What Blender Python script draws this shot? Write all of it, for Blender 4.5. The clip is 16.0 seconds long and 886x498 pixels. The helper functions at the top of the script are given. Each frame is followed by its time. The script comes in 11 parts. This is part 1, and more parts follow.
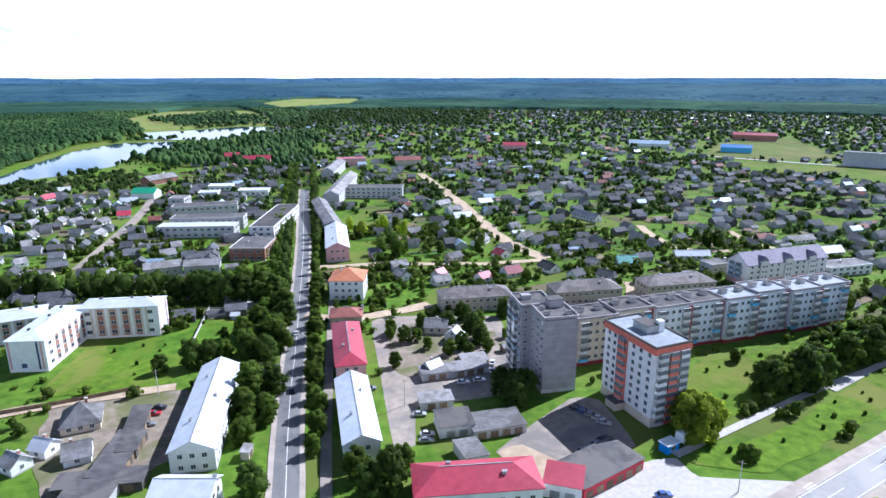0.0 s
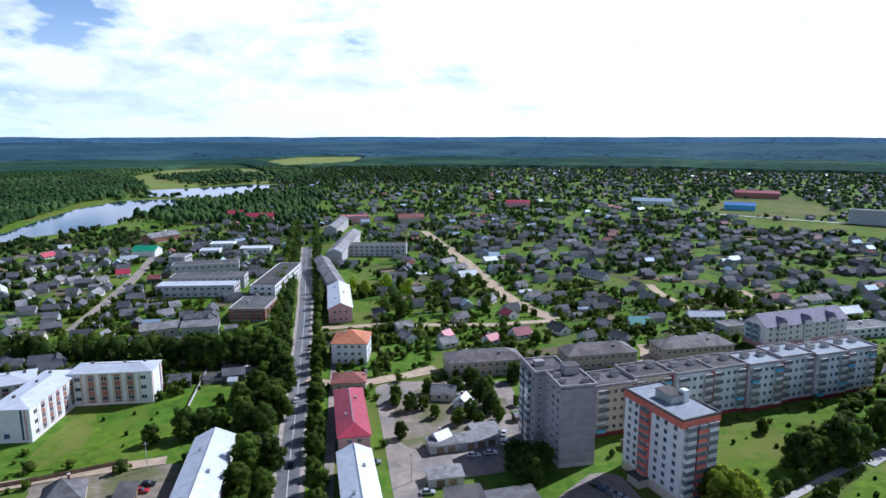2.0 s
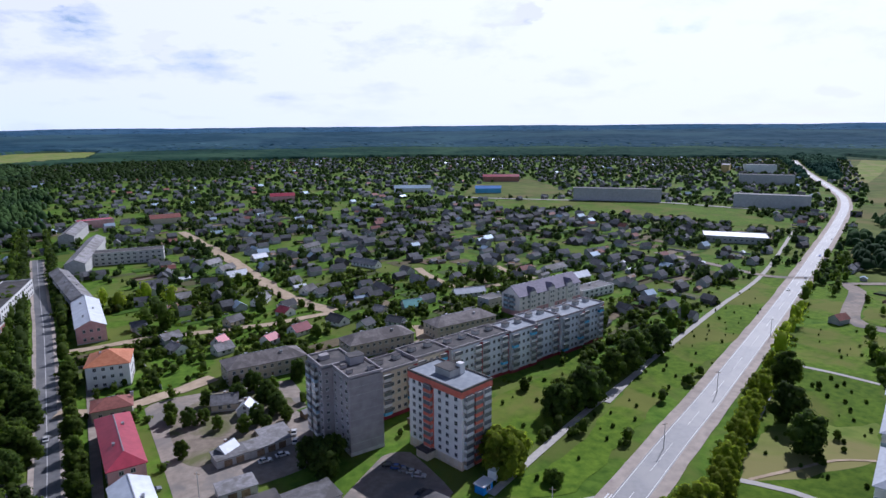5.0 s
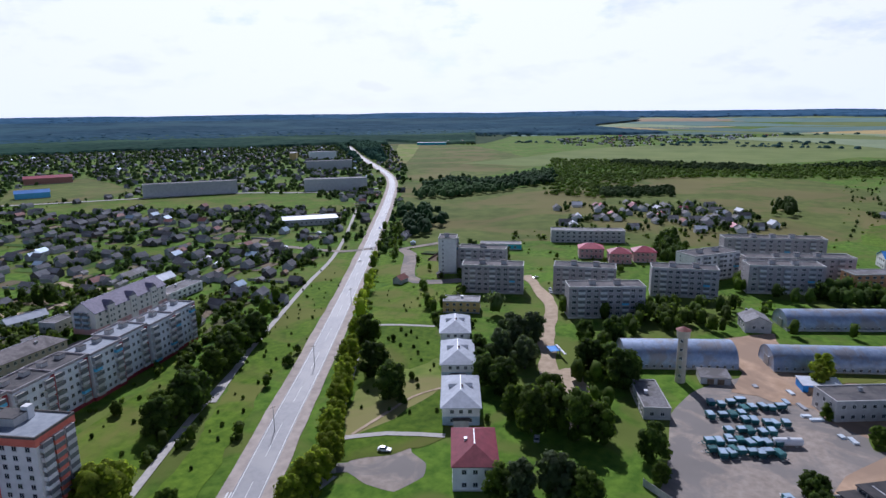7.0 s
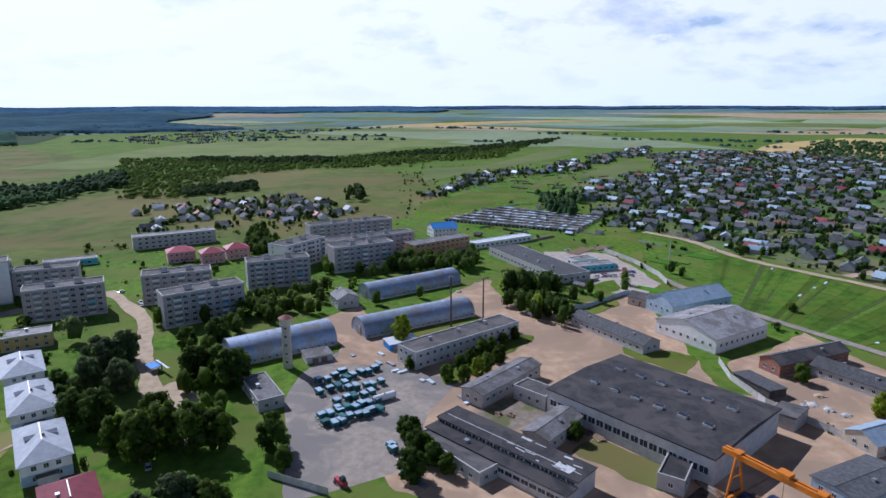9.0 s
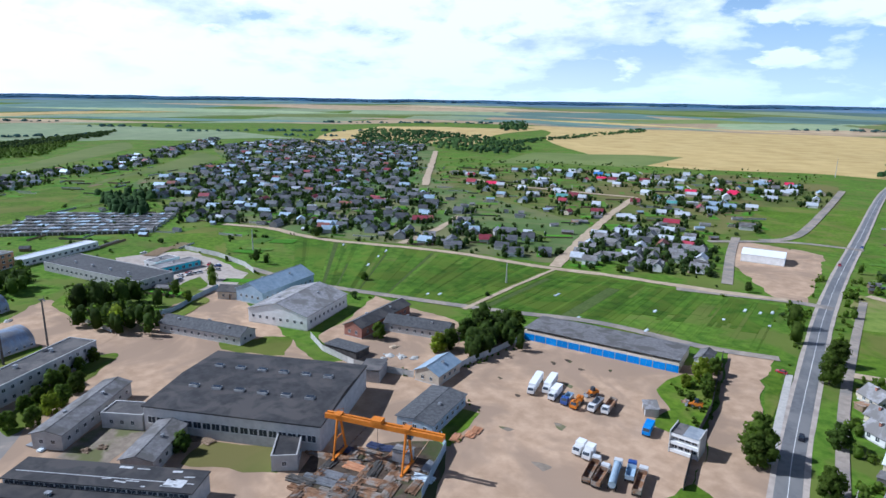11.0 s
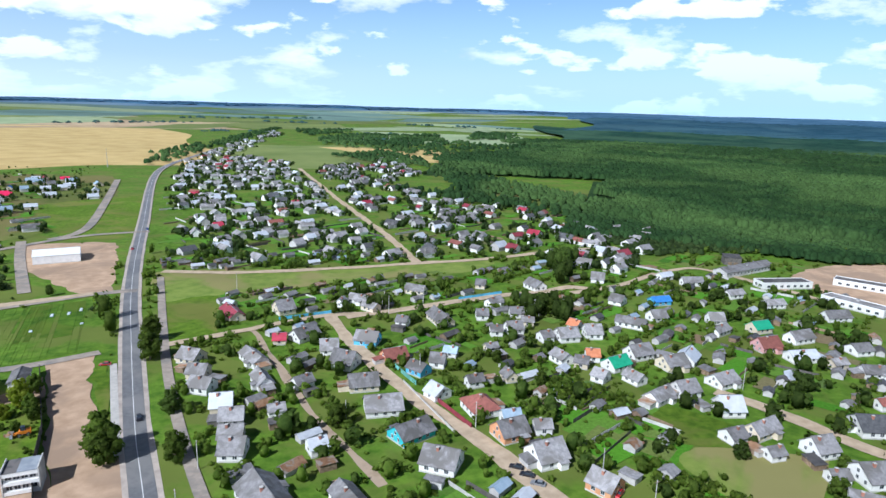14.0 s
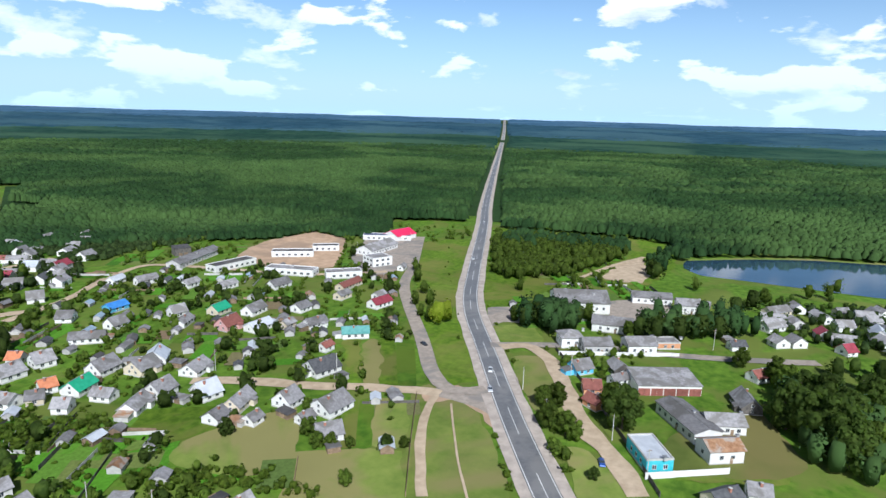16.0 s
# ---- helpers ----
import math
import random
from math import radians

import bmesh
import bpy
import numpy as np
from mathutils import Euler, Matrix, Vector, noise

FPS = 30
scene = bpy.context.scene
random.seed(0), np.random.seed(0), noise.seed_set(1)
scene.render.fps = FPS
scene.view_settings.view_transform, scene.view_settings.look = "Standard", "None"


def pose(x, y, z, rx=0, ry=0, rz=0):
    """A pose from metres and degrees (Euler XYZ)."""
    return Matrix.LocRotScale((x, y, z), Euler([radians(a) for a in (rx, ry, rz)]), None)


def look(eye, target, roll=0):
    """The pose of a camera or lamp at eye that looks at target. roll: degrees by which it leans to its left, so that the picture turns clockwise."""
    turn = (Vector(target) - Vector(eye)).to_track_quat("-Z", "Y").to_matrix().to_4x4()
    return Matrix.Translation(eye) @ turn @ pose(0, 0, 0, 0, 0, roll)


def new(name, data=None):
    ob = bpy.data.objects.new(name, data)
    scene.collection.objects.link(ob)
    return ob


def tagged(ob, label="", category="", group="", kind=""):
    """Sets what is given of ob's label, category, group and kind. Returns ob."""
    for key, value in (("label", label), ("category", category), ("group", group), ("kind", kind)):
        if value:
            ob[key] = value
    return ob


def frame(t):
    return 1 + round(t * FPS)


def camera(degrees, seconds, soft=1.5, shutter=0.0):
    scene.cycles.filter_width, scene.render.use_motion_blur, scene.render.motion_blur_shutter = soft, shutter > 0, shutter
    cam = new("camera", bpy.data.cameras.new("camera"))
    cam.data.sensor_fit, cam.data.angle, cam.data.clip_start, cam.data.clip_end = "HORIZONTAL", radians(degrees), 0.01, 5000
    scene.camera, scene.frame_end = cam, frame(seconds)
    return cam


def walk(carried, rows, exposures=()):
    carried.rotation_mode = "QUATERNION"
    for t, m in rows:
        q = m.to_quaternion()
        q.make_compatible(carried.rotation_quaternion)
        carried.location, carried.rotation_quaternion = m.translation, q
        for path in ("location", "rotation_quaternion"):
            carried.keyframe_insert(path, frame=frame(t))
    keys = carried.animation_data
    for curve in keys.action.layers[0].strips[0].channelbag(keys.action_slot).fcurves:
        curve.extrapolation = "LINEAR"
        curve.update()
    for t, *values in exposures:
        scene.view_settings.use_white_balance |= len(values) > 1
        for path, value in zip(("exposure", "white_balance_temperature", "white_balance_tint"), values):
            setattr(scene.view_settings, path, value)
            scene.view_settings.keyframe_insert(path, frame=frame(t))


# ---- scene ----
cam = camera(70.72, 16.0)
PATH = (
    (0, pose(5.55, -7.56, 98.61, 74.44, 0.02, -0.06)),
    (0.5, pose(4.81, -4.15, 98.46, 76.26, 0.00, -0.05)),
    (1, pose(4.34, -1.60, 98.49, 77.88, 0.05, -0.02)),
    (1.5, pose(3.67, 0.26, 98.64, 79.27, 0.03, -0.01)),
    (2, pose(3.08, 1.20, 98.40, 79.60, 0.02, 0.06)),
    (2.5, pose(2.34, 1.62, 98.47, 79.43, -0.01, 0.14)),
    (3, pose(2.02, 1.80, 98.62, 79.29, 0.01, 0.31)),
    (3.2, pose(1.99, 1.76, 98.52, 79.28, -0.01, 0.39)),
    (5.3, pose(0.00, 0.00, 100.00, 78.28, 0.49, -27.75)),
    (5.5, pose(0.00, 0.00, 100.00, 78.12, 0.51, -31.97)),
    (6, pose(0.00, 0.00, 100.00, 77.93, 0.57, -40.98)),
    (6.5, pose(0.00, 0.00, 100.00, 77.69, 0.64, -50.33)),
    (7, pose(0.00, 0.00, 100.00, 77.45, 0.62, -59.11)),
    (7.5, pose(0.00, 0.00, 100.00, 77.19, 0.64, -68.80)),
    (8, pose(0.00, 0.00, 100.00, 76.97, 0.51, -77.72)),
    (8.2, pose(0.00, 0.00, 100.00, 76.97, 0.33, -81.35)),
    (10.3, pose(0.00, 0.00, 100.00, 76.33, -0.29, -119.84)),
    (10.5, pose(0.00, 0.00, 100.00, 76.32, -0.53, -123.56)),
    (11, pose(0.00, 0.00, 100.00, 76.32, -0.88, -133.68)),
    (11.5, pose(0.00, 0.00, 100.00, 76.39, -1.05, -143.23)),
    (12, pose(0.00, 0.00, 100.00, 76.50, -1.23, -153.53)),
    (12.5, pose(0.00, 0.00, 100.00, 76.62, -1.47, -163.28)),
    (13, pose(0.00, 0.00, 100.00, 76.74, -1.54, -173.78)),
    (13.5, pose(0.00, 0.00, 100.00, 76.89, -1.54, -183.35)),
    (14, pose(0.00, 0.00, 100.00, 77.06, -1.60, -193.93)),
    (14.5, pose(0.00, 0.00, 100.00, 77.25, -1.68, -205.35)),
    (15, pose(0.00, 0.00, 100.00, 77.46, -1.70, -217.61)),
    (15.5, pose(0.00, 0.00, 100.00, 77.69, -1.62, -230.78)),
    (16, pose(0.00, 0.00, 100.00, 77.86, -1.61, -242.60)),
)
EXPOSURES = ((0.0, 0.72, 5230, 16), (1.5, 0.23, 5230, 16), (3.0, -0.17, 5230, 17), (5.5, -0.34, 5390, 22), (8.0, -0.36, 5350, 22), (10.5, -0.05, 5160, 13), (13.0, 0.15, 5280, 11), (16.0, 0.11, 5650, 10))
walk(cam, PATH, EXPOSURES)

# ---- light: one sun, sky with broken cumulus ----
SUN_AZ, SUN_EL = 53.0, 42.0
SUN_DIR = Vector((math.sin(radians(SUN_AZ)) * math.cos(radians(SUN_EL)), math.cos(radians(SUN_AZ)) * math.cos(radians(SUN_EL)), math.sin(radians(SUN_EL))))
sun = new("sun", bpy.data.lights.new("sun", "SUN"))
sun.data.energy, sun.data.angle, sun.data.color = 5.0, radians(0.6), (1.0, 0.95, 0.86)
sun.matrix_world = look(SUN_DIR * 900, (0, 0, 0))


def math_node(tree, op, a, b=None, c=None, clamp=False):
    n = tree.nodes.new("ShaderNodeMath")
    n.operation, n.use_clamp = op, clamp
    for i, v in enumerate((a, b, c)):
        if v is None:
            continue
        if isinstance(v, (int, float)):
            n.inputs[i].default_value = v
        else:
            tree.links.new(v, n.inputs[i])
    return n.outputs[0]


def ramp(tree, fac, stops):
    n = tree.nodes.new("ShaderNodeValToRGB")
    el = n.color_ramp.elements
    while len(el) < len(stops):
        el.new(0.5)
    for e, (p, c) in zip(el, stops):
        e.position, e.color = p, (*c, 1)
    tree.links.new(fac, n.inputs[0])
    return n.outputs[0]


def mix(tree, fac, a, b, mode="MIX"):
    n = tree.nodes.new("ShaderNodeMix")
    n.data_type, n.blend_type = "RGBA", mode
    for i, v in ((0, fac), (6, a), (7, b)):
        if isinstance(v, (int, float)):
            n.inputs[i].default_value = v
        elif isinstance(v, tuple):
            n.inputs[i].default_value = (*v, 1)
        else:
            tree.links.new(v, n.inputs[i])
    return n.outputs[2]


def noise_node(tree, vec, scale, detail=4.0, rough=0.55, warp=0.0):
    n = tree.nodes.new("ShaderNodeTexNoise")
    n.inputs["Scale"].default_value, n.inputs["Detail"].default_value = scale, detail
    n.inputs["Roughness"].default_value, n.inputs["Distortion"].default_value = rough, warp
    if vec is not None:
        tree.links.new(vec, n.inputs["Vector"])
    return n.outputs[0]


def make_world():
    w = bpy.data.worlds.new("sky")
    scene.world = w
    w.use_nodes = True
    t = w.node_tree
    t.nodes.clear()
    sky = t.nodes.new("ShaderNodeTexSky")
    sky.sky_type, sky.sun_disc = "NISHITA", False
    sky.sun_elevation, sky.sun_rotation = radians(SUN_EL), radians(SUN_AZ)
    sky.altitude, sky.air_density, sky.dust_density, sky.ozone_density = 300, 1.0, 1.2, 1.6
    co = t.nodes.new("ShaderNodeTexCoord")
    sep = t.nodes.new("ShaderNodeSeparateXYZ")
    t.links.new(co.outputs["Generated"], sep.inputs[0])
    x, y, z = sep.outputs
    comb = t.nodes.new("ShaderNodeCombineXYZ")
    t.links.new(math_node(t, "MULTIPLY", x, 2.6), comb.inputs[0])
    t.links.new(math_node(t, "MULTIPLY", y, 2.6), comb.inputs[1])
    t.links.new(math_node(t, "MULTIPLY", math_node(t, "POWER", math_node(t, "MAXIMUM", z, 0.0), 0.8), 5.5), comb.inputs[2])
    cloud = noise_node(t, comb.outputs[0], 2.6, 8, 0.56, 0.1)
    broad = noise_node(t, comb.outputs[0], 0.5, 3, 0.5)
    # a cloud deck thick towards the sun, scattered cumulus opposite, thinning overhead
    dot = math_node(t, "ADD", math_node(t, "MULTIPLY", x, SUN_DIR.x), math_node(t, "ADD", math_node(t, "MULTIPLY", y, SUN_DIR.y), math_node(t, "MULTIPLY", z, SUN_DIR.z)))
    cover = math_node(t, "MULTIPLY_ADD", dot, 0.19, math_node(t, "MULTIPLY_ADD", broad, 0.40, -0.150))
    # unseen overhead clouds are thinned to cut the fill light
    cover = math_node(t, "MULTIPLY_ADD", math_node(t, "MAXIMUM", math_node(t, "SUBTRACT", z, 0.30), 0.0), -1.6, cover)
    dens = math_node(t, "ADD", cloud, cover)
    fac = ramp(t, dens, [(0.495, (0, 0, 0)), (0.545, (0.55, 0.55, 0.55)), (0.63, (1, 1, 1))])
    thick = ramp(t, math_node(t, "ADD", noise_node(t, comb.outputs[0], 2.4, 6, 0.6), math_node(t, "MULTIPLY", cover, 0.25)), [(0.34, (8.6, 10.4, 13.4)), (0.52, (21.0, 21.0, 21.0))])
    glare = math_node(t, "POWER", math_node(t, "MAXIMUM", dot, 0.0), 2.0, clamp=True)
    lit = mix(t, glare, thick, (27.0, 27.0, 27.0))
    # small puffs low over the land, white on top and grey below, scarcer towards the sun
    def puffs(lift_by):
        c = t.nodes.new("ShaderNodeCombineXYZ")
        t.links.new(x, c.inputs[0])
        t.links.new(y, c.inputs[1])
        t.links.new(math_node(t, "MULTIPLY_ADD", z, 2.7, lift_by), c.inputs[2])
        return noise_node(t, c.outputs[0], 7.5, 6, 0.52, 0.15)
    here, above = puffs(0.0), puffs(0.045)
    sparse = math_node(t, "MULTIPLY_ADD", dot, -0.10, math_node(t, "MULTIPLY_ADD", broad, 0.25, -0.16))
    puff = ramp(t, math_node(t, "ADD", here, sparse), [(0.565, (0, 0, 0)), (0.605, (1, 1, 1))])
    base_shade = ramp(t, math_node(t, "SUBTRACT", above, here), [(0.0, (21.0, 21.0, 21.0)), (0.11, (13.5, 15.0, 17.5))])
    # clear sky dimmed overhead, out of view, to deepen the ground shadows
    clear = mix(t, 1.0, sky.outputs[0], ramp(t, z, [(0.22, (1.75, 1.95, 2.1)), (0.55, (0.42, 0.5, 0.62))]), "MULTIPLY")
    base = mix(t, puff, mix(t, fac, clear, lit), base_shade)
    # bright milky air just over the horizon, whiter towards the sun
    low = ramp(t, z, [(0.0, (1, 1, 1)), (0.06, (0.45, 0.45, 0.45)), (0.20, (0, 0, 0))])
    milk = mix(t, math_node(t, "MULTIPLY_ADD", dot, 0.7, 0.45, clamp=True), (12.0, 17.0, 22.0), (24.0, 24.0, 24.0))
    hor = mix(t, math_node(t, "MULTIPLY", low, 0.85), base, milk)
    bg = t.nodes.new("ShaderNodeBackground")
    t.links.new(hor, bg.inputs[0])
    bg.inputs[1].default_value = 0.052
    out = t.nodes.new("ShaderNodeOutputWorld")
    t.links.new(bg.outputs[0], out.inputs[0])


make_world()

# ---- materials ----
def surf(name, c1, c2, scale=0.5, rough=0.85, bump=0.0, rnd=0.0, metal=0.0, island=0.0, big=0.25, spread=(0.35, 0.65), spec=0.3, c3=None, s3=0.02):
    """Two-scale procedural surface: grain between c1 and c2, broad stains by big, a shift per object by rnd, per piece by island; c3: patches of a third tone."""
    m = bpy.data.materials.new(name)
    m.use_nodes = True
    t = m.node_tree
    b = t.nodes["Principled BSDF"]
    geo = t.nodes.new("ShaderNodeNewGeometry")
    pos = geo.outputs["Position"]
    grain = noise_node(t, pos, scale, 5, 0.6)
    col = ramp(t, grain, [(spread[0], c1), (spread[1], c2)])
    if c3:
        col = mix(t, ramp(t, noise_node(t, pos, s3, 4, 0.6, 0.6), [(0.47, (0, 0, 0)), (0.58, (1, 1, 1))]), col, c3)
    k = math_node(t, "MULTIPLY_ADD", noise_node(t, pos, scale * 0.11, 3), big * 2, 1 - big)
    if rnd:
        oi = t.nodes.new("ShaderNodeObjectInfo")
        k = math_node(t, "MULTIPLY", k, math_node(t, "MULTIPLY_ADD", oi.outputs["Random"], rnd * 2, 1 - rnd))
    if island:
        k = math_node(t, "MULTIPLY", k, math_node(t, "MULTIPLY_ADD", geo.outputs["Random Per Island"], island * 2, 1 - island))
    kc = t.nodes.new("ShaderNodeCombineColor")
    for i in range(3):
        t.links.new(k, kc.inputs[i])
    col = mix(t, 1.0, col, kc.outputs[0], "MULTIPLY")
    t.links.new(col, b.inputs["Base Color"])
    b.inputs["Roughness"].default_value, b.inputs["Metallic"].default_value = rough, metal
    b.inputs["Specular IOR Level"].default_value = spec
    if bump:
        bn = t.nodes.new("ShaderNodeBump")
        bn.inputs["Strength"].default_value, bn.inputs["Distance"].default_value = 0.6, bump
        t.links.new(grain, bn.inputs["Height"])
        t.links.new(bn.outputs[0], b.inputs["Normal"])
    return m


MAT = {
    "grass": surf("grass", (0.060, 0.128, 0.012), (0.128, 0.222, 0.023), 0.22, 0.95, 0.3, big=0.42, c3=(0.128, 0.165, 0.032), s3=0.03, spec=0.1),
    "lawn": surf("lawn", (0.066, 0.128, 0.010), (0.132, 0.212, 0.018), 0.3, 0.95, 0.2, rnd=0.14, big=0.4, spec=0.1, c3=(0.150, 0.168, 0.036), s3=0.025),
    "meadow": surf("meadow", (0.125, 0.185, 0.032), (0.205, 0.255, 0.055), 0.12, 0.95, 0.3, rnd=0.12, big=0.3, spec=0.1, c3=(0.23, 0.215, 0.08), s3=0.02),
    "pasture": surf("pasture", (0.085, 0.115, 0.024), (0.140, 0.168, 0.040), 0.05, 0.95, 0.0, big=0.4, spec=0.1, c3=(0.165, 0.150, 0.052), s3=0.010),
    "crop": surf("crop", (0.040, 0.094, 0.008), (0.090, 0.168, 0.015), 0.16, 0.95, 0.2, rnd=0.22, big=0.42, spec=0.1, c3=(0.092, 0.142, 0.016), s3=0.05),
    "potato": surf("potato", (0.055, 0.088, 0.022), (0.095, 0.125, 0.036), 0.8, 0.95, 0.2, rnd=0.2, spec=0.1),
    "wheat": surf("wheat", (0.46, 0.33, 0.13), (0.58, 0.44, 0.19), 0.02, 0.95, 0.0, rnd=0.12, big=0.15, spec=0.1),
    "stubble": surf("stubble", (0.36, 0.26, 0.17), (0.46, 0.36, 0.22), 0.02, 0.95, 0.0, rnd=0.2, spec=0.1),
    # pale crop; part of the paleness is haze put into the colour
    "pale_field": surf("pale_field", (0.24, 0.31, 0.17), (0.32, 0.38, 0.22), 0.02, 0.95, 0.0, rnd=0.2, spec=0.1),
    "green_field": surf("green_field", (0.130, 0.175, 0.050), (0.185, 0.220, 0.070), 0.01, 0.95, 0.0, rnd=0.22, spec=0.1),
    # green shifted to blue: haze put into the far fields' colour
    "haze_green": surf("haze_green", (0.11, 0.18, 0.155), (0.15, 0.225, 0.195), 0.008, 0.95, 0.0, rnd=0.2, spec=0.05),
    "soil": surf("soil", (0.20, 0.13, 0.08), (0.28, 0.19, 0.12), 0.5, 0.95, 0.1, rnd=0.15, spec=0.1),
    "sand": surf("sand", (0.40, 0.275, 0.180), (0.53, 0.375, 0.255), 0.18, 0.95, 0.15, big=0.2, spec=0.1, c3=(0.35, 0.25, 0.175), s3=0.03),
    "dirt_road": surf("dirt_road", (0.40, 0.31, 0.215), (0.53, 0.42, 0.30), 0.25, 0.95, 0.0, big=0.18, spec=0.1),
    "asphalt": surf("asphalt", (0.12, 0.12, 0.125), (0.17, 0.17, 0.175), 0.6, 0.55, 0.0, big=0.14, c3=(0.20, 0.195, 0.19), s3=0.05, spec=0.5),
    "old_asphalt": surf("old_asphalt", (0.285, 0.243, 0.205), (0.385, 0.33, 0.278), 0.4, 0.95, 0.0, big=0.2, c3=(0.24, 0.22, 0.20), s3=0.06, spec=0.12),
    "paving": surf("paving", (0.42, 0.40, 0.37), (0.52, 0.49, 0.45), 0.7, 0.9, 0.0, big=0.12),
    "gravel": surf("gravel", (0.36, 0.31, 0.27), (0.50, 0.43, 0.37), 0.25, 0.95, 0.0, big=0.2),
    "paint": surf("paint", (0.70, 0.70, 0.68), (0.80, 0.80, 0.78), 0.8, 0.8, 0.0),
    "slate": surf("slate", (0.195, 0.190, 0.196), (0.300, 0.292, 0.298), 0.9, 0.85, 0.03, rnd=0.34, island=0.06, big=0.2, c3=(0.16, 0.153, 0.147), s3=0.15),
    "old_slate": surf("old_slate", (0.175, 0.155, 0.15), (0.26, 0.235, 0.225), 0.9, 0.85, 0.03, rnd=0.12, c3=(0.14, 0.125, 0.12), s3=0.15),
    "dark_soil": surf("dark_soil", (0.060, 0.046, 0.036), (0.135, 0.102, 0.075), 0.35, 0.95, 0.1, big=0.3, spec=0.1, c3=(0.075, 0.085, 0.035), s3=0.06),
    "yard_track": surf("yard_track", (0.33, 0.25, 0.18), (0.47, 0.365, 0.27), 0.2, 0.95, 0.0, big=0.35, spec=0.1, c3=(0.40, 0.31, 0.23), s3=0.2),
    "yard_dirt": surf("yard_dirt", (0.20, 0.165, 0.13), (0.31, 0.26, 0.205), 0.3, 0.95, 0.1, big=0.3, spec=0.1, c3=(0.15, 0.155, 0.07), s3=0.05),
    "roof_paint": surf("roof_paint", (0.40, 0.41, 0.43), (0.60, 0.61, 0.62), 0.8, 0.8, 0.0),
    "tower_roof": surf("tower_roof", (0.24, 0.27, 0.31), (0.33, 0.36, 0.40), 0.5, 0.7, 0.0, big=0.25),
    "rose_white": surf("rose_white", (0.76, 0.69, 0.67), (0.83, 0.77, 0.75), 0.5, 0.9, 0.0),
    "row_wall": surf("row_wall", (0.60, 0.63, 0.67), (0.70, 0.73, 0.77), 0.5, 0.9, 0.0, rnd=0.06),
    "slate_dark": surf("slate_dark", (0.062, 0.064, 0.070), (0.112, 0.114, 0.120), 0.9, 0.85, 0.03, rnd=0.25, island=0.2),
    "bitumen": surf("bitumen", (0.062, 0.060, 0.063), (0.105, 0.10, 0.10), 0.35, 0.85, 0.0, rnd=0.25, big=0.25, c3=(0.13, 0.12, 0.115), s3=0.12),
    "white_metal": surf("white_metal", (0.54, 0.57, 0.62), (0.66, 0.69, 0.74), 0.4, 0.45, 0.0, rnd=0.10, metal=0.15, spec=0.5),
    "red_metal": surf("red_metal", (0.34, 0.035, 0.065), (0.44, 0.05, 0.085), 0.5, 0.5, 0.0, rnd=0.22, spec=0.4),
    "crimson": surf("crimson", (0.62, 0.02, 0.09), (0.72, 0.03, 0.11), 0.5, 0.5, 0.0, spec=0.4),
    "maroon": surf("maroon", (0.20, 0.035, 0.05), (0.28, 0.05, 0.07), 0.5, 0.6, 0.0, rnd=0.2),
    "brown_tile": surf("brown_tile", (0.20, 0.075, 0.06), (0.28, 0.105, 0.085), 0.8, 0.7, 0.02, rnd=0.18),
    "orange_tile": surf("orange_tile", (0.48, 0.17, 0.08), (0.58, 0.23, 0.12), 0.8, 0.7, 0.02, rnd=0.15),
    "green_metal": surf("green_metal", (0.03, 0.30, 0.16), (0.05, 0.38, 0.22), 0.6, 0.5, 0.0, rnd=0.15),
    "teal_metal": surf("teal_metal", (0.12, 0.35, 0.33), (0.19, 0.45, 0.42), 0.6, 0.5, 0.0, rnd=0.2),
    "blue_metal": surf("blue_metal", (0.05, 0.20, 0.55), (0.08, 0.27, 0.65), 0.6, 0.5, 0.0, rnd=0.2),
    "blue_grey": surf("blue_grey", (0.30, 0.40, 0.50), (0.40, 0.50, 0.60), 0.5, 0.5, 0.0, rnd=0.1, metal=0.15),
    "navy": surf("navy", (0.045, 0.06, 0.13), (0.075, 0.09, 0.17), 0.5, 0.6, 0.0),
    "rust": surf("rust", (0.22, 0.11, 0.055), (0.36, 0.22, 0.13), 0.7, 0.85, 0.02, rnd=0.25, c3=(0.33, 0.29, 0.25), s3=0.3),
    "hangar": surf("hangar", (0.26, 0.33, 0.45), (0.35, 0.42, 0.55), 0.5, 0.42, 0.0, rnd=0.1, metal=0.3, spec=0.5, c3=(0.30, 0.30, 0.32), s3=0.12),
    "white": surf("white", (0.68, 0.675, 0.66), (0.78, 0.775, 0.76), 0.5, 0.9, 0.0, rnd=0.08, big=0.1),
    "cream": surf("cream", (0.58, 0.50, 0.38), (0.68, 0.60, 0.47), 0.5, 0.9, 0.0, rnd=0.1, big=0.1),
    "beige": surf("beige", (0.44, 0.38, 0.30), (0.54, 0.47, 0.38), 0.5, 0.9, 0.0, rnd=0.1, big=0.15),
    "grey": surf("grey", (0.40, 0.39, 0.385), (0.51, 0.50, 0.49), 0.5, 0.9, 0.0, rnd=0.12, big=0.15),
    "panel": surf("panel", (0.32, 0.295, 0.30), (0.41, 0.38, 0.385), 0.35, 0.9, 0.0, rnd=0.03, big=0.14),
    "pink": surf("pink", (0.55, 0.30, 0.30), (0.65, 0.38, 0.37), 0.5, 0.9, 0.0, rnd=0.12),
    "yellow": surf("yellow", (0.55, 0.38, 0.14), (0.66, 0.47, 0.20), 0.5, 0.9, 0.0, rnd=0.1),
    "orange": surf("orange", (0.52, 0.25, 0.13), (0.62, 0.33, 0.18), 0.5, 0.9, 0.0, rnd=0.1),
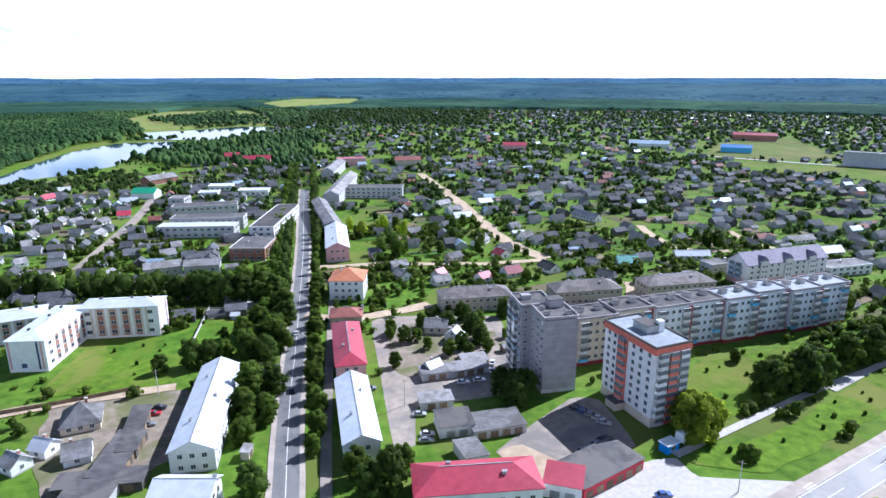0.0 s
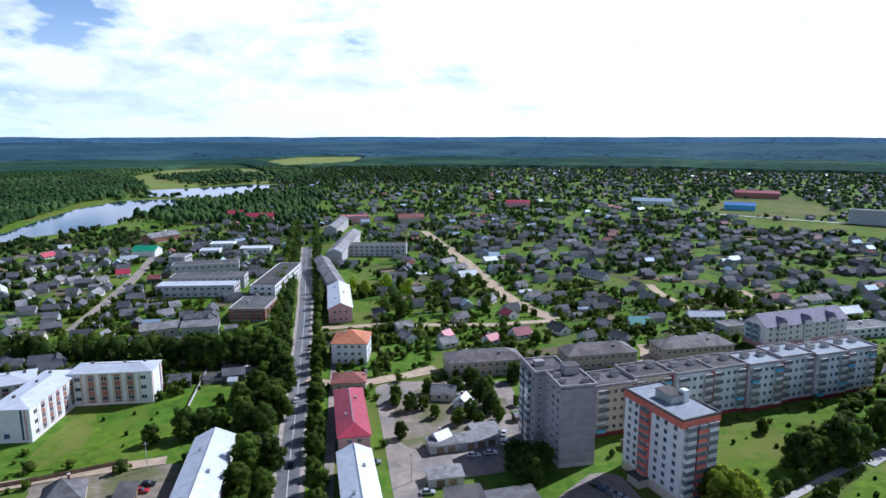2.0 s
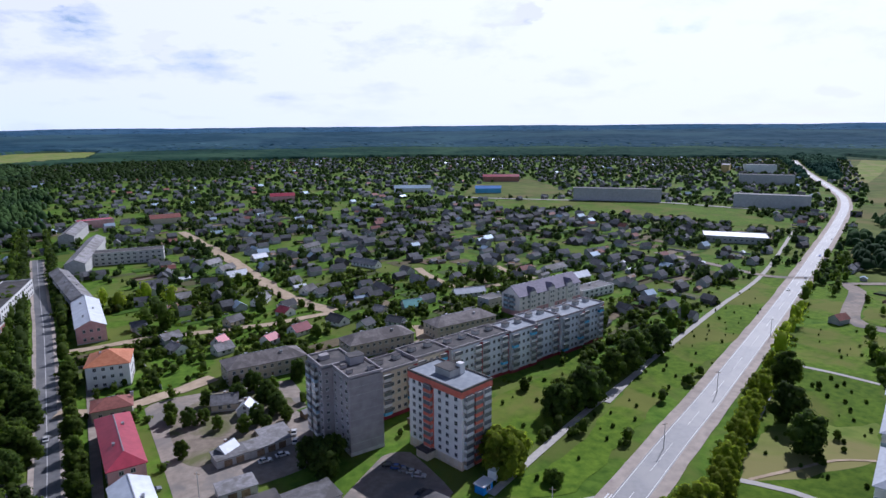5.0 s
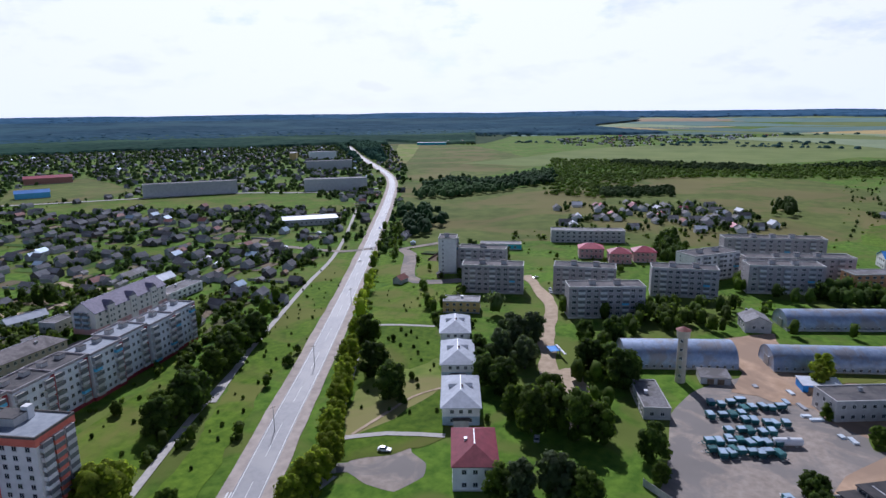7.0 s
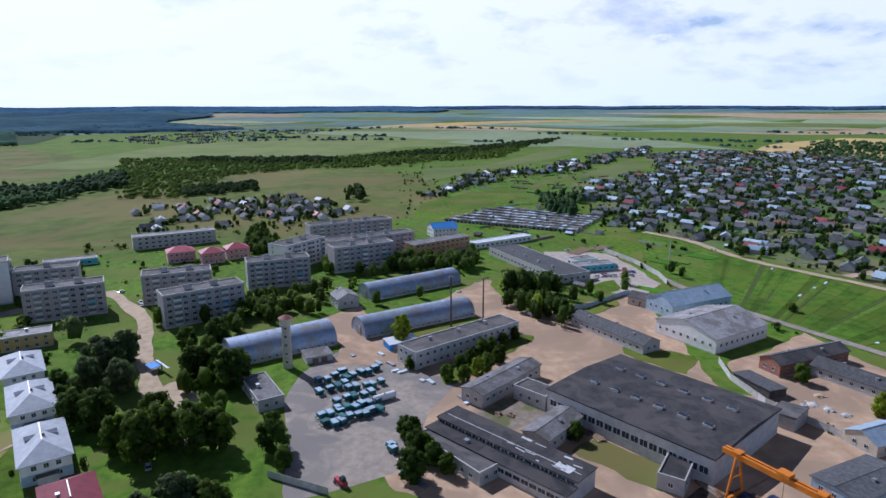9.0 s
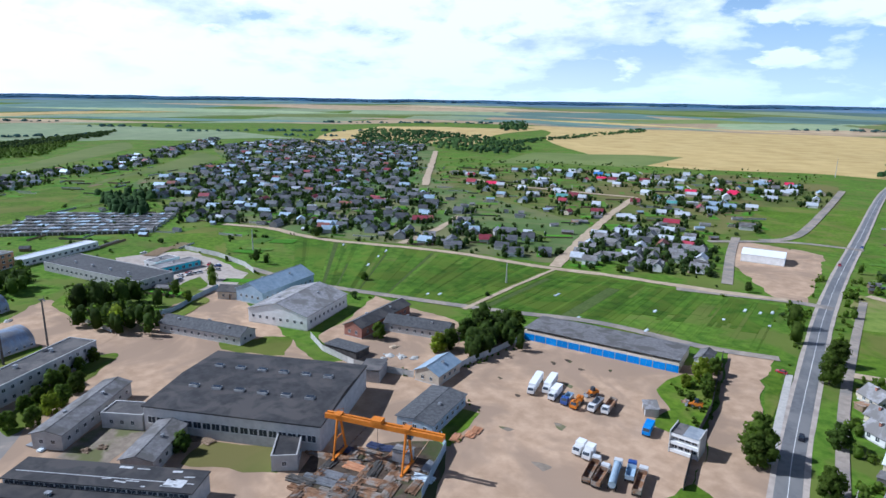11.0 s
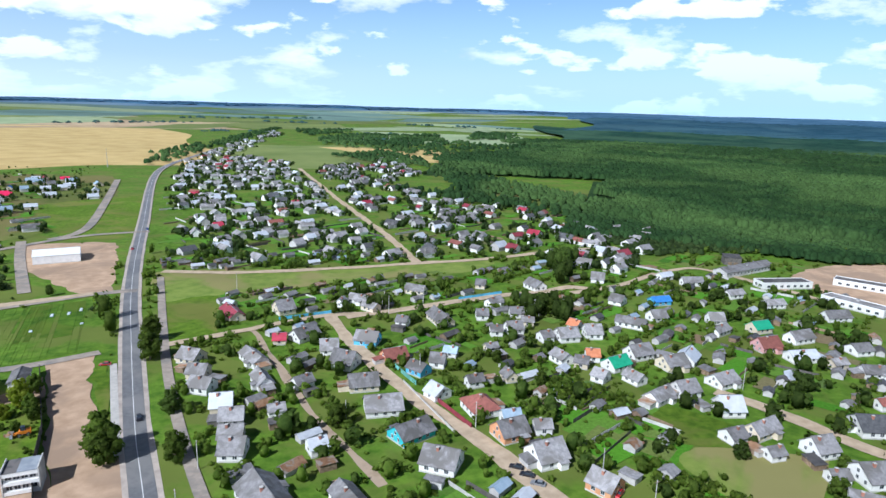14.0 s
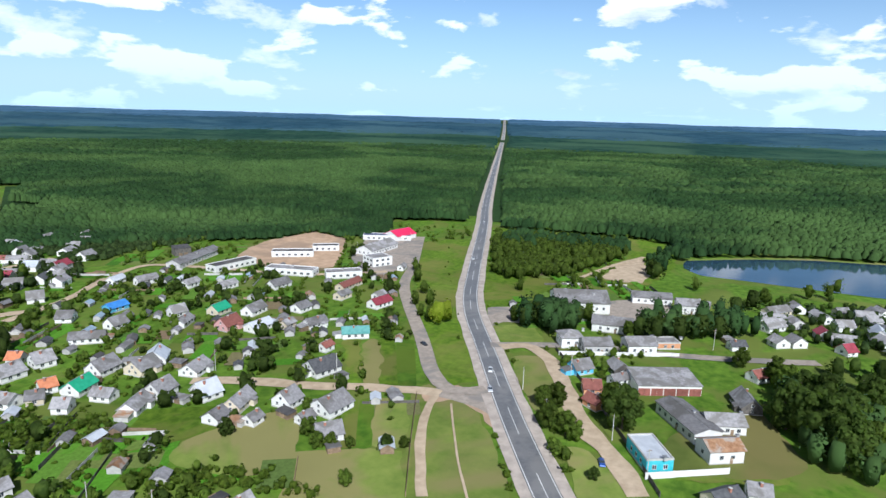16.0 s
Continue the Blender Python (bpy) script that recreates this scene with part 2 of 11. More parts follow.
    "brick": surf("brick", (0.28, 0.125, 0.09), (0.38, 0.19, 0.14), 1.4, 0.9, 0.0, rnd=0.12),
    "red": surf("red", (0.42, 0.03, 0.05), (0.52, 0.05, 0.07), 0.8, 0.6, 0.0, rnd=0.1),
    "red_dark": surf("red_dark", (0.26, 0.035, 0.045), (0.34, 0.055, 0.065), 0.6, 0.6, 0.0),
    "coral": surf("coral", (0.62, 0.155, 0.105), (0.70, 0.20, 0.14), 0.6, 0.8, 0.0, rnd=0.05),
    "blue": surf("blue", (0.015, 0.20, 0.62), (0.03, 0.27, 0.72), 0.6, 0.5, 0.0, rnd=0.1),
    "sky_blue": surf("sky_blue", (0.10, 0.42, 0.66), (0.16, 0.50, 0.75), 0.6, 0.7, 0.0, rnd=0.15),
    "teal": surf("teal", (0.05, 0.42, 0.50), (0.09, 0.50, 0.58), 0.6, 0.7, 0.0, rnd=0.15),
    "wood": surf("wood", (0.17, 0.12, 0.08), (0.29, 0.21, 0.14), 1.2, 0.9, 0.0, rnd=0.35),
    "dark": surf("dark", (0.07, 0.065, 0.06), (0.13, 0.12, 0.11), 0.7, 0.9, 0.0, rnd=0.25),
    "concrete": surf("concrete", (0.42, 0.41, 0.39), (0.55, 0.54, 0.51), 0.6, 0.9, 0.0, rnd=0.12, big=0.18),
    "frame": surf("frame", (0.62, 0.62, 0.61), (0.70, 0.70, 0.69), 1.0, 0.6, 0.0),
    "balcony": surf("balcony", (0.55, 0.55, 0.55), (0.66, 0.66, 0.66), 0.8, 0.7, 0.0, rnd=0.2),
    "steel": surf("steel", (0.30, 0.31, 0.33), (0.42, 0.43, 0.45), 0.8, 0.5, 0.0, rnd=0.15, metal=0.6),
    "crane_paint": surf("crane_paint", (0.58, 0.175, 0.012), (0.68, 0.22, 0.02), 0.8, 0.55, 0.0),
    "machine": surf("machine", (0.02, 0.10, 0.105), (0.045, 0.17, 0.175), 0.8, 0.6, 0.0, rnd=0.35),
    "rubber": surf("rubber", (0.02, 0.02, 0.02), (0.04, 0.04, 0.04), 2.0, 0.9, 0.0),
    "bark": surf("bark", (0.09, 0.07, 0.05), (0.16, 0.13, 0.10), 2.0, 0.95, 0.0, rnd=0.2),
    "leaf": surf("leaf", (0.062, 0.102, 0.014), (0.128, 0.182, 0.028), 0.5, 0.8, 0.0, rnd=0.3, island=0.28, big=0.25, spec=0.15),
    "shrub": surf("shrub", (0.078, 0.128, 0.016), (0.150, 0.208, 0.028), 0.5, 0.8, 0.0, island=0.24, big=0.3, spec=0.12),
    # paler, bluer grass: haze over the field village put into the colour
    "haze_grass": surf("haze_grass", (0.082, 0.135, 0.038), (0.132, 0.188, 0.062), 0.03, 0.95, 0.0, big=0.35, spec=0.1, c3=(0.170, 0.175, 0.075), s3=0.012),
    "leaf_light": surf("leaf_light", (0.165, 0.215, 0.018), (0.26, 0.30, 0.034), 0.5, 0.8, 0.0, rnd=0.2, island=0.2, big=0.2, spec=0.15),
    "leaf_dark": surf("leaf_dark", (0.046, 0.080, 0.015), (0.092, 0.138, 0.026), 0.5, 0.8, 0.0, rnd=0.25, island=0.28, big=0.2, spec=0.15),
    "leaf_grey": surf("leaf_grey", (0.070, 0.098, 0.045), (0.118, 0.150, 0.074), 0.5, 0.8, 0.0, rnd=0.2, island=0.3, big=0.2, spec=0.15),
    # forest and the next two: c3 bands imitate cloud shadow, besides lighter tree stands
    "forest": surf("forest", (0.014, 0.036, 0.011), (0.028, 0.062, 0.018), 0.03, 0.9, 0.0, island=0.16, big=0.45, spec=0.1, c3=(0.048, 0.090, 0.025), s3=0.0038),
    # haze blue put into the colours of the two farther forests
    "forest_haze": surf("forest_haze", (0.018, 0.052, 0.082), (0.036, 0.086, 0.122), 0.012, 0.95, 0.0, big=0.25, spec=0.02, c3=(0.050, 0.104, 0.130), s3=0.0016),
    "forest_mid_haze": surf("forest_mid_haze", (0.013, 0.041, 0.030), (0.028, 0.070, 0.048), 0.02, 0.95, 0.0, big=0.25, spec=0.02, c3=(0.046, 0.094, 0.056), s3=0.0022),
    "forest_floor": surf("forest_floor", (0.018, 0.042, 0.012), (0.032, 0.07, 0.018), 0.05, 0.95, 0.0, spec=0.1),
    # hedge green with haze blue put into its colour
    "haze_hedge": surf("haze_hedge", (0.035, 0.075, 0.070), (0.060, 0.110, 0.100), 0.02, 0.95, 0.0, spec=0.0),
    # blue of the haze is put into the base colours of the farthest land
    "haze_land": surf("haze_land", (0.10, 0.165, 0.24), (0.155, 0.225, 0.30), 0.0025, 0.95, 0.0, spec=0.0),
    "haze_woods": surf("haze_woods", (0.045, 0.105, 0.175), (0.080, 0.150, 0.230), 0.004, 0.95, 0.0, spec=0.0),
    "town_leaf": surf("town_leaf", (0.034, 0.062, 0.020), (0.078, 0.118, 0.038), 0.2, 0.9, 0.0, island=0.3, big=0.25, spec=0.1),
    # roofs and walls of distant houses, muted to put haze into their colours
    "haze_slate": surf("haze_slate", (0.085, 0.088, 0.098), (0.145, 0.148, 0.160), 0.3, 0.85, 0.0, island=0.35),
    "haze_wall": surf("haze_wall", (0.32, 0.32, 0.33), (0.42, 0.42, 0.42), 0.3, 0.9, 0.0, island=0.15),
    "felt": surf("felt", (0.030, 0.030, 0.033), (0.055, 0.053, 0.056), 0.3, 0.85, 0.0, rnd=0.1, big=0.25, c3=(0.072, 0.066, 0.065), s3=0.1),
    "plastic": surf("plastic", (0.55, 0.62, 0.68), (0.70, 0.76, 0.80), 0.6, 0.4, 0.0, rnd=0.2),
}


def leafy(m, share=0.3):
    """Lets sunlight through the leaves."""
    t = m.node_tree
    b = t.nodes["Principled BSDF"]
    tr, mx = t.nodes.new("ShaderNodeBsdfTranslucent"), t.nodes.new("ShaderNodeMixShader")
    src = b.inputs["Base Color"].links[0].from_socket
    t.links.new(mix(t, 1.0, src, (1.5, 1.6, 0.9), "MULTIPLY"), tr.inputs[0])
    mx.inputs[0].default_value = share
    t.links.new(b.outputs[0], mx.inputs[1])
    t.links.new(tr.outputs[0], mx.inputs[2])
    t.links.new(mx.outputs[0], t.nodes["Material Output"].inputs[0])


for key in ("leaf", "shrub", "leaf_light", "leaf_dark", "leaf_grey", "town_leaf"):
    leafy(MAT[key], 0.64 if key == "leaf_light" else 0.57)


def plain(name, col, rough, metal=0.0, coat=0.0):
    m = bpy.data.materials.new(name)
    m.use_nodes = True
    b = m.node_tree.nodes["Principled BSDF"]
    b.inputs["Base Color"].default_value = (*col, 1)
    b.inputs["Roughness"].default_value, b.inputs["Metallic"].default_value = rough, metal
    b.inputs["Coat Weight"].default_value = coat
    return m


MAT["glass"] = plain("glass", (0.035, 0.045, 0.06), 0.12)
MAT["balcony_glass"] = plain("balcony_glass", (0.16, 0.17, 0.19), 0.15)
for cname, ccol in {"car_white": (0.75, 0.75, 0.75), "car_grey": (0.25, 0.26, 0.28), "car_black": (0.02, 0.02, 0.025), "car_red": (0.45, 0.02, 0.03),
                    "car_blue": (0.04, 0.10, 0.35), "car_silver": (0.5, 0.52, 0.55), "car_green": (0.03, 0.16, 0.07)}.items():
    MAT[cname] = plain(cname, ccol, 0.35, 0.2, 0.6)


def water_material():
    m = bpy.data.materials.new("lake_water")
    m.use_nodes = True
    t = m.node_tree
    b = t.nodes["Principled BSDF"]
    b.inputs["Base Color"].default_value = (0.03, 0.065, 0.10, 1)
    b.inputs["Roughness"].default_value = 0.06
    b.inputs["IOR"].default_value = 1.33
    geo = t.nodes.new("ShaderNodeNewGeometry")
    bn = t.nodes.new("ShaderNodeBump")
    bn.inputs["Strength"].default_value, bn.inputs["Distance"].default_value = 0.05, 0.3
    t.links.new(noise_node(t, geo.outputs["Position"], 0.35, 3), bn.inputs["Height"])
    t.links.new(bn.outputs[0], b.inputs["Normal"])
    return m


MAT["water"] = water_material()


def plots_material(name, tones):
    m = bpy.data.materials.new(name)
    m.use_nodes = True
    t = m.node_tree
    b = t.nodes["Principled BSDF"]
    geo = t.nodes.new("ShaderNodeNewGeometry")
    col = ramp(t, geo.outputs["Random Per Island"], tones)
    k = math_node(t, "MULTIPLY_ADD", noise_node(t, geo.outputs["Position"], 0.9, 5, 0.65), 1.1, 0.45)
    kc = t.nodes.new("ShaderNodeCombineColor")
    for i in range(3):
        t.links.new(k, kc.inputs[i])
    t.links.new(mix(t, 1.0, col, kc.outputs[0], "MULTIPLY"), b.inputs["Base Color"])
    b.inputs["Roughness"].default_value = 0.95
    b.inputs["Specular IOR Level"].default_value = 0.1
    return m


MAT["plots"] = plots_material("plots", [(0.0, (0.050, 0.150, 0.010)), (0.3, (0.095, 0.255, 0.018)), (0.55, (0.11, 0.21, 0.028)), (0.74, (0.15, 0.18, 0.05)), (0.84, (0.055, 0.15, 0.014)), (0.95, (0.22, 0.16, 0.10)), (1.0, (0.19, 0.13, 0.08))])
MAT["plots_town"] = plots_material("plots_town", [(0.0, (0.045, 0.095, 0.014)), (0.3, (0.075, 0.15, 0.020)), (0.5, (0.12, 0.105, 0.06)), (0.68, (0.24, 0.19, 0.13)), (0.8, (0.05, 0.10, 0.02)), (0.93, (0.17, 0.125, 0.085)), (1.0, (0.28, 0.23, 0.17))])


# ---- mesh helpers ----
def mesh(name, verts, faces, mats, slots=None, smooth=False):
    me = bpy.data.meshes.new(name)
    me.from_pydata([tuple(v) for v in verts], [], faces)
    for m in mats:
        me.materials.append(MAT[m])
    if slots:
        me.polygons.foreach_set("material_index", slots)
    if smooth:
        me.polygons.foreach_set("use_smooth", [True] * len(faces))
    me.update()
    return me


class Shape:
    """Collects boxes, prisms and tubes into one mesh."""

    def __init__(self):
        self.v, self.f, self.s = [], [], []

    def add(self, verts, faces, slot=0):
        k = len(self.v)
        self.v += [tuple(p) for p in verts]
        self.f += [tuple(i + k for i in q) for q in faces]
        self.s += [slot] * len(faces)
        return self

    def box(self, x0, y0, z0, x1, y1, z1, slot=0, top=1.0):
        cx, cy, hx, hy = (x0 + x1) / 2, (y0 + y1) / 2, (x1 - x0) / 2, (y1 - y0) / 2
        vs = [(cx + a * hx, cy + b * hy, z0) for a, b in ((-1, -1), (1, -1), (1, 1), (-1, 1))]
        vs += [(cx + a * hx * top, cy + b * hy * top, z1) for a, b in ((-1, -1), (1, -1), (1, 1), (-1, 1))]
        return self.add(vs, [(3, 2, 1, 0), (4, 5, 6, 7), (0, 1, 5, 4), (1, 2, 6, 5), (2, 3, 7, 6), (3, 0, 4, 7)], slot)

    def tube(self, p, q, r0, r1, n=8, slot=0):
        p, q = Vector(p), Vector(q)
        d = (q - p).normalized()
        a = d.orthogonal().normalized()
        b = d.cross(a)
        vs = []
        for c, r in ((p, r0), (q, r1)):
            vs += [c + (a * math.cos(2 * math.pi * i / n) + b * math.sin(2 * math.pi * i / n)) * r for i in range(n)]
        fs = [(i, (i + 1) % n, n + (i + 1) % n, n + i) for i in range(n)] + [tuple(range(n - 1, -1, -1)), tuple(range(n, 2 * n))]
        return self.add(vs, fs, slot)

    def mesh(self, name, *mats, smooth=False):
        return mesh(name, self.v, self.f, mats, self.s, smooth)


def part(name, me, parent, m=None, label=""):
    """One mesh object under a thing or a part, at the pose m relative to it."""
    ob = new(name, me)
    ob.parent = parent
    if m is not None:
        ob.matrix_basis = m
    return tagged(ob, label) if label else ob


def thing(name, me, x, y, rot=0, z=0.0, label="", category="", group="", kind=""):
    ob = new(name, me)
    ob.matrix_basis = pose(x, y, z, 0, 0, rot)
    return tagged(ob, label, category, group, kind)


# ---- keeping scattered growth off roads, yards and buildings ----
DISCS, LINES, POLYS = [], [], []


def inside(px, py, poly):
    res = np.zeros(len(px), bool)
    n = len(poly)
    for i in range(n):
        (x0, y0), (x1, y1) = poly[i], poly[(i + 1) % n]
        if y0 != y1:
            res ^= ((y0 > py) != (y1 > py)) & (px < (x1 - x0) * (py - y0) / (y1 - y0) + x0)
    return res


def free(px, py, gap=2.0, lines=True, polys=True, discs=True):
    ok = np.ones(len(px), bool)
    if discs and DISCS:
        for x, y, r in DISCS:
            ok &= (px - x) ** 2 + (py - y) ** 2 > (r + gap) ** 2
    if lines:
        for pts, w in LINES:
            for (x0, y0), (x1, y1) in zip(pts[:-1], pts[1:]):
                dx, dy = x1 - x0, y1 - y0
                u = np.clip(((px - x0) * dx + (py - y0) * dy) / max(dx * dx + dy * dy, 1e-6), 0, 1)
                ok &= (px - x0 - u * dx) ** 2 + (py - y0 - u * dy) ** 2 > (w / 2 + gap) ** 2
    if polys:
        for poly in POLYS:
            ok &= ~inside(px, py, poly)
    return ok


RISE_FROM, FAR, TOP = 2500.0, 4900.0, 71.0


def lift(r):
    """Bends the far land up to put the horizon right in the camera's view."""
    return np.clip((np.asarray(r) - RISE_FROM) / (FAR - RISE_FROM), 0, 1) * TOP


# ---- ground, one sheet to the horizon ----
def make_ground():
    rings = [0, 60, 150, 300, 500, 800, 1200, 1700, 2200, 2500, 2900, 3300, 3700, 4100, 4500, 4900]
    n = 128
    vs = [(0, 0, 0)]
    for r in rings[1:]:
        z = float(lift(r))
        vs += [(r * math.sin(2 * math.pi * i / n), r * math.cos(2 * math.pi * i / n), z) for i in range(n)]
    fs = [(0, 1 + (i + 1) % n, 1 + i) for i in range(n)]
    for k in range(len(rings) - 2):
        a, b = 1 + k * n, 1 + (k + 1) * n
        fs += [(a + i, a + (i + 1) % n, b + (i + 1) % n, b + i) for i in range(n)]
    tagged(new("ground", mesh("ground", vs, fs, ["grass"])), "wide green summer grassland under the whole town", "ground", kind="structure")
    # rim of far woods where land meets sky, haze blue in its colour
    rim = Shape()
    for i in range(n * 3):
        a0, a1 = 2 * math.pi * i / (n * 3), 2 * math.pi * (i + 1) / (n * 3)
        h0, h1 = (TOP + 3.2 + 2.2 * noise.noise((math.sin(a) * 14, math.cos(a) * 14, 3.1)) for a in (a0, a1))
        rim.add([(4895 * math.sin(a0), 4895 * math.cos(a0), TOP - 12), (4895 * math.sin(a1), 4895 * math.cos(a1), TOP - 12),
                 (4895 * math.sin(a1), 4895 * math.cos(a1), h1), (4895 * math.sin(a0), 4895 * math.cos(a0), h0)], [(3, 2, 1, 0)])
    tagged(new("backdrop", rim.mesh("backdrop", "haze_land")), "line of distant woods on the horizon with haze blue in its colour", "distance", kind="structure")


make_ground()


LEVEL = [0.0]
FLOOR = [0.0]


def area(name, pts, mat, label, z=None, keep=True, category="ground", kind="structure"):
    """A flat patch of ground cover with a soft outline; keep: nothing grows on it."""
    if z is None:
        LEVEL[0] += 0.0016
        z = 0.03 + LEVEL[0]
    out, n = [], len(pts)
    for i in range(n):
        p0, p1, p2, p3 = (Vector(pts[(i + k) % n]) for k in (-1, 0, 1, 2))
        for u in (0, 0.25, 0.5, 0.75):
            a = p1.lerp(p2, u)
            b = 0.5 * ((2 * p1) + (p2 - p0) * u + (2 * p0 - 5 * p1 + 4 * p2 - p3) * u * u + (3 * p1 - p0 - 3 * p2 + p3) * u ** 3)
            out.append(a.lerp(b, 0.35))
    if mat not in ("water", "old_asphalt", "paving", "crop"):
        fine = []
        for i, a in enumerate(out):
            b = out[(i + 1) % len(out)]
            m = max(1, min(8, int((b - a).length / 3.0)))
            for k in range(m):
                q = a.lerp(b, k / m)
                s = 1.0 + q.length * 0.0012
                fine.append(q + Vector((noise.noise((q.x * 0.13, q.y * 0.13, 1.0)), noise.noise((q.x * 0.13, q.y * 0.13, 7.0)))) * 1.7 * s)
        out = fine
    ob = new(name, mesh(name, [(p.x, p.y, z + float(lift(p.length))) for p in out], [tuple(range(len(out)))], [mat]))
    if ob.data.polygons[0].normal.z < 0:
        ob.data.flip_normals()
    if keep:
        POLYS.append([tuple(p) for p in pts])
    return tagged(ob, label, category, kind=kind)


def spline(pts, step=8.0):
    out = []
    for i in range(len(pts) - 1):
        p0, p1, p2, p3 = (Vector(pts[min(max(i + k, 0), len(pts) - 1)]) for k in (-1, 0, 1, 2))
        n = max(2, int((p2 - p1).length / step))
        for j in range(n):
            u = j / n
            out.append(0.5 * ((2 * p1) + (p2 - p0) * u + (2 * p0 - 5 * p1 + 4 * p2 - p3) * u * u + (3 * p1 - p0 - 3 * p2 + p3) * u ** 3))
    return out + [Vector(pts[-1])]


def ribbon(line, off, width, z, rough=0.0):
    vs, fs = [], []
    for i, p in enumerate(line):
        d = (line[min(i + 1, len(line) - 1)] - line[max(i - 1, 0)]).normalized()
        n = Vector((-d.y, d.x))
        zz = z + float(lift(p.length)) + max(0.0, p.length - 400) * 0.001
        for s in (-0.5, 0.5):
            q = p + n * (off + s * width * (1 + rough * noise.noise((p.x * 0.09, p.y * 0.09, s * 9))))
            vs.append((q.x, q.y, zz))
        if i:
            k = 2 * i
            fs.append((k - 2, k - 1, k + 1, k))
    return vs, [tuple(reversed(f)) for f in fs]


def road(name, pts, width, mat, label, lines=(), shoulder=0.0, shoulder_mat="gravel"):
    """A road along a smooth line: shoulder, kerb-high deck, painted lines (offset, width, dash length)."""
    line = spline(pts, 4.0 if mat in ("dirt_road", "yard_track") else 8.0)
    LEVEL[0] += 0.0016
    z = 0.045 if mat == "yard_track" else 0.09 + LEVEL[0]
    s = Shape()
    s.add(*ribbon(line, 0, width, z, 0.45 if mat == "dirt_road" else 0.9 if mat == "yard_track" else 0.0), 0)
    ob = tagged(new(name, s.mesh(name, mat)), label, "road", kind="structure")
    if shoulder:
        s = Shape().add(*ribbon(line, 0, width + 2 * shoulder, z - 0.03, 0.07), 0)
        part("shoulder", s.mesh("shoulder", shoulder_mat), ob, label="sandy gravel shoulder")
    for off, w, dash in lines:
        s = Shape()
        if dash:
            step = max(1, int(dash / 8))
            for i in range(0, len(line) - 1, 2 * step):
                s.add(*ribbon(line[i:i + step + 1], off, w, z + 0.02), 0)
        else:
            s.add(*ribbon(line, off, w, z + 0.02), 0)
        part("marking", s.mesh("marking", "paint"), ob, label="white painted road line")
    LINES.append(([tuple(p) for p in pts], width + 2 * shoulder))
    return ob


def floor_patch(name, az0, az1, r0, r1, label, mat="forest_floor", category="field", n=24, m=12, wobble=0.0, skew=0.0):
    """A sector of land cover between two distances, azimuth clockwise from +y, following the rise of the land."""
    FLOOR[0] += 0.003
    vs, fs = [], []
    for j in range(m + 1):
        for i in range(n + 1):
            a = radians(az0 + (az1 - az0) * i / n + skew * (j / m - 0.5))
            r = r0 + (r1 - r0) * j / m
            a += radians(3.5) * noise.noise((r * 0.0021, az0, 4.4)) * min(1, wobble * 20)
            r *= 1 + wobble * noise.noise((a * 9, r * 0.002, 1.7))
            vs.append((r * math.sin(a), r * math.cos(a), 0.012 + FLOOR[0] + float(lift(r)) + r * 0.0002))
    for j in range(m):
        for i in range(n):
            k = j * (n + 1) + i
            fs.append((k, k + n + 1, k + n + 2, k + 1))
    ob = tagged(new(name, mesh(name, vs, fs, [mat])), label, category, kind="structure")
    return ob


def joined(name, me, poses, parent):
    """Many alike small pieces of a side that stays far off, joined under their thing."""
    vs, fs, sl = [], [], []
    v0 = [v.co.copy() for v in me.vertices]
    f0 = [(tuple(p.vertices), p.material_index) for p in me.polygons]
    for m in poses:
        k = len(vs)
        vs += [m @ v for v in v0]
        for f, i in f0:
            fs.append(tuple(q + k for q in f))
            sl.append(i)
    new_me = bpy.data.meshes.new(name)
    new_me.from_pydata([tuple(v) for v in vs], [], fs)
    for mat in me.materials:
        new_me.materials.append(mat)
    new_me.polygons.foreach_set("material_index", sl)
    ob = part(name, new_me, parent)
    return tagged(ob, kind="stuff")


def zebra(x, y, rot):
    """A pedestrian crossing: a worn white band of bars over the road."""
    s = Shape()
    for k in range(9):
        s.box(-2.0, -4.0 + k * 0.95, 0.0, 2.0, -3.5 + k * 0.95, 0.02)
    thing("crossing", s.mesh("crossing", "paint"), x, y, rot, 0.24, label="white striped pedestrian crossing on the avenue", category="road marking", kind="structure")

# ---- ground cover: fields, yards, water ----
area("meadow", ((400, 262), (450, 170), (480, 70), (560, -30), (700, -80), (880, -60), (1010, 20), (960, 200), (760, 330), (600, 380), (470, 330)), "pasture", "rough olive meadow east of the blocks", keep=False)
area("works_yard", ((346, -61), (288, -85), (309, -133), (249, -131), (192, -120), (183, -158), (157, -199), (97, -225), (87, -238), (73, -190), (59, -151), (85, -92), (150, -1), (238, 20)), "sand", "trampled sandy ground of a works yard")
area("depot_yard", ((145, 26), (168, 28), (203, 34), (223, 31), (234, 26), (247, 16), (249, 2), (222, -12), (212, -28), (189, -15), (157, -6)), "old_asphalt", "worn grey asphalt of a machinery depot")
area("lawn", ((237, -101), (225, -127), (208, -114), (230, -98)), "lawn", "bright mown grass beside the works road", keep=False)
area("lawn", ((166, -66), (151, -78), (139, -72), (161, -55)), "pasture", "dry grass court inside the works", keep=False)
area("lawn", ((94, -217), (94, -197), (90, -193), (84, -187), (83, -174), (76, -172), (69, -180), (73, -200), (79, -220)), "lawn", "overgrown grass plot of the truck yard", keep=False)
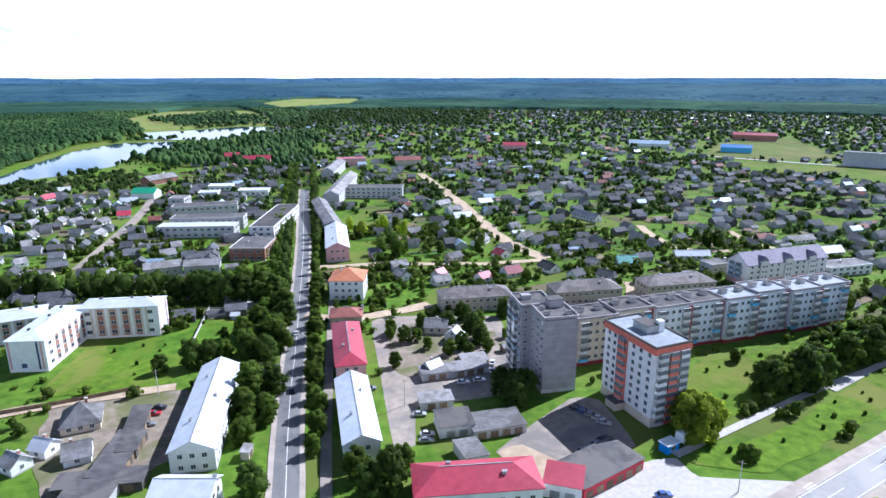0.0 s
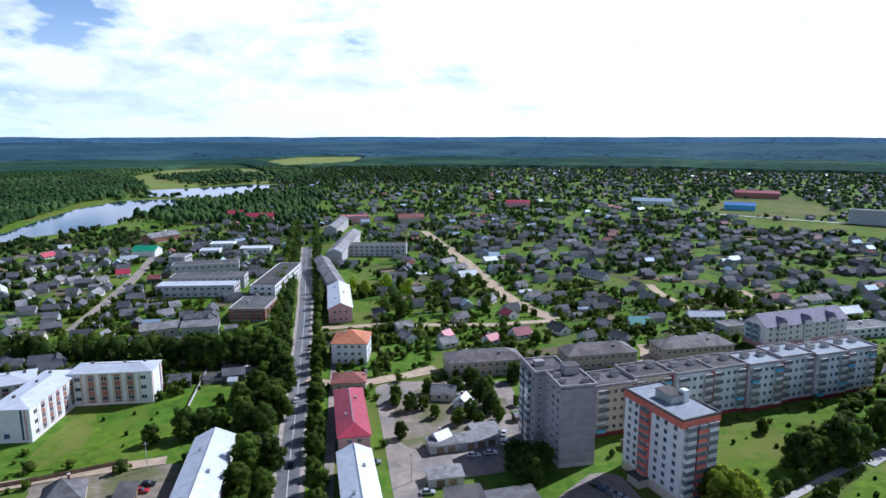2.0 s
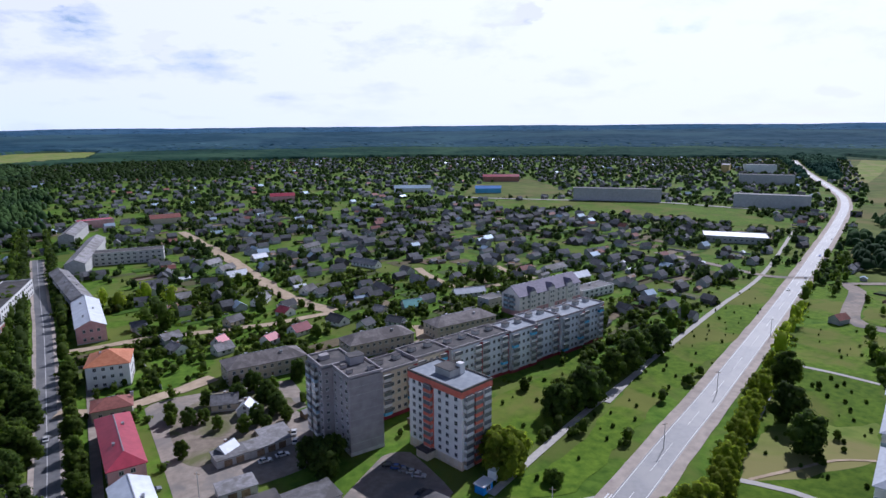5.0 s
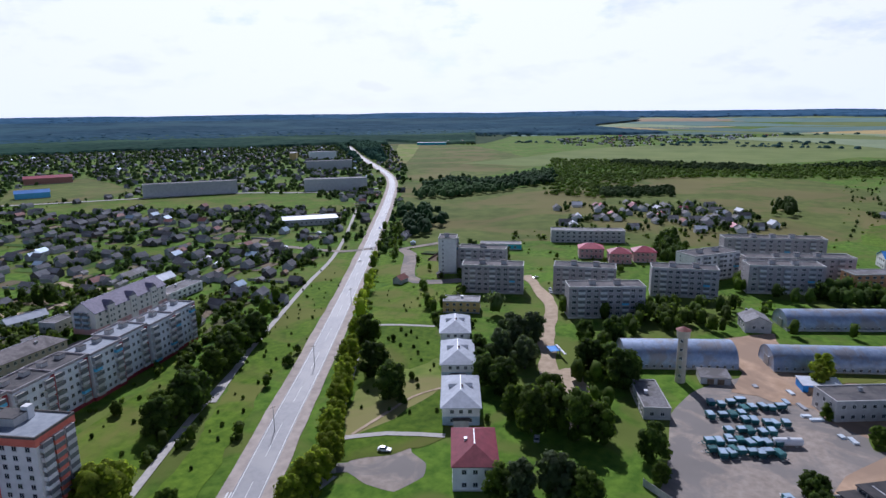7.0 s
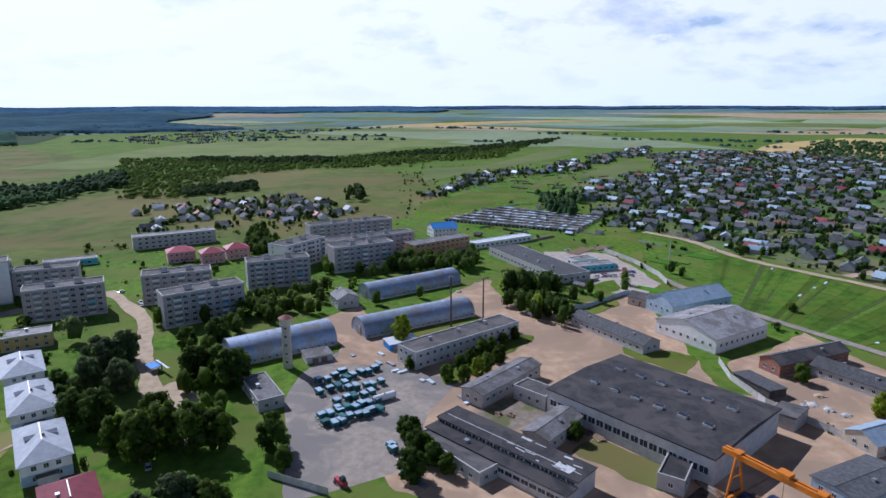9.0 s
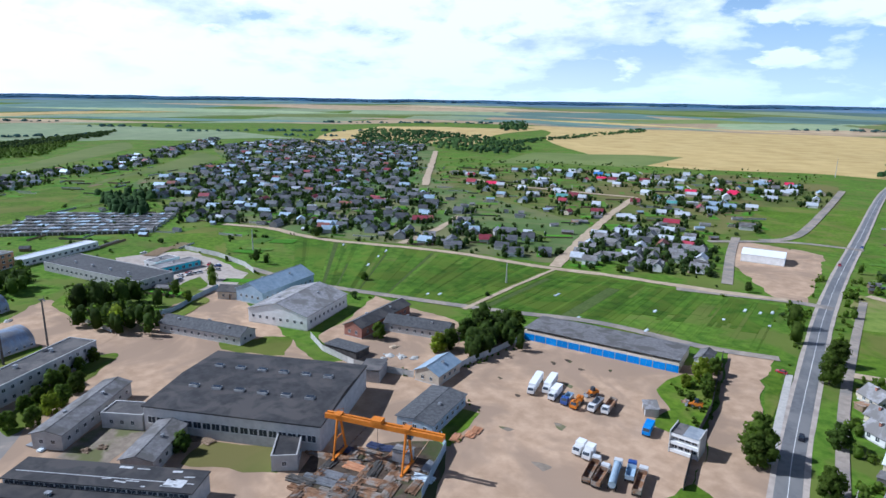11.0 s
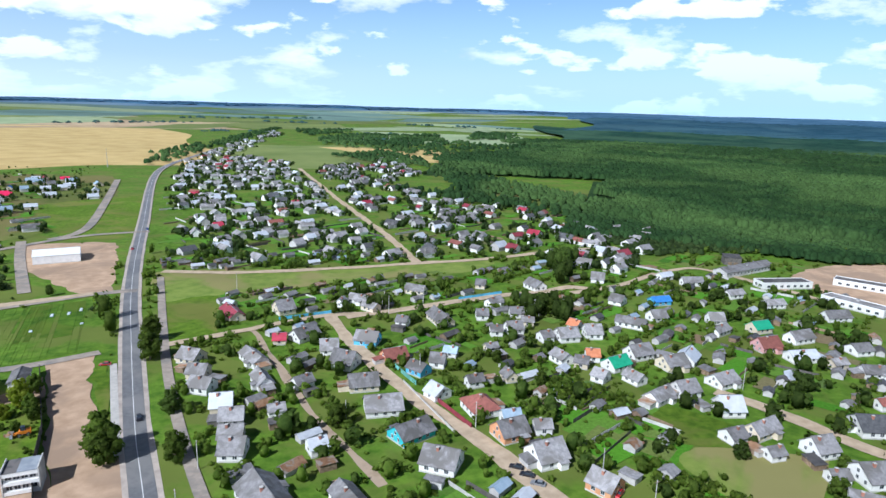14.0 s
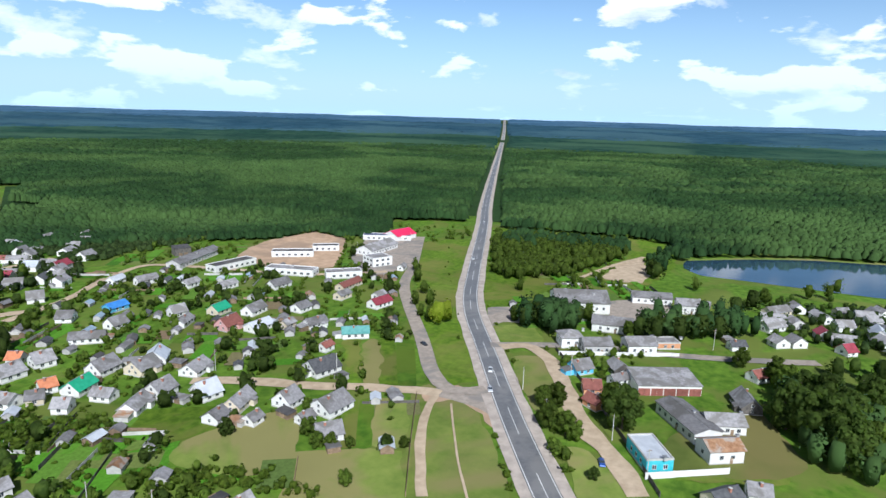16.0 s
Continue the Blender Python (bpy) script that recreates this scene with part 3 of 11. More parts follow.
for x, y, r in ((132, -188, 2.0), (130, -194, 1.6), (121, -191, 1.7), (125, -157, 1.6), (117, -176, 2.4), (138, -163, 1.3), (113, -199, 1.2), (101, -150, 2.6), (92, -128, 3.0), (112, -136, 2.2)):
    area("stain", [(x + r * k * math.cos(a), y + 0.7 * r * k * math.sin(a)) for k, a in ((1.1, 0.0), (0.8, 1.1), (1.2, 2.2), (0.7, 3.3), (1.0, 4.2), (0.9, 5.3))], "dark_soil" if r < 2.1 else "yard_dirt", "damp dark patch on the yard ground", keep=False)
area("lawn", ((137, -131), (125, -138), (117, -118), (125, -115)), "lawn", "grass strip by the works wall", keep=False)
area("sand_lot", ((176, -468), (117, -469), (90, -344), (106, -345), (155, -407)), "sand", "bare sand building lot")
area("east_yard", ((410, -113), (399, -154), (326, -158), (303, -134), (340, -102)), "gravel", "pale trodden scrapyard ground")
area("court", ((-24, 234), (-14, 240), (29, 240), (30, 197), (23, 172), (-2, 165), (-2, 144), (-8, 144), (-16, 188)), "old_asphalt", "worn asphalt court between the blocks")
area("lawn", ((-15, 222), (0, 240), (27, 222), (21, 197), (-6, 184), (-13, 197)), "yard_dirt", "trodden garden plot between the yards", keep=False)
area("car_park", ((20, 141), (46, 170), (55, 169), (59, 144), (43, 133), (31, 131)), "old_asphalt", "asphalt car park beside the towers")
area("forecourt", ((32, 107), (44, 129), (61, 137), (68, 138), (71, 130), (100, 127), (119, 107)), "paving", "pale paved forecourt by the crossroads")
area("square", ((-92, 250), (-95, 273), (-74, 275), (-70, 250)), "paving", "small paved memorial square")
area("yard", ((135, 112), (145, 100), (140, 96), (137, 89), (131, 86), (121, 89), (120, 98), (122, 106), (118, 111), (122, 114), (126, 109), (130, 109)), "old_asphalt", "asphalt parking court with kerbs")
area("meadow", ((744, 507), (718, 288), (521, 189), (390, 235), (393, 268), (586, 408)), "pasture", "dry meadow east of the town")
area("meadow", ((812, 251), (785, 17), (667, 14), (654, 236)), "pasture", "rough meadow before the bush belt", keep=False)
area("field", ((1687, 1231), (1576, 838), (1132, 451), (898, 433), (745, 499), (1009, 695)), "pasture", "wide green field east of the avenue")
area("field", ((1224, 487), (1483, 35), (1518, -395), (2235, -593), (2517, 106), (1444, 516)), "green_field", "pale green crop field in the east")
area("field", ((621, -41), (705, -93), (719, -130), (600, -114), (541, -59), (544, -32)), "lawn", "bright green pasture", keep=True)
area("field", ((451, -159), (468, -206), (360, -162), (407, -160)), "lawn", "bright green pasture by the works fence")
area("meadow", ((-212, -775), (-268, -820), (-303, -781), (-343, -724), (-368, -633), (-326, -577), (-268, -592), (-247, -672), (-210, -705)), "pasture", "green clearing at the forest edge")
area("meadow", ((-57, -1105), (-238, -1058), (-277, -1346), (249, -1354), (260, -1085), (165, -997)), "green_field", "light green meadow behind the village", keep=False)
area("strip", ((74, -385), (-37, -377), (-132, -392), (-123, -360), (-28, -347), (62, -323)), "meadow", "dry grass strip beside the village lane")
# grass in a haze tint under the field village
area("meadow", ((740, -225), (860, -331), (895, -415), (1180, -515), (1300, -690), (1124, -920), (956, -890), (640, -600), (431, -478), (282, -437), (226, -330), (229, -308), (299, -284), (385, -243), (462, -222)), "haze_grass", "grassland between the village gardens with haze put into its pale green", keep=False)
area("meadow", ((620, -560), (610, -740), (477, -790), (335, -900), (215, -880), (150, -611), (182, -489), (226, -476), (282, -437), (431, -478)), "pasture", "dry grassland of the new settlement", keep=False)
area("lawn", ((226, -637), (143, -708), (105, -493), (152, -481)), "lawn", "bright grass triangle by the highway")
area("lawn", ((62, -323), (35, -331), (31, -274), (51, -267)), "lawn", "mown grass by the roadside houses")
area("meadow", ((-183, -105), (-195, -104), (-182, -77), (-148, -53), (-124, -47), (-112, -68)), "meadow", "dry grass inside the road loop")
area("lawn", ((-426, -235), (-458, -210), (-276, -128), (-224, -99), (-206, -89), (-200, -95), (-193, -98), (-236, -130), (-298, -169)), "lawn", "grass wedge between the lane and the highway")
area("field", ((-123, -137), (-141, -128), (-125, -109), (-115, -126)), "soil", "freshly dug garden plot", keep=False)
area("meadow", ((-132, -115), (-148, -88), (-113, -66), (-98, -93), (-119, -108)), "meadow", "mown dry grass plot")
LAKES = [((-429, 557), (-443, 623), (-467, 716), (-491, 838), (-485, 931), (-415, 964), (-379, 939), (-379, 777), (-364, 692), (-379, 630), (-396, 602), (-398, 557), (-393, 508)),((-537, 1121), (-465, 1156), (-400, 1247), (-318, 1232), (-330, 1087), (-339, 999), (-399, 990), (-470, 1008)),
         ((-480, -44), (-514, -2), (-538, 40), (-552, 87), (-588, 172), (-447, 135), (-440, 72), (-439, 38), (-439, -3), (-438, -30), (-454, -43))]
for shore in LAKES:
    area("shore", [(x * 1.012, y * 1.012) for x, y in shore], "meadow", "reedy grass shore of a lake")
    area("lake", shore, "water", "calm lake mirroring the clouds", category="lake")
area("verge", ((90, -251), (76, -256), (70, -230), (63, -203), (47, -160), (56, -149), (71, -191)), "sand", "sandy strip beside the highway", keep=False)
area("stock_yard", ((140, -84), (136, -94), (121, -117), (116, -114), (100, -93), (121, -67), (133, -75)), "dark_soil", "dark oily soil of the steel stock yard")
area("works_court", ((187, -31), (202, -51), (193, -62), (173, -40)), "yard_dirt", "littered dirt court inside the works")
area("lawn", ((216, -22), (225, -26), (256, -61), (250, -66), (219, -37), (209, -23)), "lawn", "grass along the office block", keep=False)
area("lawn", ((245, 8), (264, -11), (282, -46), (270, -42), (257, -15), (237, 3)), "lawn", "grass beside the arched store", keep=False)
area("sand_lot", ((218, -136), (225, -156), (244, -187), (219, -189), (192, -193), (173, -178), (165, -155), (172, -138), (189, -131)), "sand", "sandy ground round the red shed")
area("dirt", ((-114, 164), (-77, 175), (-67, 141), (-71, 129), (-90, 120), (-106, 141)), "yard_dirt", "trodden dirt between the shed rows", keep=True)
area("sand_lot", ((20, 140), (28, 144), (39, 133), (35, 122), (30, 126)), "dirt_road", "sandy forecourt behind the shops", keep=False)
area("works_road", ((278, 35), (293, 22), (304, 9), (262, 3), (241, -19), (231, -10), (231, 18), (251, 18)), "sand", "driven sandy ground between the arched stores", keep=False)
area("works_road", ((340, -53), (332, -64), (277, -75), (268, -65), (290, -48)), "sand", "sandy works road", keep=False)
area("lawn", ((70, 138), (104, 152), (172, 201), (223, 232), (326, 286), (353, 285), (278, 234), (202, 195), (146, 166), (107, 142), (90, 131)), "lawn", "mown grass strip between footpath and avenue")
area("lawn", ((94, 194), (126, 205), (150, 220), (127, 178), (93, 159), (72, 146)), "lawn", "mown lawn before the long apartment row")
area("lawn", ((124, 113), (162, 139), (200, 164), (230, 176), (243, 151), (153, 92)), "lawn", "mown lawn before the villas")
area("dry_lawn", ((138, 120), (164, 137), (187, 139), (191, 130), (206, 127), (182, 111), (151, 113)), "meadow", "sun-dried patch of the lawn", keep=False)
area("lawn", ((273, 211), (298, 205), (312, 176), (264, 154), (246, 153), (225, 176)), "lawn", "mown lawn beside the blocks")
area("lawn", ((352, 265), (360, 248), (299, 206), (288, 221)), "lawn", "grass by the avenue turn-off")
area("lawn", ((365, 241), (378, 232), (313, 191), (311, 205)), "lawn", "grass before the apartment blocks")
area("lawn", ((-127, 187), (-126, 216), (-102, 221), (-86, 239), (-73, 227), (-72, 197), (-83, 188), (-90, 175), (-124, 171)), "lawn", "school lawn behind the gardens")
area("garden_bed", ((-124, 216), (-102, 220), (-86, 235), (-77, 226), (-89, 204), (-112, 197)), "crop", "dark green vegetable bed behind the school", keep=False)
area("lawn", ((336, 780), (421, 936), (564, 1004), (513, 821), (482, 741), (421, 742), (379, 753)), "pasture", "open sports ground of a far school")
area("lawn", ((338, 722), (457, 712), (541, 602), (560, 537), (536, 430), (495, 405), (469, 509), (422, 579), (401, 620), (330, 652)), "lawn", "green band of grass before the far blocks")
area("lawn", ((269, 479), (284, 466), (291, 412), (273, 400), (258, 442)), "lawn", "bright hay meadow between the gardens")
# lighter grass here stands in for sun between cloud shadows
area("meadow", ((2028, 1521), (1640, 1144), (1171, 837), (961, 711), (1010, 690), (1240, 820), (1720, 1120)), "meadow", "grass wedge by the far avenue, sunlight put in as a lighter grass tone", keep=False)
area("field", ((2573, -18), (2281, -553), (2549, -621), (2621, -158)), "stubble", "brown stubble field in the far east", keep=False)
area("meadow", ((-695, 2380), (-533, 2739), (-328, 2644), (-299, 2112), (-464, 1870)), "meadow", "pale clearing in the northern forest")
area("meadow", ((-732, 1405), (-795, 2040), (-650, 2039), (-399, 1497), (-344, 1290), (-450, 1261), (-474, 1181), (-526, 1110), (-545, 1067)), "meadow", "lakeside meadow")
area("meadow", ((-470, 662), (-493, 756), (-528, 931), (-506, 973), (-481, 923), (-488, 832), (-464, 711), (-441, 619)), "lawn", "green lake bank")
area("field", ((696, -94), (757, -157), (707, -171), (612, -125), (582, -77), (571, -38), (630, -43)), "lawn", "bright green pasture by the hamlet")
area("field", ((1343, -370), (1384, -427), (1232, -390), (988, -209), (942, -151), (856, -96), (813, -60), (970, -74), (1025, -180)), "green_field", "rough pasture under the bush belt")
area("field", ((742, -180), (825, -261), (854, -336), (965, -438), (1082, -449), (869, -287), (826, -238)), "green_field", "grass between village and hamlet")
area("glade", ((-520, -217), (-532, -172), (-543, -95), (-532, -61), (-460, -49), (-393, -56), (-382, -85), (-437, -84), (-498, -87), (-496, -160), (-485, -201)), "lawn", "grassy glade before the forest")
area("apron", ((-192, -99), (-198, -95), (-201, -86), (-220, -93), (-204, -79), (-177, -58), (-157, -42), (-146, -35), (-140, -45), (-167, -62), (-182, -76), (-187, -88), (-181, -98), (-185, -102)), "sand", "sandy junction verge", keep=True)
area("apron", ((-195, -100), (-195, -92), (-201, -86), (-211, -88), (-197, -77), (-183, -67), (-183, -73), (-186, -80), (-187, -90), (-187, -98)), "old_asphalt", "worn asphalt mouth of the side lane")
area("lay_by", ((-295, -123), (-303, -114), (-301, -102), (-282, -97), (-278, -107), (-268, -110)), "old_asphalt", "asphalt lay-by beside the highway")
area("verge", ((-382, -160), (-368, -102), (-338, -107), (-306, -115), (-298, -122), (-298, -128), (-368, -157)), "lawn", "mown grass verge of the highway")
area("verge", ((-269, -109), (-281, -93), (-260, -80), (-246, -90), (-254, -100)), "meadow", "dry grass verge of the highway")
area("verge", ((-237, -87), (-244, -75), (-212, -56), (-193, -50), (-194, -61), (-209, -71)), "meadow", "dry grass verge of the highway")
area("verge", ((-176, -45), (-177, -38), (-157, -17), (-148, -32)), "meadow", "dry grass verge of the highway")
area("garden_strip", ((-215, -158), (-219, -153), (-179, -123), (-176, -129)), "lawn", "green garden strip")
area("garden_strip", ((-167, -123), (-170, -119), (-144, -101), (-141, -105)), "lawn", "green garden strip")
area("garden_strip", ((-219, -151), (-224, -146), (-182, -117), (-180, -123)), "meadow", "dry garden strip")
area("garden_strip", ((-170, -118), (-173, -114), (-146, -97), (-143, -101)), "crop", "dry garden strip")
area("garden_strip", ((-223, -144), (-228, -139), (-185, -112), (-183, -118)), "lawn", "green garden strip")
area("garden_strip", ((-173, -113), (-176, -109), (-149, -93), (-146, -97)), "meadow", "green garden strip")
area("garden_strip", ((-227, -138), (-232, -132), (-189, -106), (-186, -112)), "crop", "garden strip of crops")
area("garden_strip", ((-176, -108), (-179, -104), (-151, -88), (-148, -93)), "meadow", "garden strip of crops")
area("lawn", ((-121, -183), (-142, -156), (-129, -140), (-122, -149), (-108, -157)), "lawn", "green hay plot behind the gardens")
area("pasture", ((-120, -149), (-155, -135), (-125, -109), (-112, -125), (-110, -143)), "meadow", "dry mown plot behind the gardens")
area("lawn", ((-196, -18), (-188, -5), (-206, 13), (-188, 17), (-174, -12)), "lawn", "green yard of the farm")

area("meadow", ((-198, -18), (-230, 2), (-262, 22), (-236, 8), (-204, 22), (-189, 14), (-176, -14)), "pasture", "rough olive grass of the farm", keep=False)
area("gravel_lot", ((54, -136), (61, -160), (73, -195), (84, -241), (76, -243), (58, -199), (49, -177), (41, -160), (35, -139)), "sand", "sandy gravel lot between the yard fence and the highway")
area("verge", ((64, -276), (55, -278), (42, -226), (33, -190), (20, -141), (29, -140)), "grass", "rough grass verge between highway and service lane")
area("lawn", ((59, -152), (50, -147), (42, -142), (44, -134), (60, -131), (60, -143)), "lawn", "grass corner behind the yard gate", keep=False)
area("lawn", ((334, -62), (303, -65), (282, -72), (289, -78), (319, -71), (349, -71)), "lawn", "grass strip along the works road", keep=False)
area("lawn", ((328, -120), (336, -136), (316, -130), (310, -116)), "lawn", "bright grass inside the scrapyard", keep=False)
area("lawn", ((280, -92), (300, -121), (291, -121), (274, -95)), "lawn", "grass before the scrapyard fence", keep=False)
area("lawn", ((255, -14), (268, -28), (276, -36), (284, -36), (269, -16), (263, -4)), "lawn", "grass at the end of the arched store", keep=False)
area("sand_lot", ((-395, -86), (-447, -84), (-469, -74), (-416, -60), (-396, -60), (-390, -72)), "dirt_road", "bare sandy ground above the pond", keep=False)
area("lawn", ((73, -243), (68, -244), (54, -194), (58, -200)), "lawn", "grass strip between lot and footpath", keep=False)
area("dirt", ((215, 81), (224, 73), (201, 61), (172, 55), (178, 61), (193, 69)), "dirt_road", "dug sandy ground among the trees", keep=False)

# ---- roads ----
road("road", ((-4550, -1826), (-3000, -1204), (-917, -385), (-526, -227), (-365, -163), (-295, -133), (-238, -99), (-157, -48), (-16, 50), (116, 132), (180, 170), (293, 239), (398, 305), (592, 429), (731, 524), (849, 625), (1112, 884), (1400, 1150)), 8.4, "asphalt",
     "two-lane asphalt highway with white lines", ((0, 0.2, 16), (-3.7, 0.22, 0), (3.7, 0.22, 0)), 3.6)
road("road", ((131, -1414), (154, -1195), (172, -1014), (162, -849), (114, -545), (93, -413), (78, -331), (66, -275), (48, -195), (35, -145), (-16, 50), (-34, 129), (-43, 172), (-51, 216), (-74, 335), (-92, 420), (-118, 545)), 6.6, "asphalt",
     "straight asphalt street with white centre line", ((0, 0.18, 0),), 1.5)
road("path", ((68, 139), (97, 157), (125, 174), (162, 194)), 2.6, "paving", "pale concrete footpath across the lawn")
road("path", ((132, 175), (169, 199), (211, 223), (266, 254), (326, 286), (398, 333), (512, 413)), 2.6, "paving", "pale concrete footpath beside the avenue")
road("path", ((119, 109), (133, 121), (162, 139), (195, 160)), 2.4, "paving", "pale footpath under the avenue trees")
road("path", ((134, 121), (145, 109), (153, 92)), 2.4, "paving", "concrete footpath to the houses")
road("path", ((139, 118), (156, 117), (171, 116), (182, 111)), 1.2, "dirt_road", "trodden footpath over the grass")
road("path", ((225, 175), (232, 163), (238, 148)), 2.2, "paving", "concrete footpath across the lawn")
road("lane", ((367, 259), (360, 244), (306, 209), (303, 191), (316, 177)), 9, "old_asphalt", "short access road to the blocks")
road("lane", ((367, 259), (391, 249), (410, 240)), 6, "old_asphalt", "access road to the eastern blocks")
road("lane", ((366, 276), (343, 291), (337, 323), (334, 350), (327, 382)), 6, "old_asphalt", "side street joining the avenue")
road("lane", ((344, 148), (317, 127), (290, 110), (251, 97), (221, 85), (206, 77), (176, 72)), 7, "dirt_road", "sandy drive among the trees")
road("lane", ((63, 326), (46, 361), (32, 422), (14, 507), (-17, 637)), 9, "dirt_road", "pale sandy street under construction")
road("lane", ((-61, 310), (-20, 316), (29, 316), (63, 324)), 6, "dirt_road", "sandy cross street")
road("lane", ((58, 243), (87, 259), (116, 268), (145, 275)), 7, "old_asphalt", "street behind the long apartment row")
road("lane", ((97, 285), (94, 261)), 6, "dirt_road", "sandy passage between the houses")
road("lane", ((193, 389), (194, 360), (201, 347)), 5, "dirt_road", "sandy village lane")
road("lane", ((139, 405), (139, 381), (145, 347), (172, 341)), 6, "dirt_road", "sandy village lane")
road("lane", ((-53, 240), (-38, 237), (-24, 240), (0, 254)), 7, "dirt_road", "sandy street crossing the avenue")
road("lane", ((-186, 306), (-199, 368), (-216, 441), (-235, 507), (-233, 520)), 7, "old_asphalt", "asphalt street curving to the lake")
road("lane", ((-133, 158), (-120, 164), (-103, 171), (-82, 178)), 5, "dirt_road", "lane behind the gardens")
road("path", ((-20, 107), (-26, 141), (-31, 172), (-38, 217), (-46, 269)), 3, "old_asphalt", "footpath along the street fronts")
road("lane", ((16, -275), (8, -244), (0, -214), (-5, -195), (-11, -179), (-17, -164), (-23, -148)), 2.6, "yard_track", "grassy track between the garden fences")
road("path", ((66, -246), (58, -213), (49, -177)), 2.4, "paving", "pale concrete footpath beside the highway")
road("lane", ((323, 792), (377, 747), (451, 692), (507, 651), (547, 613), (590, 538), (658, 491)), 7, "paving", "pale street before the far blocks")
road("lane", ((-388, -97), (-436, -86), (-474, -73)), 4, "dirt_road", "sandy track past the young wood")
road("lane", ((78, -346), (96, -343), (119, -332), (147, -319)), 6, "old_asphalt", "village street along the fields")
road("lane", ((98, -344), (130, -331), (180, -316), (223, -299), (291, -280), (372, -239), (429, -229), (466, -209)), 6, "dirt_road", "village street along the fields")
road("lane", ((74, -259), (101, -248), (146, -240), (187, -218), (229, -198), (288, -173), (337, -164)), 5, "old_asphalt", "lane between the works and the fields")
road("path", ((215, -301), (208, -254), (200, -207)), 2.5, "dirt_road", "worn track between the two fields")
road("lane", ((218, -305), (251, -382), (293, -490), (331, -597)), 7, "dirt_road", "sandy village street")
road("lane", ((327, -273), (345, -325), (374, -378)), 6, "dirt_road", "sandy village street")
road("lane", ((331, -597), (388, -581), (482, -560), (536, -570)), 7, "dirt_road", "sandy village street")
road("lane", ((534, -483), (660, -607), (865, -809)), 9, "dirt_road", "wide sandy street climbing the slope")
road("lane", ((132, -349), (160, -423), (179, -479)), 6, "old_asphalt", "side street to the houses")
road("lane", ((102, -506), (138, -497), (161, -479), (187, -449)), 6, "old_asphalt", "street joining the highway")
road("lane", ((200, -836), (169, -654), (150, -520), (163, -483)), 7, "old_asphalt", "curving asphalt street")
road("lane", ((72, -385), (33, -376), (-23, -377), (-79, -383), (-128, -388), (-180, -402), (-239, -411)), 6, "dirt_road", "pale sandy village lane")
road("lane", ((-81, -384), (-73, -490), (-57, -622), (-36, -820), (-20, -977)), 6, "dirt_road", "pale sandy village street")
road("lane", ((51, -263), (33, -270), (2, -283), (-19, -290), (-41, -289)), 5, "dirt_road", "sandy village lane")
road("lane", ((-19, -290), (-24, -259), (-32, -228), (-40, -201), (-49, -180), (-57, -161), (-62, -146), (-68, -128), (-72, -112)), 6.4, "dirt_road", "wide sandy village street")
road("lane", ((-26, -286), (-57, -293), (-100, -305), (-141, -312), (-156, -317), (-169, -311)), 6, "dirt_road", "sandy village street")
road("lane", ((71, -371), (48, -249), (32, -182), (20, -142)), 3.6, "old_asphalt", "worn service lane beside the highway")
road("lane", ((-151, -181), (-163, -161), (-169, -144), (-178, -126), (-187, -106), (-189, -96)), 6, "dirt_road", "sandy village street to the highway")
road("lane", ((-153, -306), (-188, -316), (-227, -337), (-261, -344), (-278, -303), (-290, -265), (-304, -237), (-331, -209)), 5, "dirt_road", "sandy lane at the forest edge")
road("lane", ((-445, -248), (-356, -204), (-304, -180), (-236, -130), (-205, -108), (-194, -94), (-201, -83)), 6.5, "old_asphalt", "old asphalt lane joining the highway")
road("path", ((-184, -89), (-168, -80), (-151, -70), (-139, -62), (-133, -58)), 0.7, "dirt_road", "narrow trodden path across the road loop")
road("lane", ((-187, -97), (-170, -92), (-151, -83), (-131, -71)), 3, "dirt_road", "sandy track inside the road loop")
road("lane", ((-245, -100), (-251, -90), (-257, -80), (-268, -57), (-276, -24), (-289, 9), (-299, 30)), 6, "old_asphalt", "village street to the pond")
road("lane", ((-245, -95), (-253, -86), (-246, -76), (-231, -65), (-197, -47), (-177, -31), (-160, -20)), 7, "dirt_road", "sandy service lane by the highway")
area("yard", ((-339, -74), (-368, -39), (-321, -38), (-309, -58)), "old_asphalt", "asphalt yard of a farm depot")
area("yard", ((-308, -316), (-334, -331), (-366, -339), (-413, -332), (-402, -293), (-348, -258), (-312, -241), (-311, -259), (-299, -282)), "sand", "bare sandy yard of a brickworks")
area("yard", ((-433, -288), (-444, -251), (-353, -205), (-316, -210), (-350, -251)), "old_asphalt", "asphalt yard in front of the depot")

# ---- fields ----
FIELD_RNG = random.Random(12)


def strip_field(name, quad, n, label, mown=2.0):
    """A field of allotment strips, each its own crop, laid between two long edges; past the share mown the front end is mown grass."""
    a, b, c, d = (Vector(p) for p in quad)
    POLYS.append([tuple(p) for p in quad])
    LEVEL[0] += 0.0016
    base = tagged(new(name, mesh(name, [(p.x, p.y, 0.03) for p in (a, b, c, d)], [(3, 2, 1, 0)], ["crop"])), label, "field", kind="structure")
    u = 0.0
    cuts = [0.0]
    while u < 1:
        u += FIELD_RNG.choice((0.4, 0.7, 1.0, 2.2)) * FIELD_RNG.uniform(0.7, 1.3) / n
        cuts.append(min(u, 1))
    for u0, u1 in zip(cuts[:-1], cuts[1:]):
        w0, w1 = u0 + 0.0006, u1 - 0.0006
        m = FIELD_RNG.choice(("crop",) * 10 + ("grass", "potato"))
        s0 = FIELD_RNG.choice((0.0, 0.0, 0.0, 0.2, 0.35, 0.55, 0.75))
        if u0 > mown:
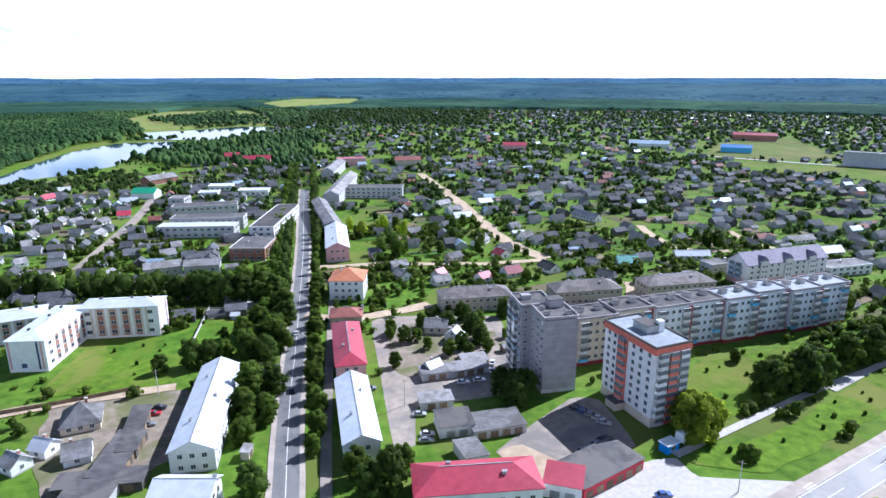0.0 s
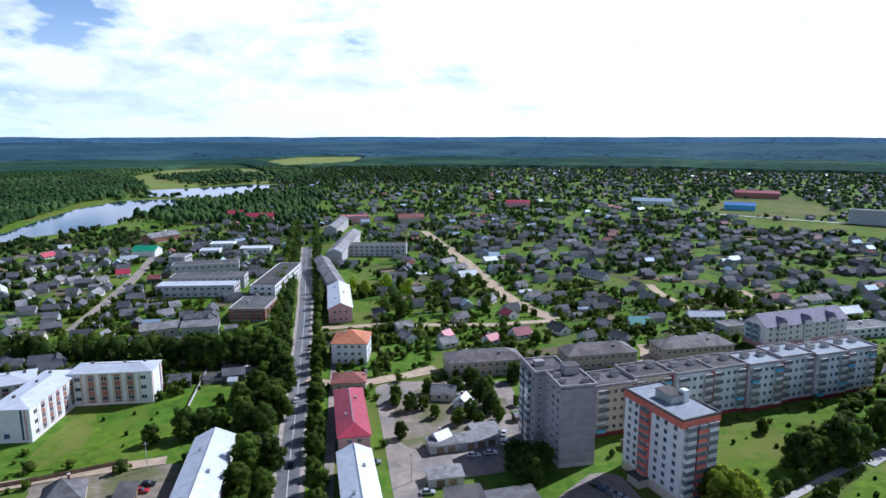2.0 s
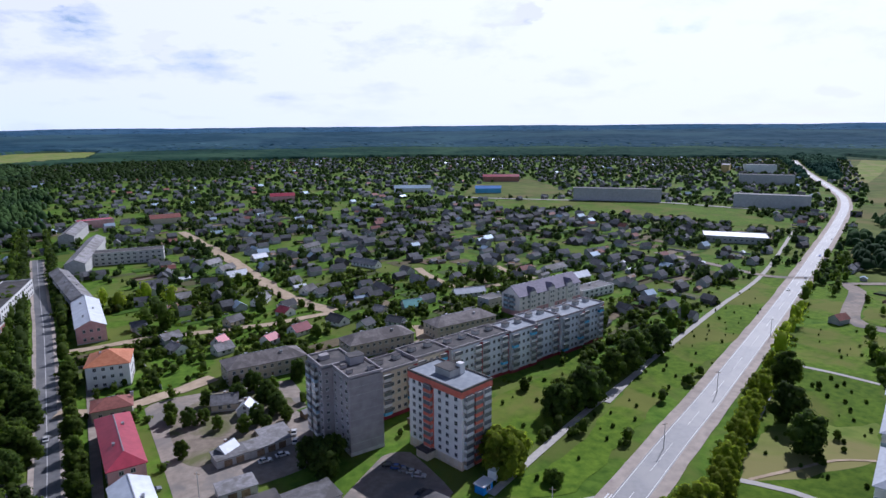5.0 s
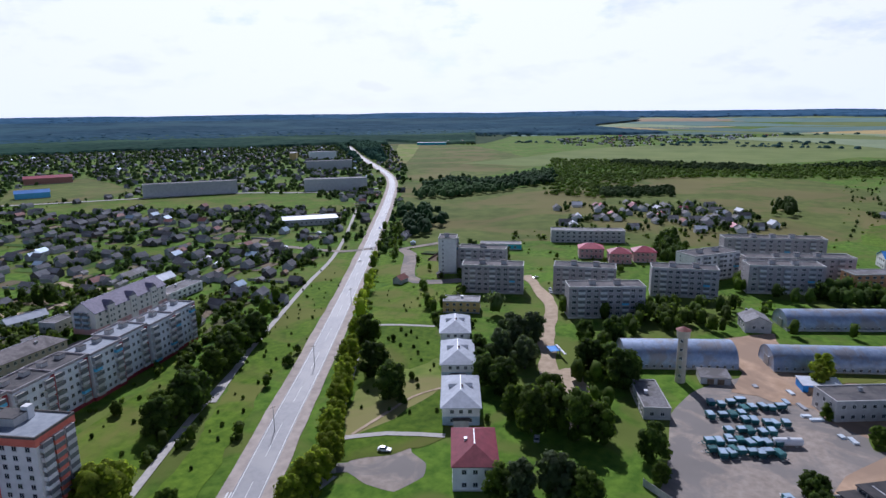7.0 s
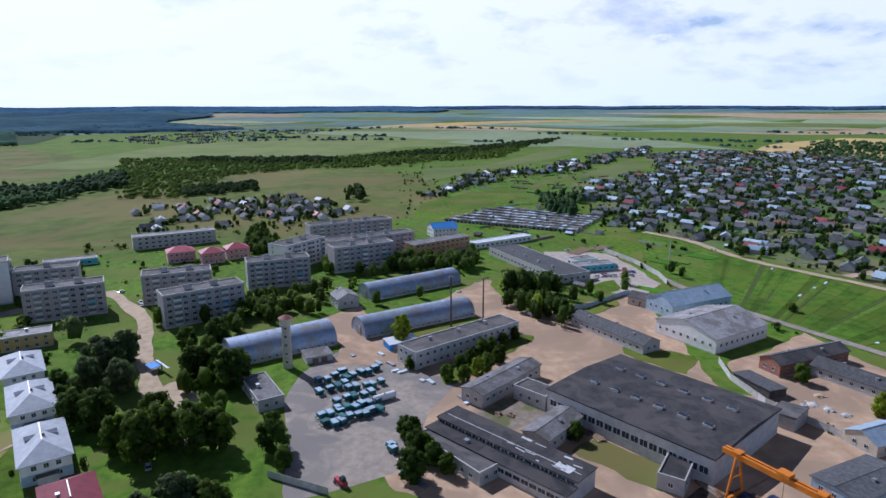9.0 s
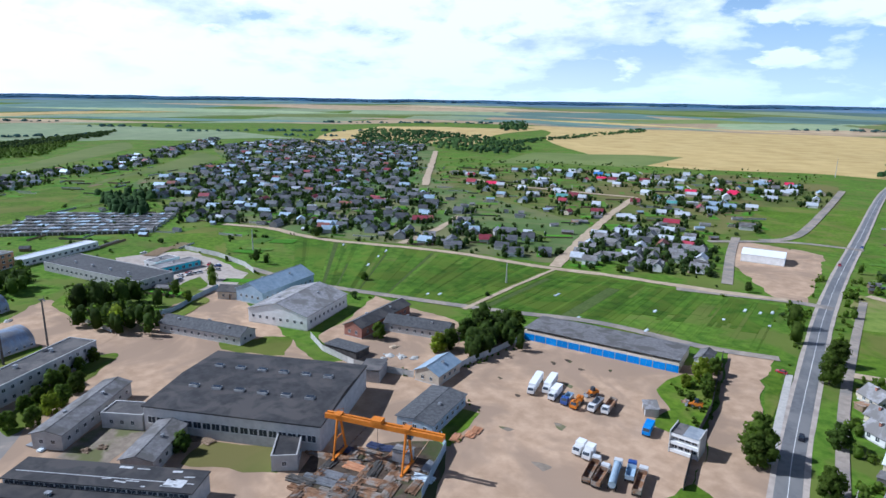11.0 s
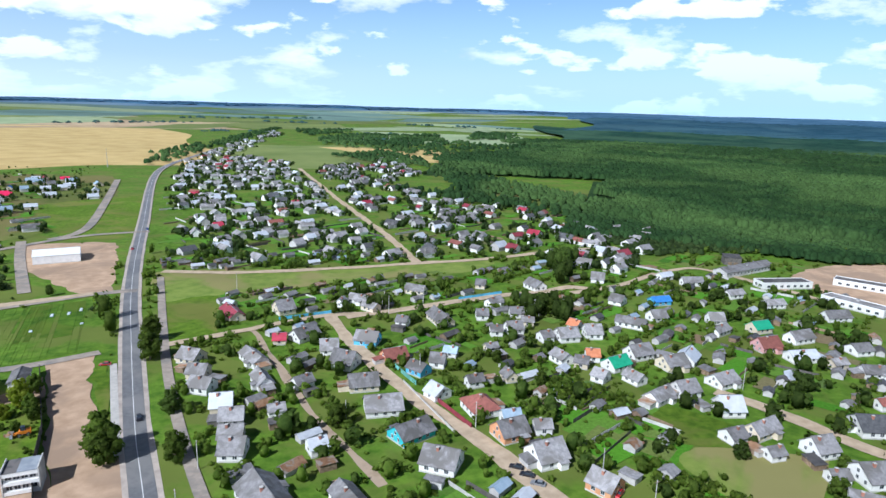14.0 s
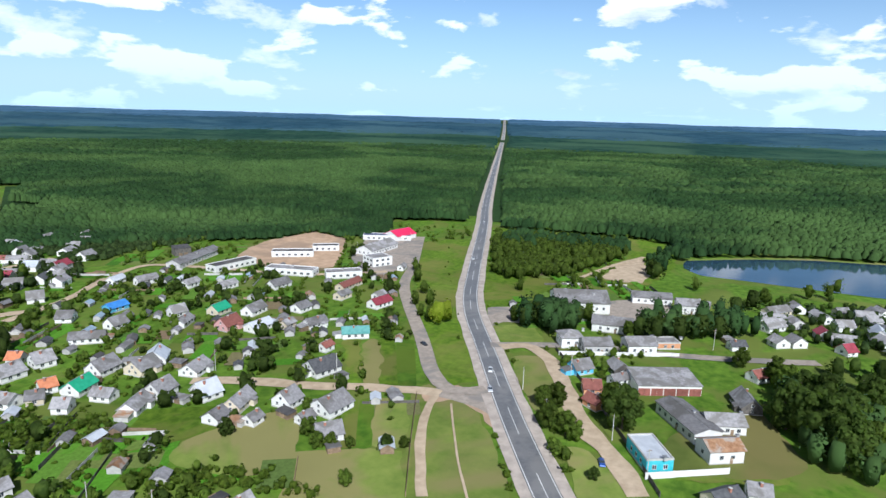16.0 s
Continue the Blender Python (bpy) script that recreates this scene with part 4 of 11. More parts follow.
            m, s0 = "grass", min(0.9, 0.45 + 0.25 * FIELD_RNG.random())
        for v0, v1, mat in ((0.0, s0, FIELD_RNG.choice(("crop", "crop", "crop", "grass"))), (s0, 1.0, m)):
            if v1 - v0 < 0.05:
                continue
            P = lambda i, j: a.lerp(b, i).lerp(d.lerp(c, i), j)
            z = 0.09 + 0.05 * FIELD_RNG.random()
            pts = [P(w0, v0 + 0.004), P(w1, v0 + 0.004), P(w1, v1 - 0.004), P(w0, v1 - 0.004)]
            vs = [(p.x, p.y, 0.0) for p in pts] + [(p.x, p.y, z) for p in pts]
            me = mesh("strip", vs, [(7, 6, 5, 4), (0, 1, 5, 4), (1, 2, 6, 5), (2, 3, 7, 6), (3, 0, 4, 7)], [mat])
            part("strip", me, base)
            # a few rows of foil and fleece on the beds
            if FIELD_RNG.random() < 0.12:
                j = FIELD_RNG.uniform(v0 + 0.1, v1 - 0.1)
                p0, p1 = P((w0 + w1) / 2, j), P((w0 + w1) / 2, min(v1, j + FIELD_RNG.uniform(0.02, 0.06)))
                dd = (p1 - p0)
                nn = Vector((-dd.y, dd.x)).normalized() * 0.5
                part("bed_cover", mesh("bed_cover", [(*(p0 + nn), z + 0.3), (*(p0 - nn), z + 0.3), (*(p1 - nn), z + 0.3), (*(p1 + nn), z + 0.3), (*(p0 + nn * 1.4), z), (*(p0 - nn * 1.4), z), (*(p1 - nn * 1.4), z), (*(p1 + nn * 1.4), z)],
                     [(0, 1, 2, 3), (0, 3, 7, 4), (1, 5, 6, 2), (0, 4, 5, 1), (3, 2, 6, 7)], ["plastic"]), base)


strip_field("crop_field", ((402, -234), (218, -299), (205, -207), (298, -172)), 44, "allotment strips of green crops beyond the works")
strip_field("crop_field", ((211, -299), (98, -332), (83, -261), (197, -208)), 44, "allotment strips of green crops beside the highway", 0.52)

floor_patch("wheat_field", 143, 172, 1040, 2350, "wide golden wheat field", "wheat", wobble=0.05, skew=-6)
floor_patch("wheat_field", 124, 139, 1350, 2150, "golden wheat field behind the woods", "wheat", wobble=0.06, skew=7)
floor_patch("field", 139.2, 152, 1000, 1230, "green fallow before the wheat", "green_field", wobble=0.05, skew=5)
floor_patch("field", 175, 187, 980, 1500, "light green meadow right of the highway", "green_field", wobble=0.06, skew=4)
floor_patch("field", 186, 197, 1150, 1450, "dry yellow field by the wood", "wheat", wobble=0.05, skew=-5)
floor_patch("field", 187.5, 202, 1700, 2300, "pale green crop field", "pale_field", wobble=0.05)
floor_patch("field", 92, 113, 1500, 2350, "pale green crop field", "pale_field", wobble=0.06, skew=-22)
floor_patch("field", 66, 90, 1150, 1750, "pale green crop field", "green_field", wobble=0.08, skew=12)
floor_patch("field", 137, 171, 2320, 3300, "wide stubble beyond the wheat", "stubble", wobble=0.05, skew=-9)
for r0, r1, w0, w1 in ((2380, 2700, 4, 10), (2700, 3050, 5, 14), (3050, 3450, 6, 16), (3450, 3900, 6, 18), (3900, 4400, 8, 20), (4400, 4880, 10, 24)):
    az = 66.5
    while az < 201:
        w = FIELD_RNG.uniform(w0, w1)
        m, word = FIELD_RNG.choice((("green_field", "green field"), ("stubble", "brown stubble field"), ("pale_field", "pale crop field"), ("wheat", "golden wheat field") if r0 < 3000 else ("haze_green", "green field tinted with haze blue"), ("pale_field", "pale crop field"), ("haze_green", "green field tinted with haze blue"), ("haze_green", "green field tinted with haze blue")))
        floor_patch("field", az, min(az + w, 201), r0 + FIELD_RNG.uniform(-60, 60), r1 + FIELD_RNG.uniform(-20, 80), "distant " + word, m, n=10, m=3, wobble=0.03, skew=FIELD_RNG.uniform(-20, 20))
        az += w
floor_patch("backdrop", 62, 207, 4200, 4893, "far land beyond the southern fields with blue haze in its colour", "haze_land", category="distance", n=60, m=4, wobble=0.03)

# ---- building parts ----
def window_mesh(w, h, name="window"):
    s = Shape()
    a, b, f = w / 2, h / 2, 0.09
    for x0, z0, x1, z1 in ((-a, -b, a, -b + f), (-a, b - f, a, b), (-a, -b + f, -a + f, b - f), (a - f, -b + f, a, b - f), (-f / 2, -b + f, f / 2, b - f)):
        s.add([(x0, -0.07, z0), (x1, -0.07, z0), (x1, -0.07, z1), (x0, -0.07, z1)], [(0, 1, 2, 3)], 0)
    s.add([(-a, -0.04, -b), (a, -0.04, -b), (a, -0.04, b), (-a, -0.04, b)], [(0, 1, 2, 3)], 1)
    s.add([(-a, 0.05, -b), (a, 0.05, -b), (a, -0.07, -b), (-a, -0.07, -b)], [(0, 1, 2, 3)], 0)
    s.add([(-a, 0.05, b), (a, 0.05, b), (a, -0.07, b), (-a, -0.07, b)], [(3, 2, 1, 0)], 0)
    s.add([(-a - 0.05, -0.16, -b - 0.06), (a + 0.05, -0.16, -b - 0.06), (a + 0.05, 0.05, -b - 0.02), (-a - 0.05, 0.05, -b - 0.02)], [(0, 1, 2, 3)], 0)
    return s.mesh(name, "frame", "glass")


WIN = window_mesh(1.3, 1.4)
WIN_SMALL = window_mesh(1.0, 1.2)
WIN_WIDE = window_mesh(2.0, 1.5)
WIN_TALL = window_mesh(2.6, 2.2)
DOOR = Shape().box(-0.5, -0.08, 0, 0.5, 0.05, 2.05).box(-0.6, -0.05, 0, -0.5, 0.05, 2.15, 1).box(0.5, -0.05, 0, 0.6, 0.05, 2.15, 1).mesh("door", "wood", "frame")
CHIMNEY = Shape().box(-0.35, -0.35, -1.2, 0.35, 0.35, 1.0).box(-0.42, -0.42, 1.0, 0.42, 0.42, 1.12, 1).mesh("chimney", "brick", "concrete")


def face_pose(side, along, z, L, W):
    """A pose on one of the four walls: 0 front (-y), 1 right, 2 back, 3 left."""
    if side == 0:
        return pose(along, -W / 2 - 0.02, z)
    if side == 2:
        return pose(-along, W / 2 + 0.02, z, 0, 0, 180)
    if side == 1:
        return pose(L / 2 + 0.02, along, z, 0, 0, 90)
    return pose(-L / 2 - 0.02, -along, z, 0, 0, -90)


def windows(ob, L, W, zs, step, me=None, sides=(0, 1, 2, 3), single=True):
    """Rows of windows on the given sides: objects of their own on near buildings, joined on far ones."""
    far = []
    for side in sides:
        run = L if side in (0, 2) else W
        n = max(1, int((run - 1.2) / step))
        for k in range(n):
            for z in zs:
                p = face_pose(side, (k - (n - 1) / 2) * step, z, L, W)
                if single:
                    part("window", me or WIN, ob, p)
                else:
                    far.append(p)
    if far:
        joined("glazing", me or WIN, far, ob)


def gable_walls(L, W, h, rise, wall):
    a, b = L / 2, W / 2
    vs = [(-a, -b, 0), (a, -b, 0), (a, b, 0), (-a, b, 0), (-a, -b, h), (a, -b, h), (a, b, h), (-a, b, h), (-a, 0, h + rise), (a, 0, h + rise)]
    s = Shape().add(vs, [(0, 1, 5, 4), (2, 3, 7, 6), (1, 2, 6, 9, 5), (3, 0, 4, 8, 7)])
    s.box(-a - 0.06, -b - 0.06, -0.3, a + 0.06, b + 0.06, 0.45, 1)
    return s.mesh("walls", wall, "concrete")


def roof_mesh(L, W, h, rise, mat, form="gable", over=0.45, th=0.16):
    a, b = L / 2 + over, W / 2 + over
    drop = over * rise / (W / 2)
    z0, z1 = h - drop, h + rise
    c = 0 if form == "gable" else max(0.0, a - b)
    ra = a if form == "gable" else c
    up = [(-a, -b, z0), (a, -b, z0), (a, b, z0), (-a, b, z0), (-ra, 0, z1), (ra, 0, z1)]
    vs = [(x, y, z + th) for x, y, z in up] + up
    fs = [(0, 1, 5, 4), (2, 3, 4, 5), (1, 2, 5), (3, 0, 4), (6, 10, 11, 7), (8, 11, 10, 9), (7, 11, 8), (9, 10, 6),
          (0, 6, 7, 1), (1, 7, 8, 2), (2, 8, 9, 3), (3, 9, 6, 0)]
    if form == "gable":
        fs = [(0, 1, 5, 4), (2, 3, 4, 5), (6, 10, 11, 7), (8, 11, 10, 9), (0, 6, 7, 1), (2, 8, 9, 3), (1, 7, 11, 5), (5, 11, 8, 2), (3, 9, 10, 4), (4, 10, 6, 0)]
    s = Shape().add(vs, fs)
    s.box(-ra, -0.14, z1 + th - 0.04, ra, 0.14, z1 + th + 0.07, 1)
    return s.mesh("roof", mat, "steel" if mat not in ("slate", "slate_dark") else mat)


ROOF = {"g": "slate", "W": "white_metal", "r": "red_metal", "m": "maroon", "n": "brown_tile", "d": "slate_dark", "t": "teal_metal",
        "b": "blue_metal", "l": "blue_grey", "o": "orange_tile", "c": "green_metal", "e": "beige"}
WALL = {"w": ("white", "white", "white", "cream", "white"), "b": ("sky_blue",), "t": ("teal",), "o": ("orange",), "d": ("dark",), "y": ("yellow",), "p": ("pink",)}
ROOF_WORDS = {"old_slate": "dark weathered slate-sheet", "slate": "weathered grey slate-sheet", "white_metal": "pale metal", "red_metal": "red metal", "maroon": "maroon", "brown_tile": "brown tiled",
              "slate_dark": "dark slate", "teal_metal": "faded teal metal", "blue_metal": "blue metal", "blue_grey": "blue-grey metal", "orange_tile": "orange tiled",
              "green_metal": "green metal", "beige": "sandy beige", "bitumen": "dark bitumen", "crimson": "crimson metal", "red_dark": "dark red", "rust": "rusty brown",
              "navy": "navy blue", "felt": "dark roofing-felt", "hangar": "blue-grey ribbed"}
WALL_WORDS = {"wood": "weathered board", "white": "whitewashed", "cream": "cream", "grey": "grey plaster", "beige": "beige", "sky_blue": "sky-blue painted", "teal": "teal painted", "orange": "orange",
              "dark": "dark timber", "yellow": "yellow", "pink": "pink plaster", "brick": "red brick", "blue_grey": "blue-grey clad", "panel": "grey panel", "red": "red clad", "blue": "blue painted"}
HOUSES = random.Random(11)


def house(x, y, rot, L, W, roof, wall="w"):
    """A one-storey village house with a pitched roof; its ridge runs along L."""
    L, W = L * 0.93, W * 0.93
    rng = HOUSES
    wm, rm = rng.choice(WALL[wall]), ROOF[roof]
    if not free(np.array([x]), np.array([y]), W * 0.25, polys=False, discs=False)[0]:
        return None
    L, W = L * 0.93, W * 0.86
    L, W = max(L, W * 0.8), min(W, L * 1.2)
    h = 2.4 + rng.random() * 0.5
    rise = W * (0.31 + 0.12 * rng.random())
    form = "hip" if (W > 10.5 and rng.random() < 0.6) else "gable"
    h = min(h, 2.9)
    ob = thing("house", gable_walls(L, W, h, rise, wm) if form == "gable" else Shape().box(-L / 2, -W / 2, -0.3, L / 2, W / 2, h).mesh("walls", wm), x, y, rot,
               label=f"one-storey {WALL_WORDS[wm]} village house with a {ROOF_WORDS[rm]} roof", category="house", group="village houses")
    part("roof", roof_mesh(L, W, h, rise, rm, form), ob)
    DISCS.append((x, y, math.hypot(L, W) / 2))
    if x * x + y * y < 310 ** 2:
        part("chimney", CHIMNEY, ob, pose(L * (rng.random() - 0.5) * 0.5, W * 0.12, h + rise * 0.8))
        windows(ob, L, W, [1.7], 2.9, WIN, sides=(0, 2))
        windows(ob, L, W, [1.7], 3.0, WIN_SMALL, sides=(1, 3))
        if form == "gable" and rise > 2.4:
            for sd in (1, 3):
                part("attic_window", WIN_SMALL, ob, face_pose(sd, 0, h + rise * 0.3, L, W))
        if L > 9:
            part("porch", Shape().box(-1.3, -1.6, 0, 1.3, 0, 2.1).add([(-1.6, -1.9, 2.1), (1.6, -1.9, 2.1), (1.6, 0, 2.7), (-1.6, 0, 2.7), (-1.6, -1.9, 2.25), (1.6, -1.9, 2.25), (1.6, 0, 2.85), (-1.6, 0, 2.85)],
                 [(3, 2, 1, 0), (4, 5, 6, 7), (0, 1, 5, 4), (1, 2, 6, 5), (2, 3, 7, 6), (3, 0, 4, 7)], 1).mesh("porch", wm, rm), ob, face_pose(rng.choice((0, 2)), L * 0.22, 0, L, W))
        if L > 8 and rng.random() < 0.6:
            a, q = rng.uniform(3.0, 5.0), rng.uniform(2.6, 4.2)
            ann = Shape().box(-a / 2, -q, -0.2, a / 2, 0, 2.05)
            lean = Shape().add([(-a / 2 - 0.25, -q - 0.3, 2.0), (a / 2 + 0.25, -q - 0.3, 2.0), (a / 2 + 0.25, 0, 2.55), (-a / 2 - 0.25, 0, 2.55), (-a / 2 - 0.25, -q - 0.3, 2.12), (a / 2 + 0.25, -q - 0.3, 2.12), (a / 2 + 0.25, 0, 2.67), (-a / 2 - 0.25, 0, 2.67)],
                               [(3, 2, 1, 0), (4, 5, 6, 7), (0, 1, 5, 4), (1, 2, 6, 5), (2, 3, 7, 6), (3, 0, 4, 7)])
            k = part("annex", ann.mesh("annex", rng.choice((wm, "wood", "grey"))), ob, face_pose(rng.choice((1, 3)), 0, 0, L, W))
            part("annex_roof", lean.mesh("annex_roof", rng.choice((rm, "slate", "rust"))), k)
        if y < 20 and rng.random() < 0.55:
            c, d, q = math.cos(radians(rot)), math.sin(radians(rot)), rng.choice((-1, 1)) * (W / 2 + rng.uniform(4.0, 6.5))
            e = rng.uniform(-0.4, 0.4) * L
            sx, sy = x + e * c - q * d, y + e * d + q * c
            if free(np.array([sx]), np.array([sy]), 2.6, polys=False)[0]:
                shed(sx, sy, rot + rng.choice((0, 90)), rng.uniform(3.5, 6), rng.uniform(2.8, 4), rng.uniform(2.0, 2.5), rng.choice(("slate", "slate", "rust", "bitumen")), rng.choice(("wood", "grey", "dark", "wood")))
    elif x * x + y * y < 650 ** 2:
        windows(ob, L, W, [1.7], 3.2, WIN, single=False)
    return ob


def shed(x, y, rot, L, W, h, roof="slate", wall="grey"):
    if W > L:
        L, W, rot = W, L, rot + 90
    s = Shape().box(-L / 2, -W / 2, -0.2, L / 2, W / 2, h * 0.86)
    ob = thing("shed", s.mesh("shed", wall), x, y, rot, label=f"low {WALL_WORDS[wall]} outbuilding with a {ROOF_WORDS[roof]} roof", category="shed", group="yard sheds")
    r = Shape().add([(-L / 2 - 0.3, -W / 2 - 0.3, h * 0.86), (L / 2 + 0.3, -W / 2 - 0.3, h * 0.86), (L / 2 + 0.3, W / 2 + 0.3, h), (-L / 2 - 0.3, W / 2 + 0.3, h),
                     (-L / 2 - 0.3, -W / 2 - 0.3, h * 0.86 + 0.15), (L / 2 + 0.3, -W / 2 - 0.3, h * 0.86 + 0.15), (L / 2 + 0.3, W / 2 + 0.3, h + 0.15), (-L / 2 - 0.3, W / 2 + 0.3, h + 0.15)],
                    [(3, 2, 1, 0), (4, 5, 6, 7), (0, 1, 5, 4), (1, 2, 6, 5), (2, 3, 7, 6), (3, 0, 4, 7)])
    part("roof", r.mesh("roof", roof), ob)
    gate = Shape().box(-1.2, -0.08, 0, 1.2, 0.03, 2.1).mesh("gate", "wood" if wall != "white" else "steel")
    for k in range(int(L / 3.6)):
        part("gate", gate, ob, face_pose(0, (k - (int(L / 3.6) - 1) / 2) * 3.6, 0, L, W))
    DISCS.append((x, y, math.hypot(L, W) / 2))
    return ob


def gable_block(x, y, rot, L, W, h, roof="slate", storeys=2, wall="white", form="gable", rise=None):
    """A longer building of one to three storeys under a pitched roof."""
    if W > L:
        L, W, rot = W, L, rot + 90
    rise = rise or min(W * 0.24, 4.2)
    walls = gable_walls(L, W, h, rise, wall) if form == "gable" else Shape().box(-L / 2, -W / 2, -0.3, L / 2, W / 2, h).box(-L / 2 - 0.06, -W / 2 - 0.06, -0.3, L / 2 + 0.06, W / 2 + 0.06, 0.5, 1).mesh("walls", wall, "concrete")
    word = {1: "single-storey", 2: "two-storey", 3: "three-storey"}[storeys]
    ob = thing("building", walls, x, y, rot, label=f"{word} {WALL_WORDS[wall]} building with a {ROOF_WORDS[roof]} roof", category="building")
    part("roof", roof_mesh(L, W, h, rise, roof, form, 0.5, 0.2), ob)
    near = x * x + y * y < 480 ** 2
    if near:
        st = h / storeys
        near = x * x + y * y < 300 ** 2
        windows(ob, L, W, [st * (i + 0.52) for i in range(storeys)], 3.0 if storeys > 1 else 3.6, WIN, (0, 1, 3), near)
        windows(ob, L, W, [st * (i + 0.52) for i in range(storeys)], 3.0 if storeys > 1 else 3.6, WIN, (2,), False)
        for k in range(max(1, int(L / 14))):
            part("roof_vent", Shape().box(-0.5, -0.35, -0.8, 0.5, 0.35, 0.7).box(-0.6, -0.45, 0.7, 0.6, 0.45, 0.82, 1).mesh("roof_vent", "grey", "steel"), ob,
                 pose((k - (int(L / 14) - 1) / 2) * 13, (-1) ** k * W * 0.2, h + rise * 0.62))
        part("door", DOOR, ob, face_pose(0, 1.5, 0, L, W))
    DISCS.append((x, y, math.hypot(L, W) / 2 * 0.8))
    return ob


def flat_roof(L, W, h, mat, rim=0.5, rim_mat="concrete"):
    a, b, t = L / 2, W / 2, 0.3
    s = Shape().box(-a + t, -b + t, h - 0.25, a - t, b - t, h)
    for q in ((-a - 0.1, -b - 0.1, a + 0.1, -b + t), (-a - 0.1, b - t, a + 0.1, b + 0.1), (-a - 0.1, -b + t, -a + t, b - t), (a - t, -b + t, a + 0.1, b - t)):
        s.box(q[0], q[1], h - 0.2, q[2], q[3], h + rim, 1)
    return s.mesh("roof", mat, rim_mat)


def flat_block(x, y, rot, L, W, h, storeys=2, wall="grey", roof="bitumen"):
    if W > L:
        L, W, rot = W, L, rot + 90
    s = Shape().box(-L / 2, -W / 2, -0.3, L / 2, W / 2, h - 0.26).box(-L / 2 - 0.05, -W / 2 - 0.05, -0.3, L / 2 + 0.05, W / 2 + 0.05, 0.6, 1)
    word = {1: "single-storey", 2: "two-storey", 3: "three-storey", 5: "five-storey"}[storeys]
    ob = thing("building", s.mesh("walls", wall, "concrete"), x, y, rot, label=f"{word} {WALL_WORDS[wall]} building with a flat {ROOF_WORDS[roof]} roof", category="building")
    part("roof", flat_roof(L, W, h, roof, 0.35, wall if wall in ("grey", "white") else "concrete"), ob)
    d = math.hypot(x, y)
    if d < 620:
        st = h / storeys
        windows(ob, L, W, [st * (i + 0.5) for i in range(storeys)], 3.4 if d < 350 else 4.2, WIN if d < 350 else WIN_WIDE, single=d < 260)
    if d < 400:
        for k in range(max(1, int(L / 16))):
            part("roof_vent", Shape().box(-0.6, -0.5, 0, 0.6, 0.5, 1.1).box(-0.75, -0.65, 1.1, 0.75, 0.65, 1.25, 1).mesh("roof_vent", "grey", "steel"), ob, pose((k - (int(L / 16) - 1) / 2) * 15, W * 0.15, h))
    DISCS.append((x, y, math.hypot(L, W) / 2 * 0.85))
    return ob


BALCONY = {}


def balcony(mat):
    if mat not in BALCONY:
        s = Shape().box(-1.6, -1.15, -0.12, 1.6, 0, 0.0, 1).box(-1.6, -1.15, 0, 1.6, -1.05, 1.05).box(-1.6, -1.05, 0, -1.5, 0, 1.05).box(1.5, -1.05, 0, 1.6, 0, 1.05)
        s.box(-1.55, -1.12, 1.05, 1.55, -1.08, 2.35, 2).box(-1.6, -1.15, 2.35, 1.6, 0, 2.45, 1)
        BALCONY[mat] = s.mesh("balcony", mat, "concrete", "balcony_glass")
    return BALCONY[mat]


def apartment(x, y, rot, L, W, h, storeys=5, cols=9, wall="panel"):
    """A panel-built block of flats: windows, loggias, parapet, roof huts, stair doors."""
    if W > L:
        L, W, rot = W, L, rot + 90
        cols = max(cols, int(L / 4))
    s = Shape().box(-L / 2, -W / 2, -0.3, L / 2, W / 2, h - 0.3).box(-L / 2 - 0.08, -W / 2 - 0.08, -0.3, L / 2 + 0.08, W / 2 + 0.08, 0.9, 1)
    st = (h - 1.2) / storeys
    ob = thing("apartment_block", s.mesh("walls", wall, "concrete"), x, y, rot, label=f"{storeys}-storey {'white' if wall == 'white' else 'grey'} panel apartment block with loggias", category="apartment block", group="panel blocks")
    part("roof", flat_roof(L, W, h, "bitumen", 0.6), ob)
    band = Shape().box(-L / 2 - 0.03, -W / 2 - 0.03, -0.06, L / 2 + 0.03, W / 2 + 0.03, 0.0).mesh("floor_band", "concrete")
    for i in range(1, storeys):
        part("floor_band", band, ob, pose(0, 0, 0.9 + i * st))
    zs = [0.9 + st * (i + 0.55) for i in range(storeys)]
    step = L / (cols + 0.4)
    joined("rear_glazing", WIN_WIDE, [face_pose(2, (k - (cols - 1) / 2) * step, z, L, W) for k in range(cols) for z in zs], ob)
    far, plain_side = math.hypot(x, y) > 400, []
    for side in (0,):
        for k in range(cols):
            u = (k - (cols - 1) / 2) * step
            for i, z in enumerate(zs):
                if k % 3 == 1:
                    part("balcony", balcony("sky_blue" if (k * 7 + i * 3) % 11 == 0 else "balcony"), ob, face_pose(side, u, z - 1.3, L, W))
                elif far:
                    plain_side.append(face_pose(side, u, z, L, W))
                else:
                    part("window", WIN_WIDE, ob, face_pose(side, u, z, L, W))
    if plain_side:
        joined("front_glazing", WIN_WIDE, plain_side, ob)
    for sd in (1, 3):
        for z in zs:
            part("window", WIN_SMALL, ob, face_pose(sd, -W * 0.25, z, L, W))
    hut = Shape().box(-1.6, -1.4, 0, 1.6, 1.4, 2.1).box(-1.8, -1.6, 2.1, 1.8, 1.6, 2.3, 1).mesh("roof_hut", "grey", "bitumen")
    for k in range(max(1, cols // 4)):
        part("roof_hut", hut, ob, pose((k - (max(1, cols // 4) - 1) / 2) * 12, 0.8, h))
    DISCS.append((x, y, math.hypot(L, W) / 2 * 0.8))
    return ob


def school_wing(x, y, rot, L, W, h, wall="cream"):
    """A school wing: window columns with reddish spandrels between pale piers, striped end walls, pale hipped metal roof."""
    if W > L:
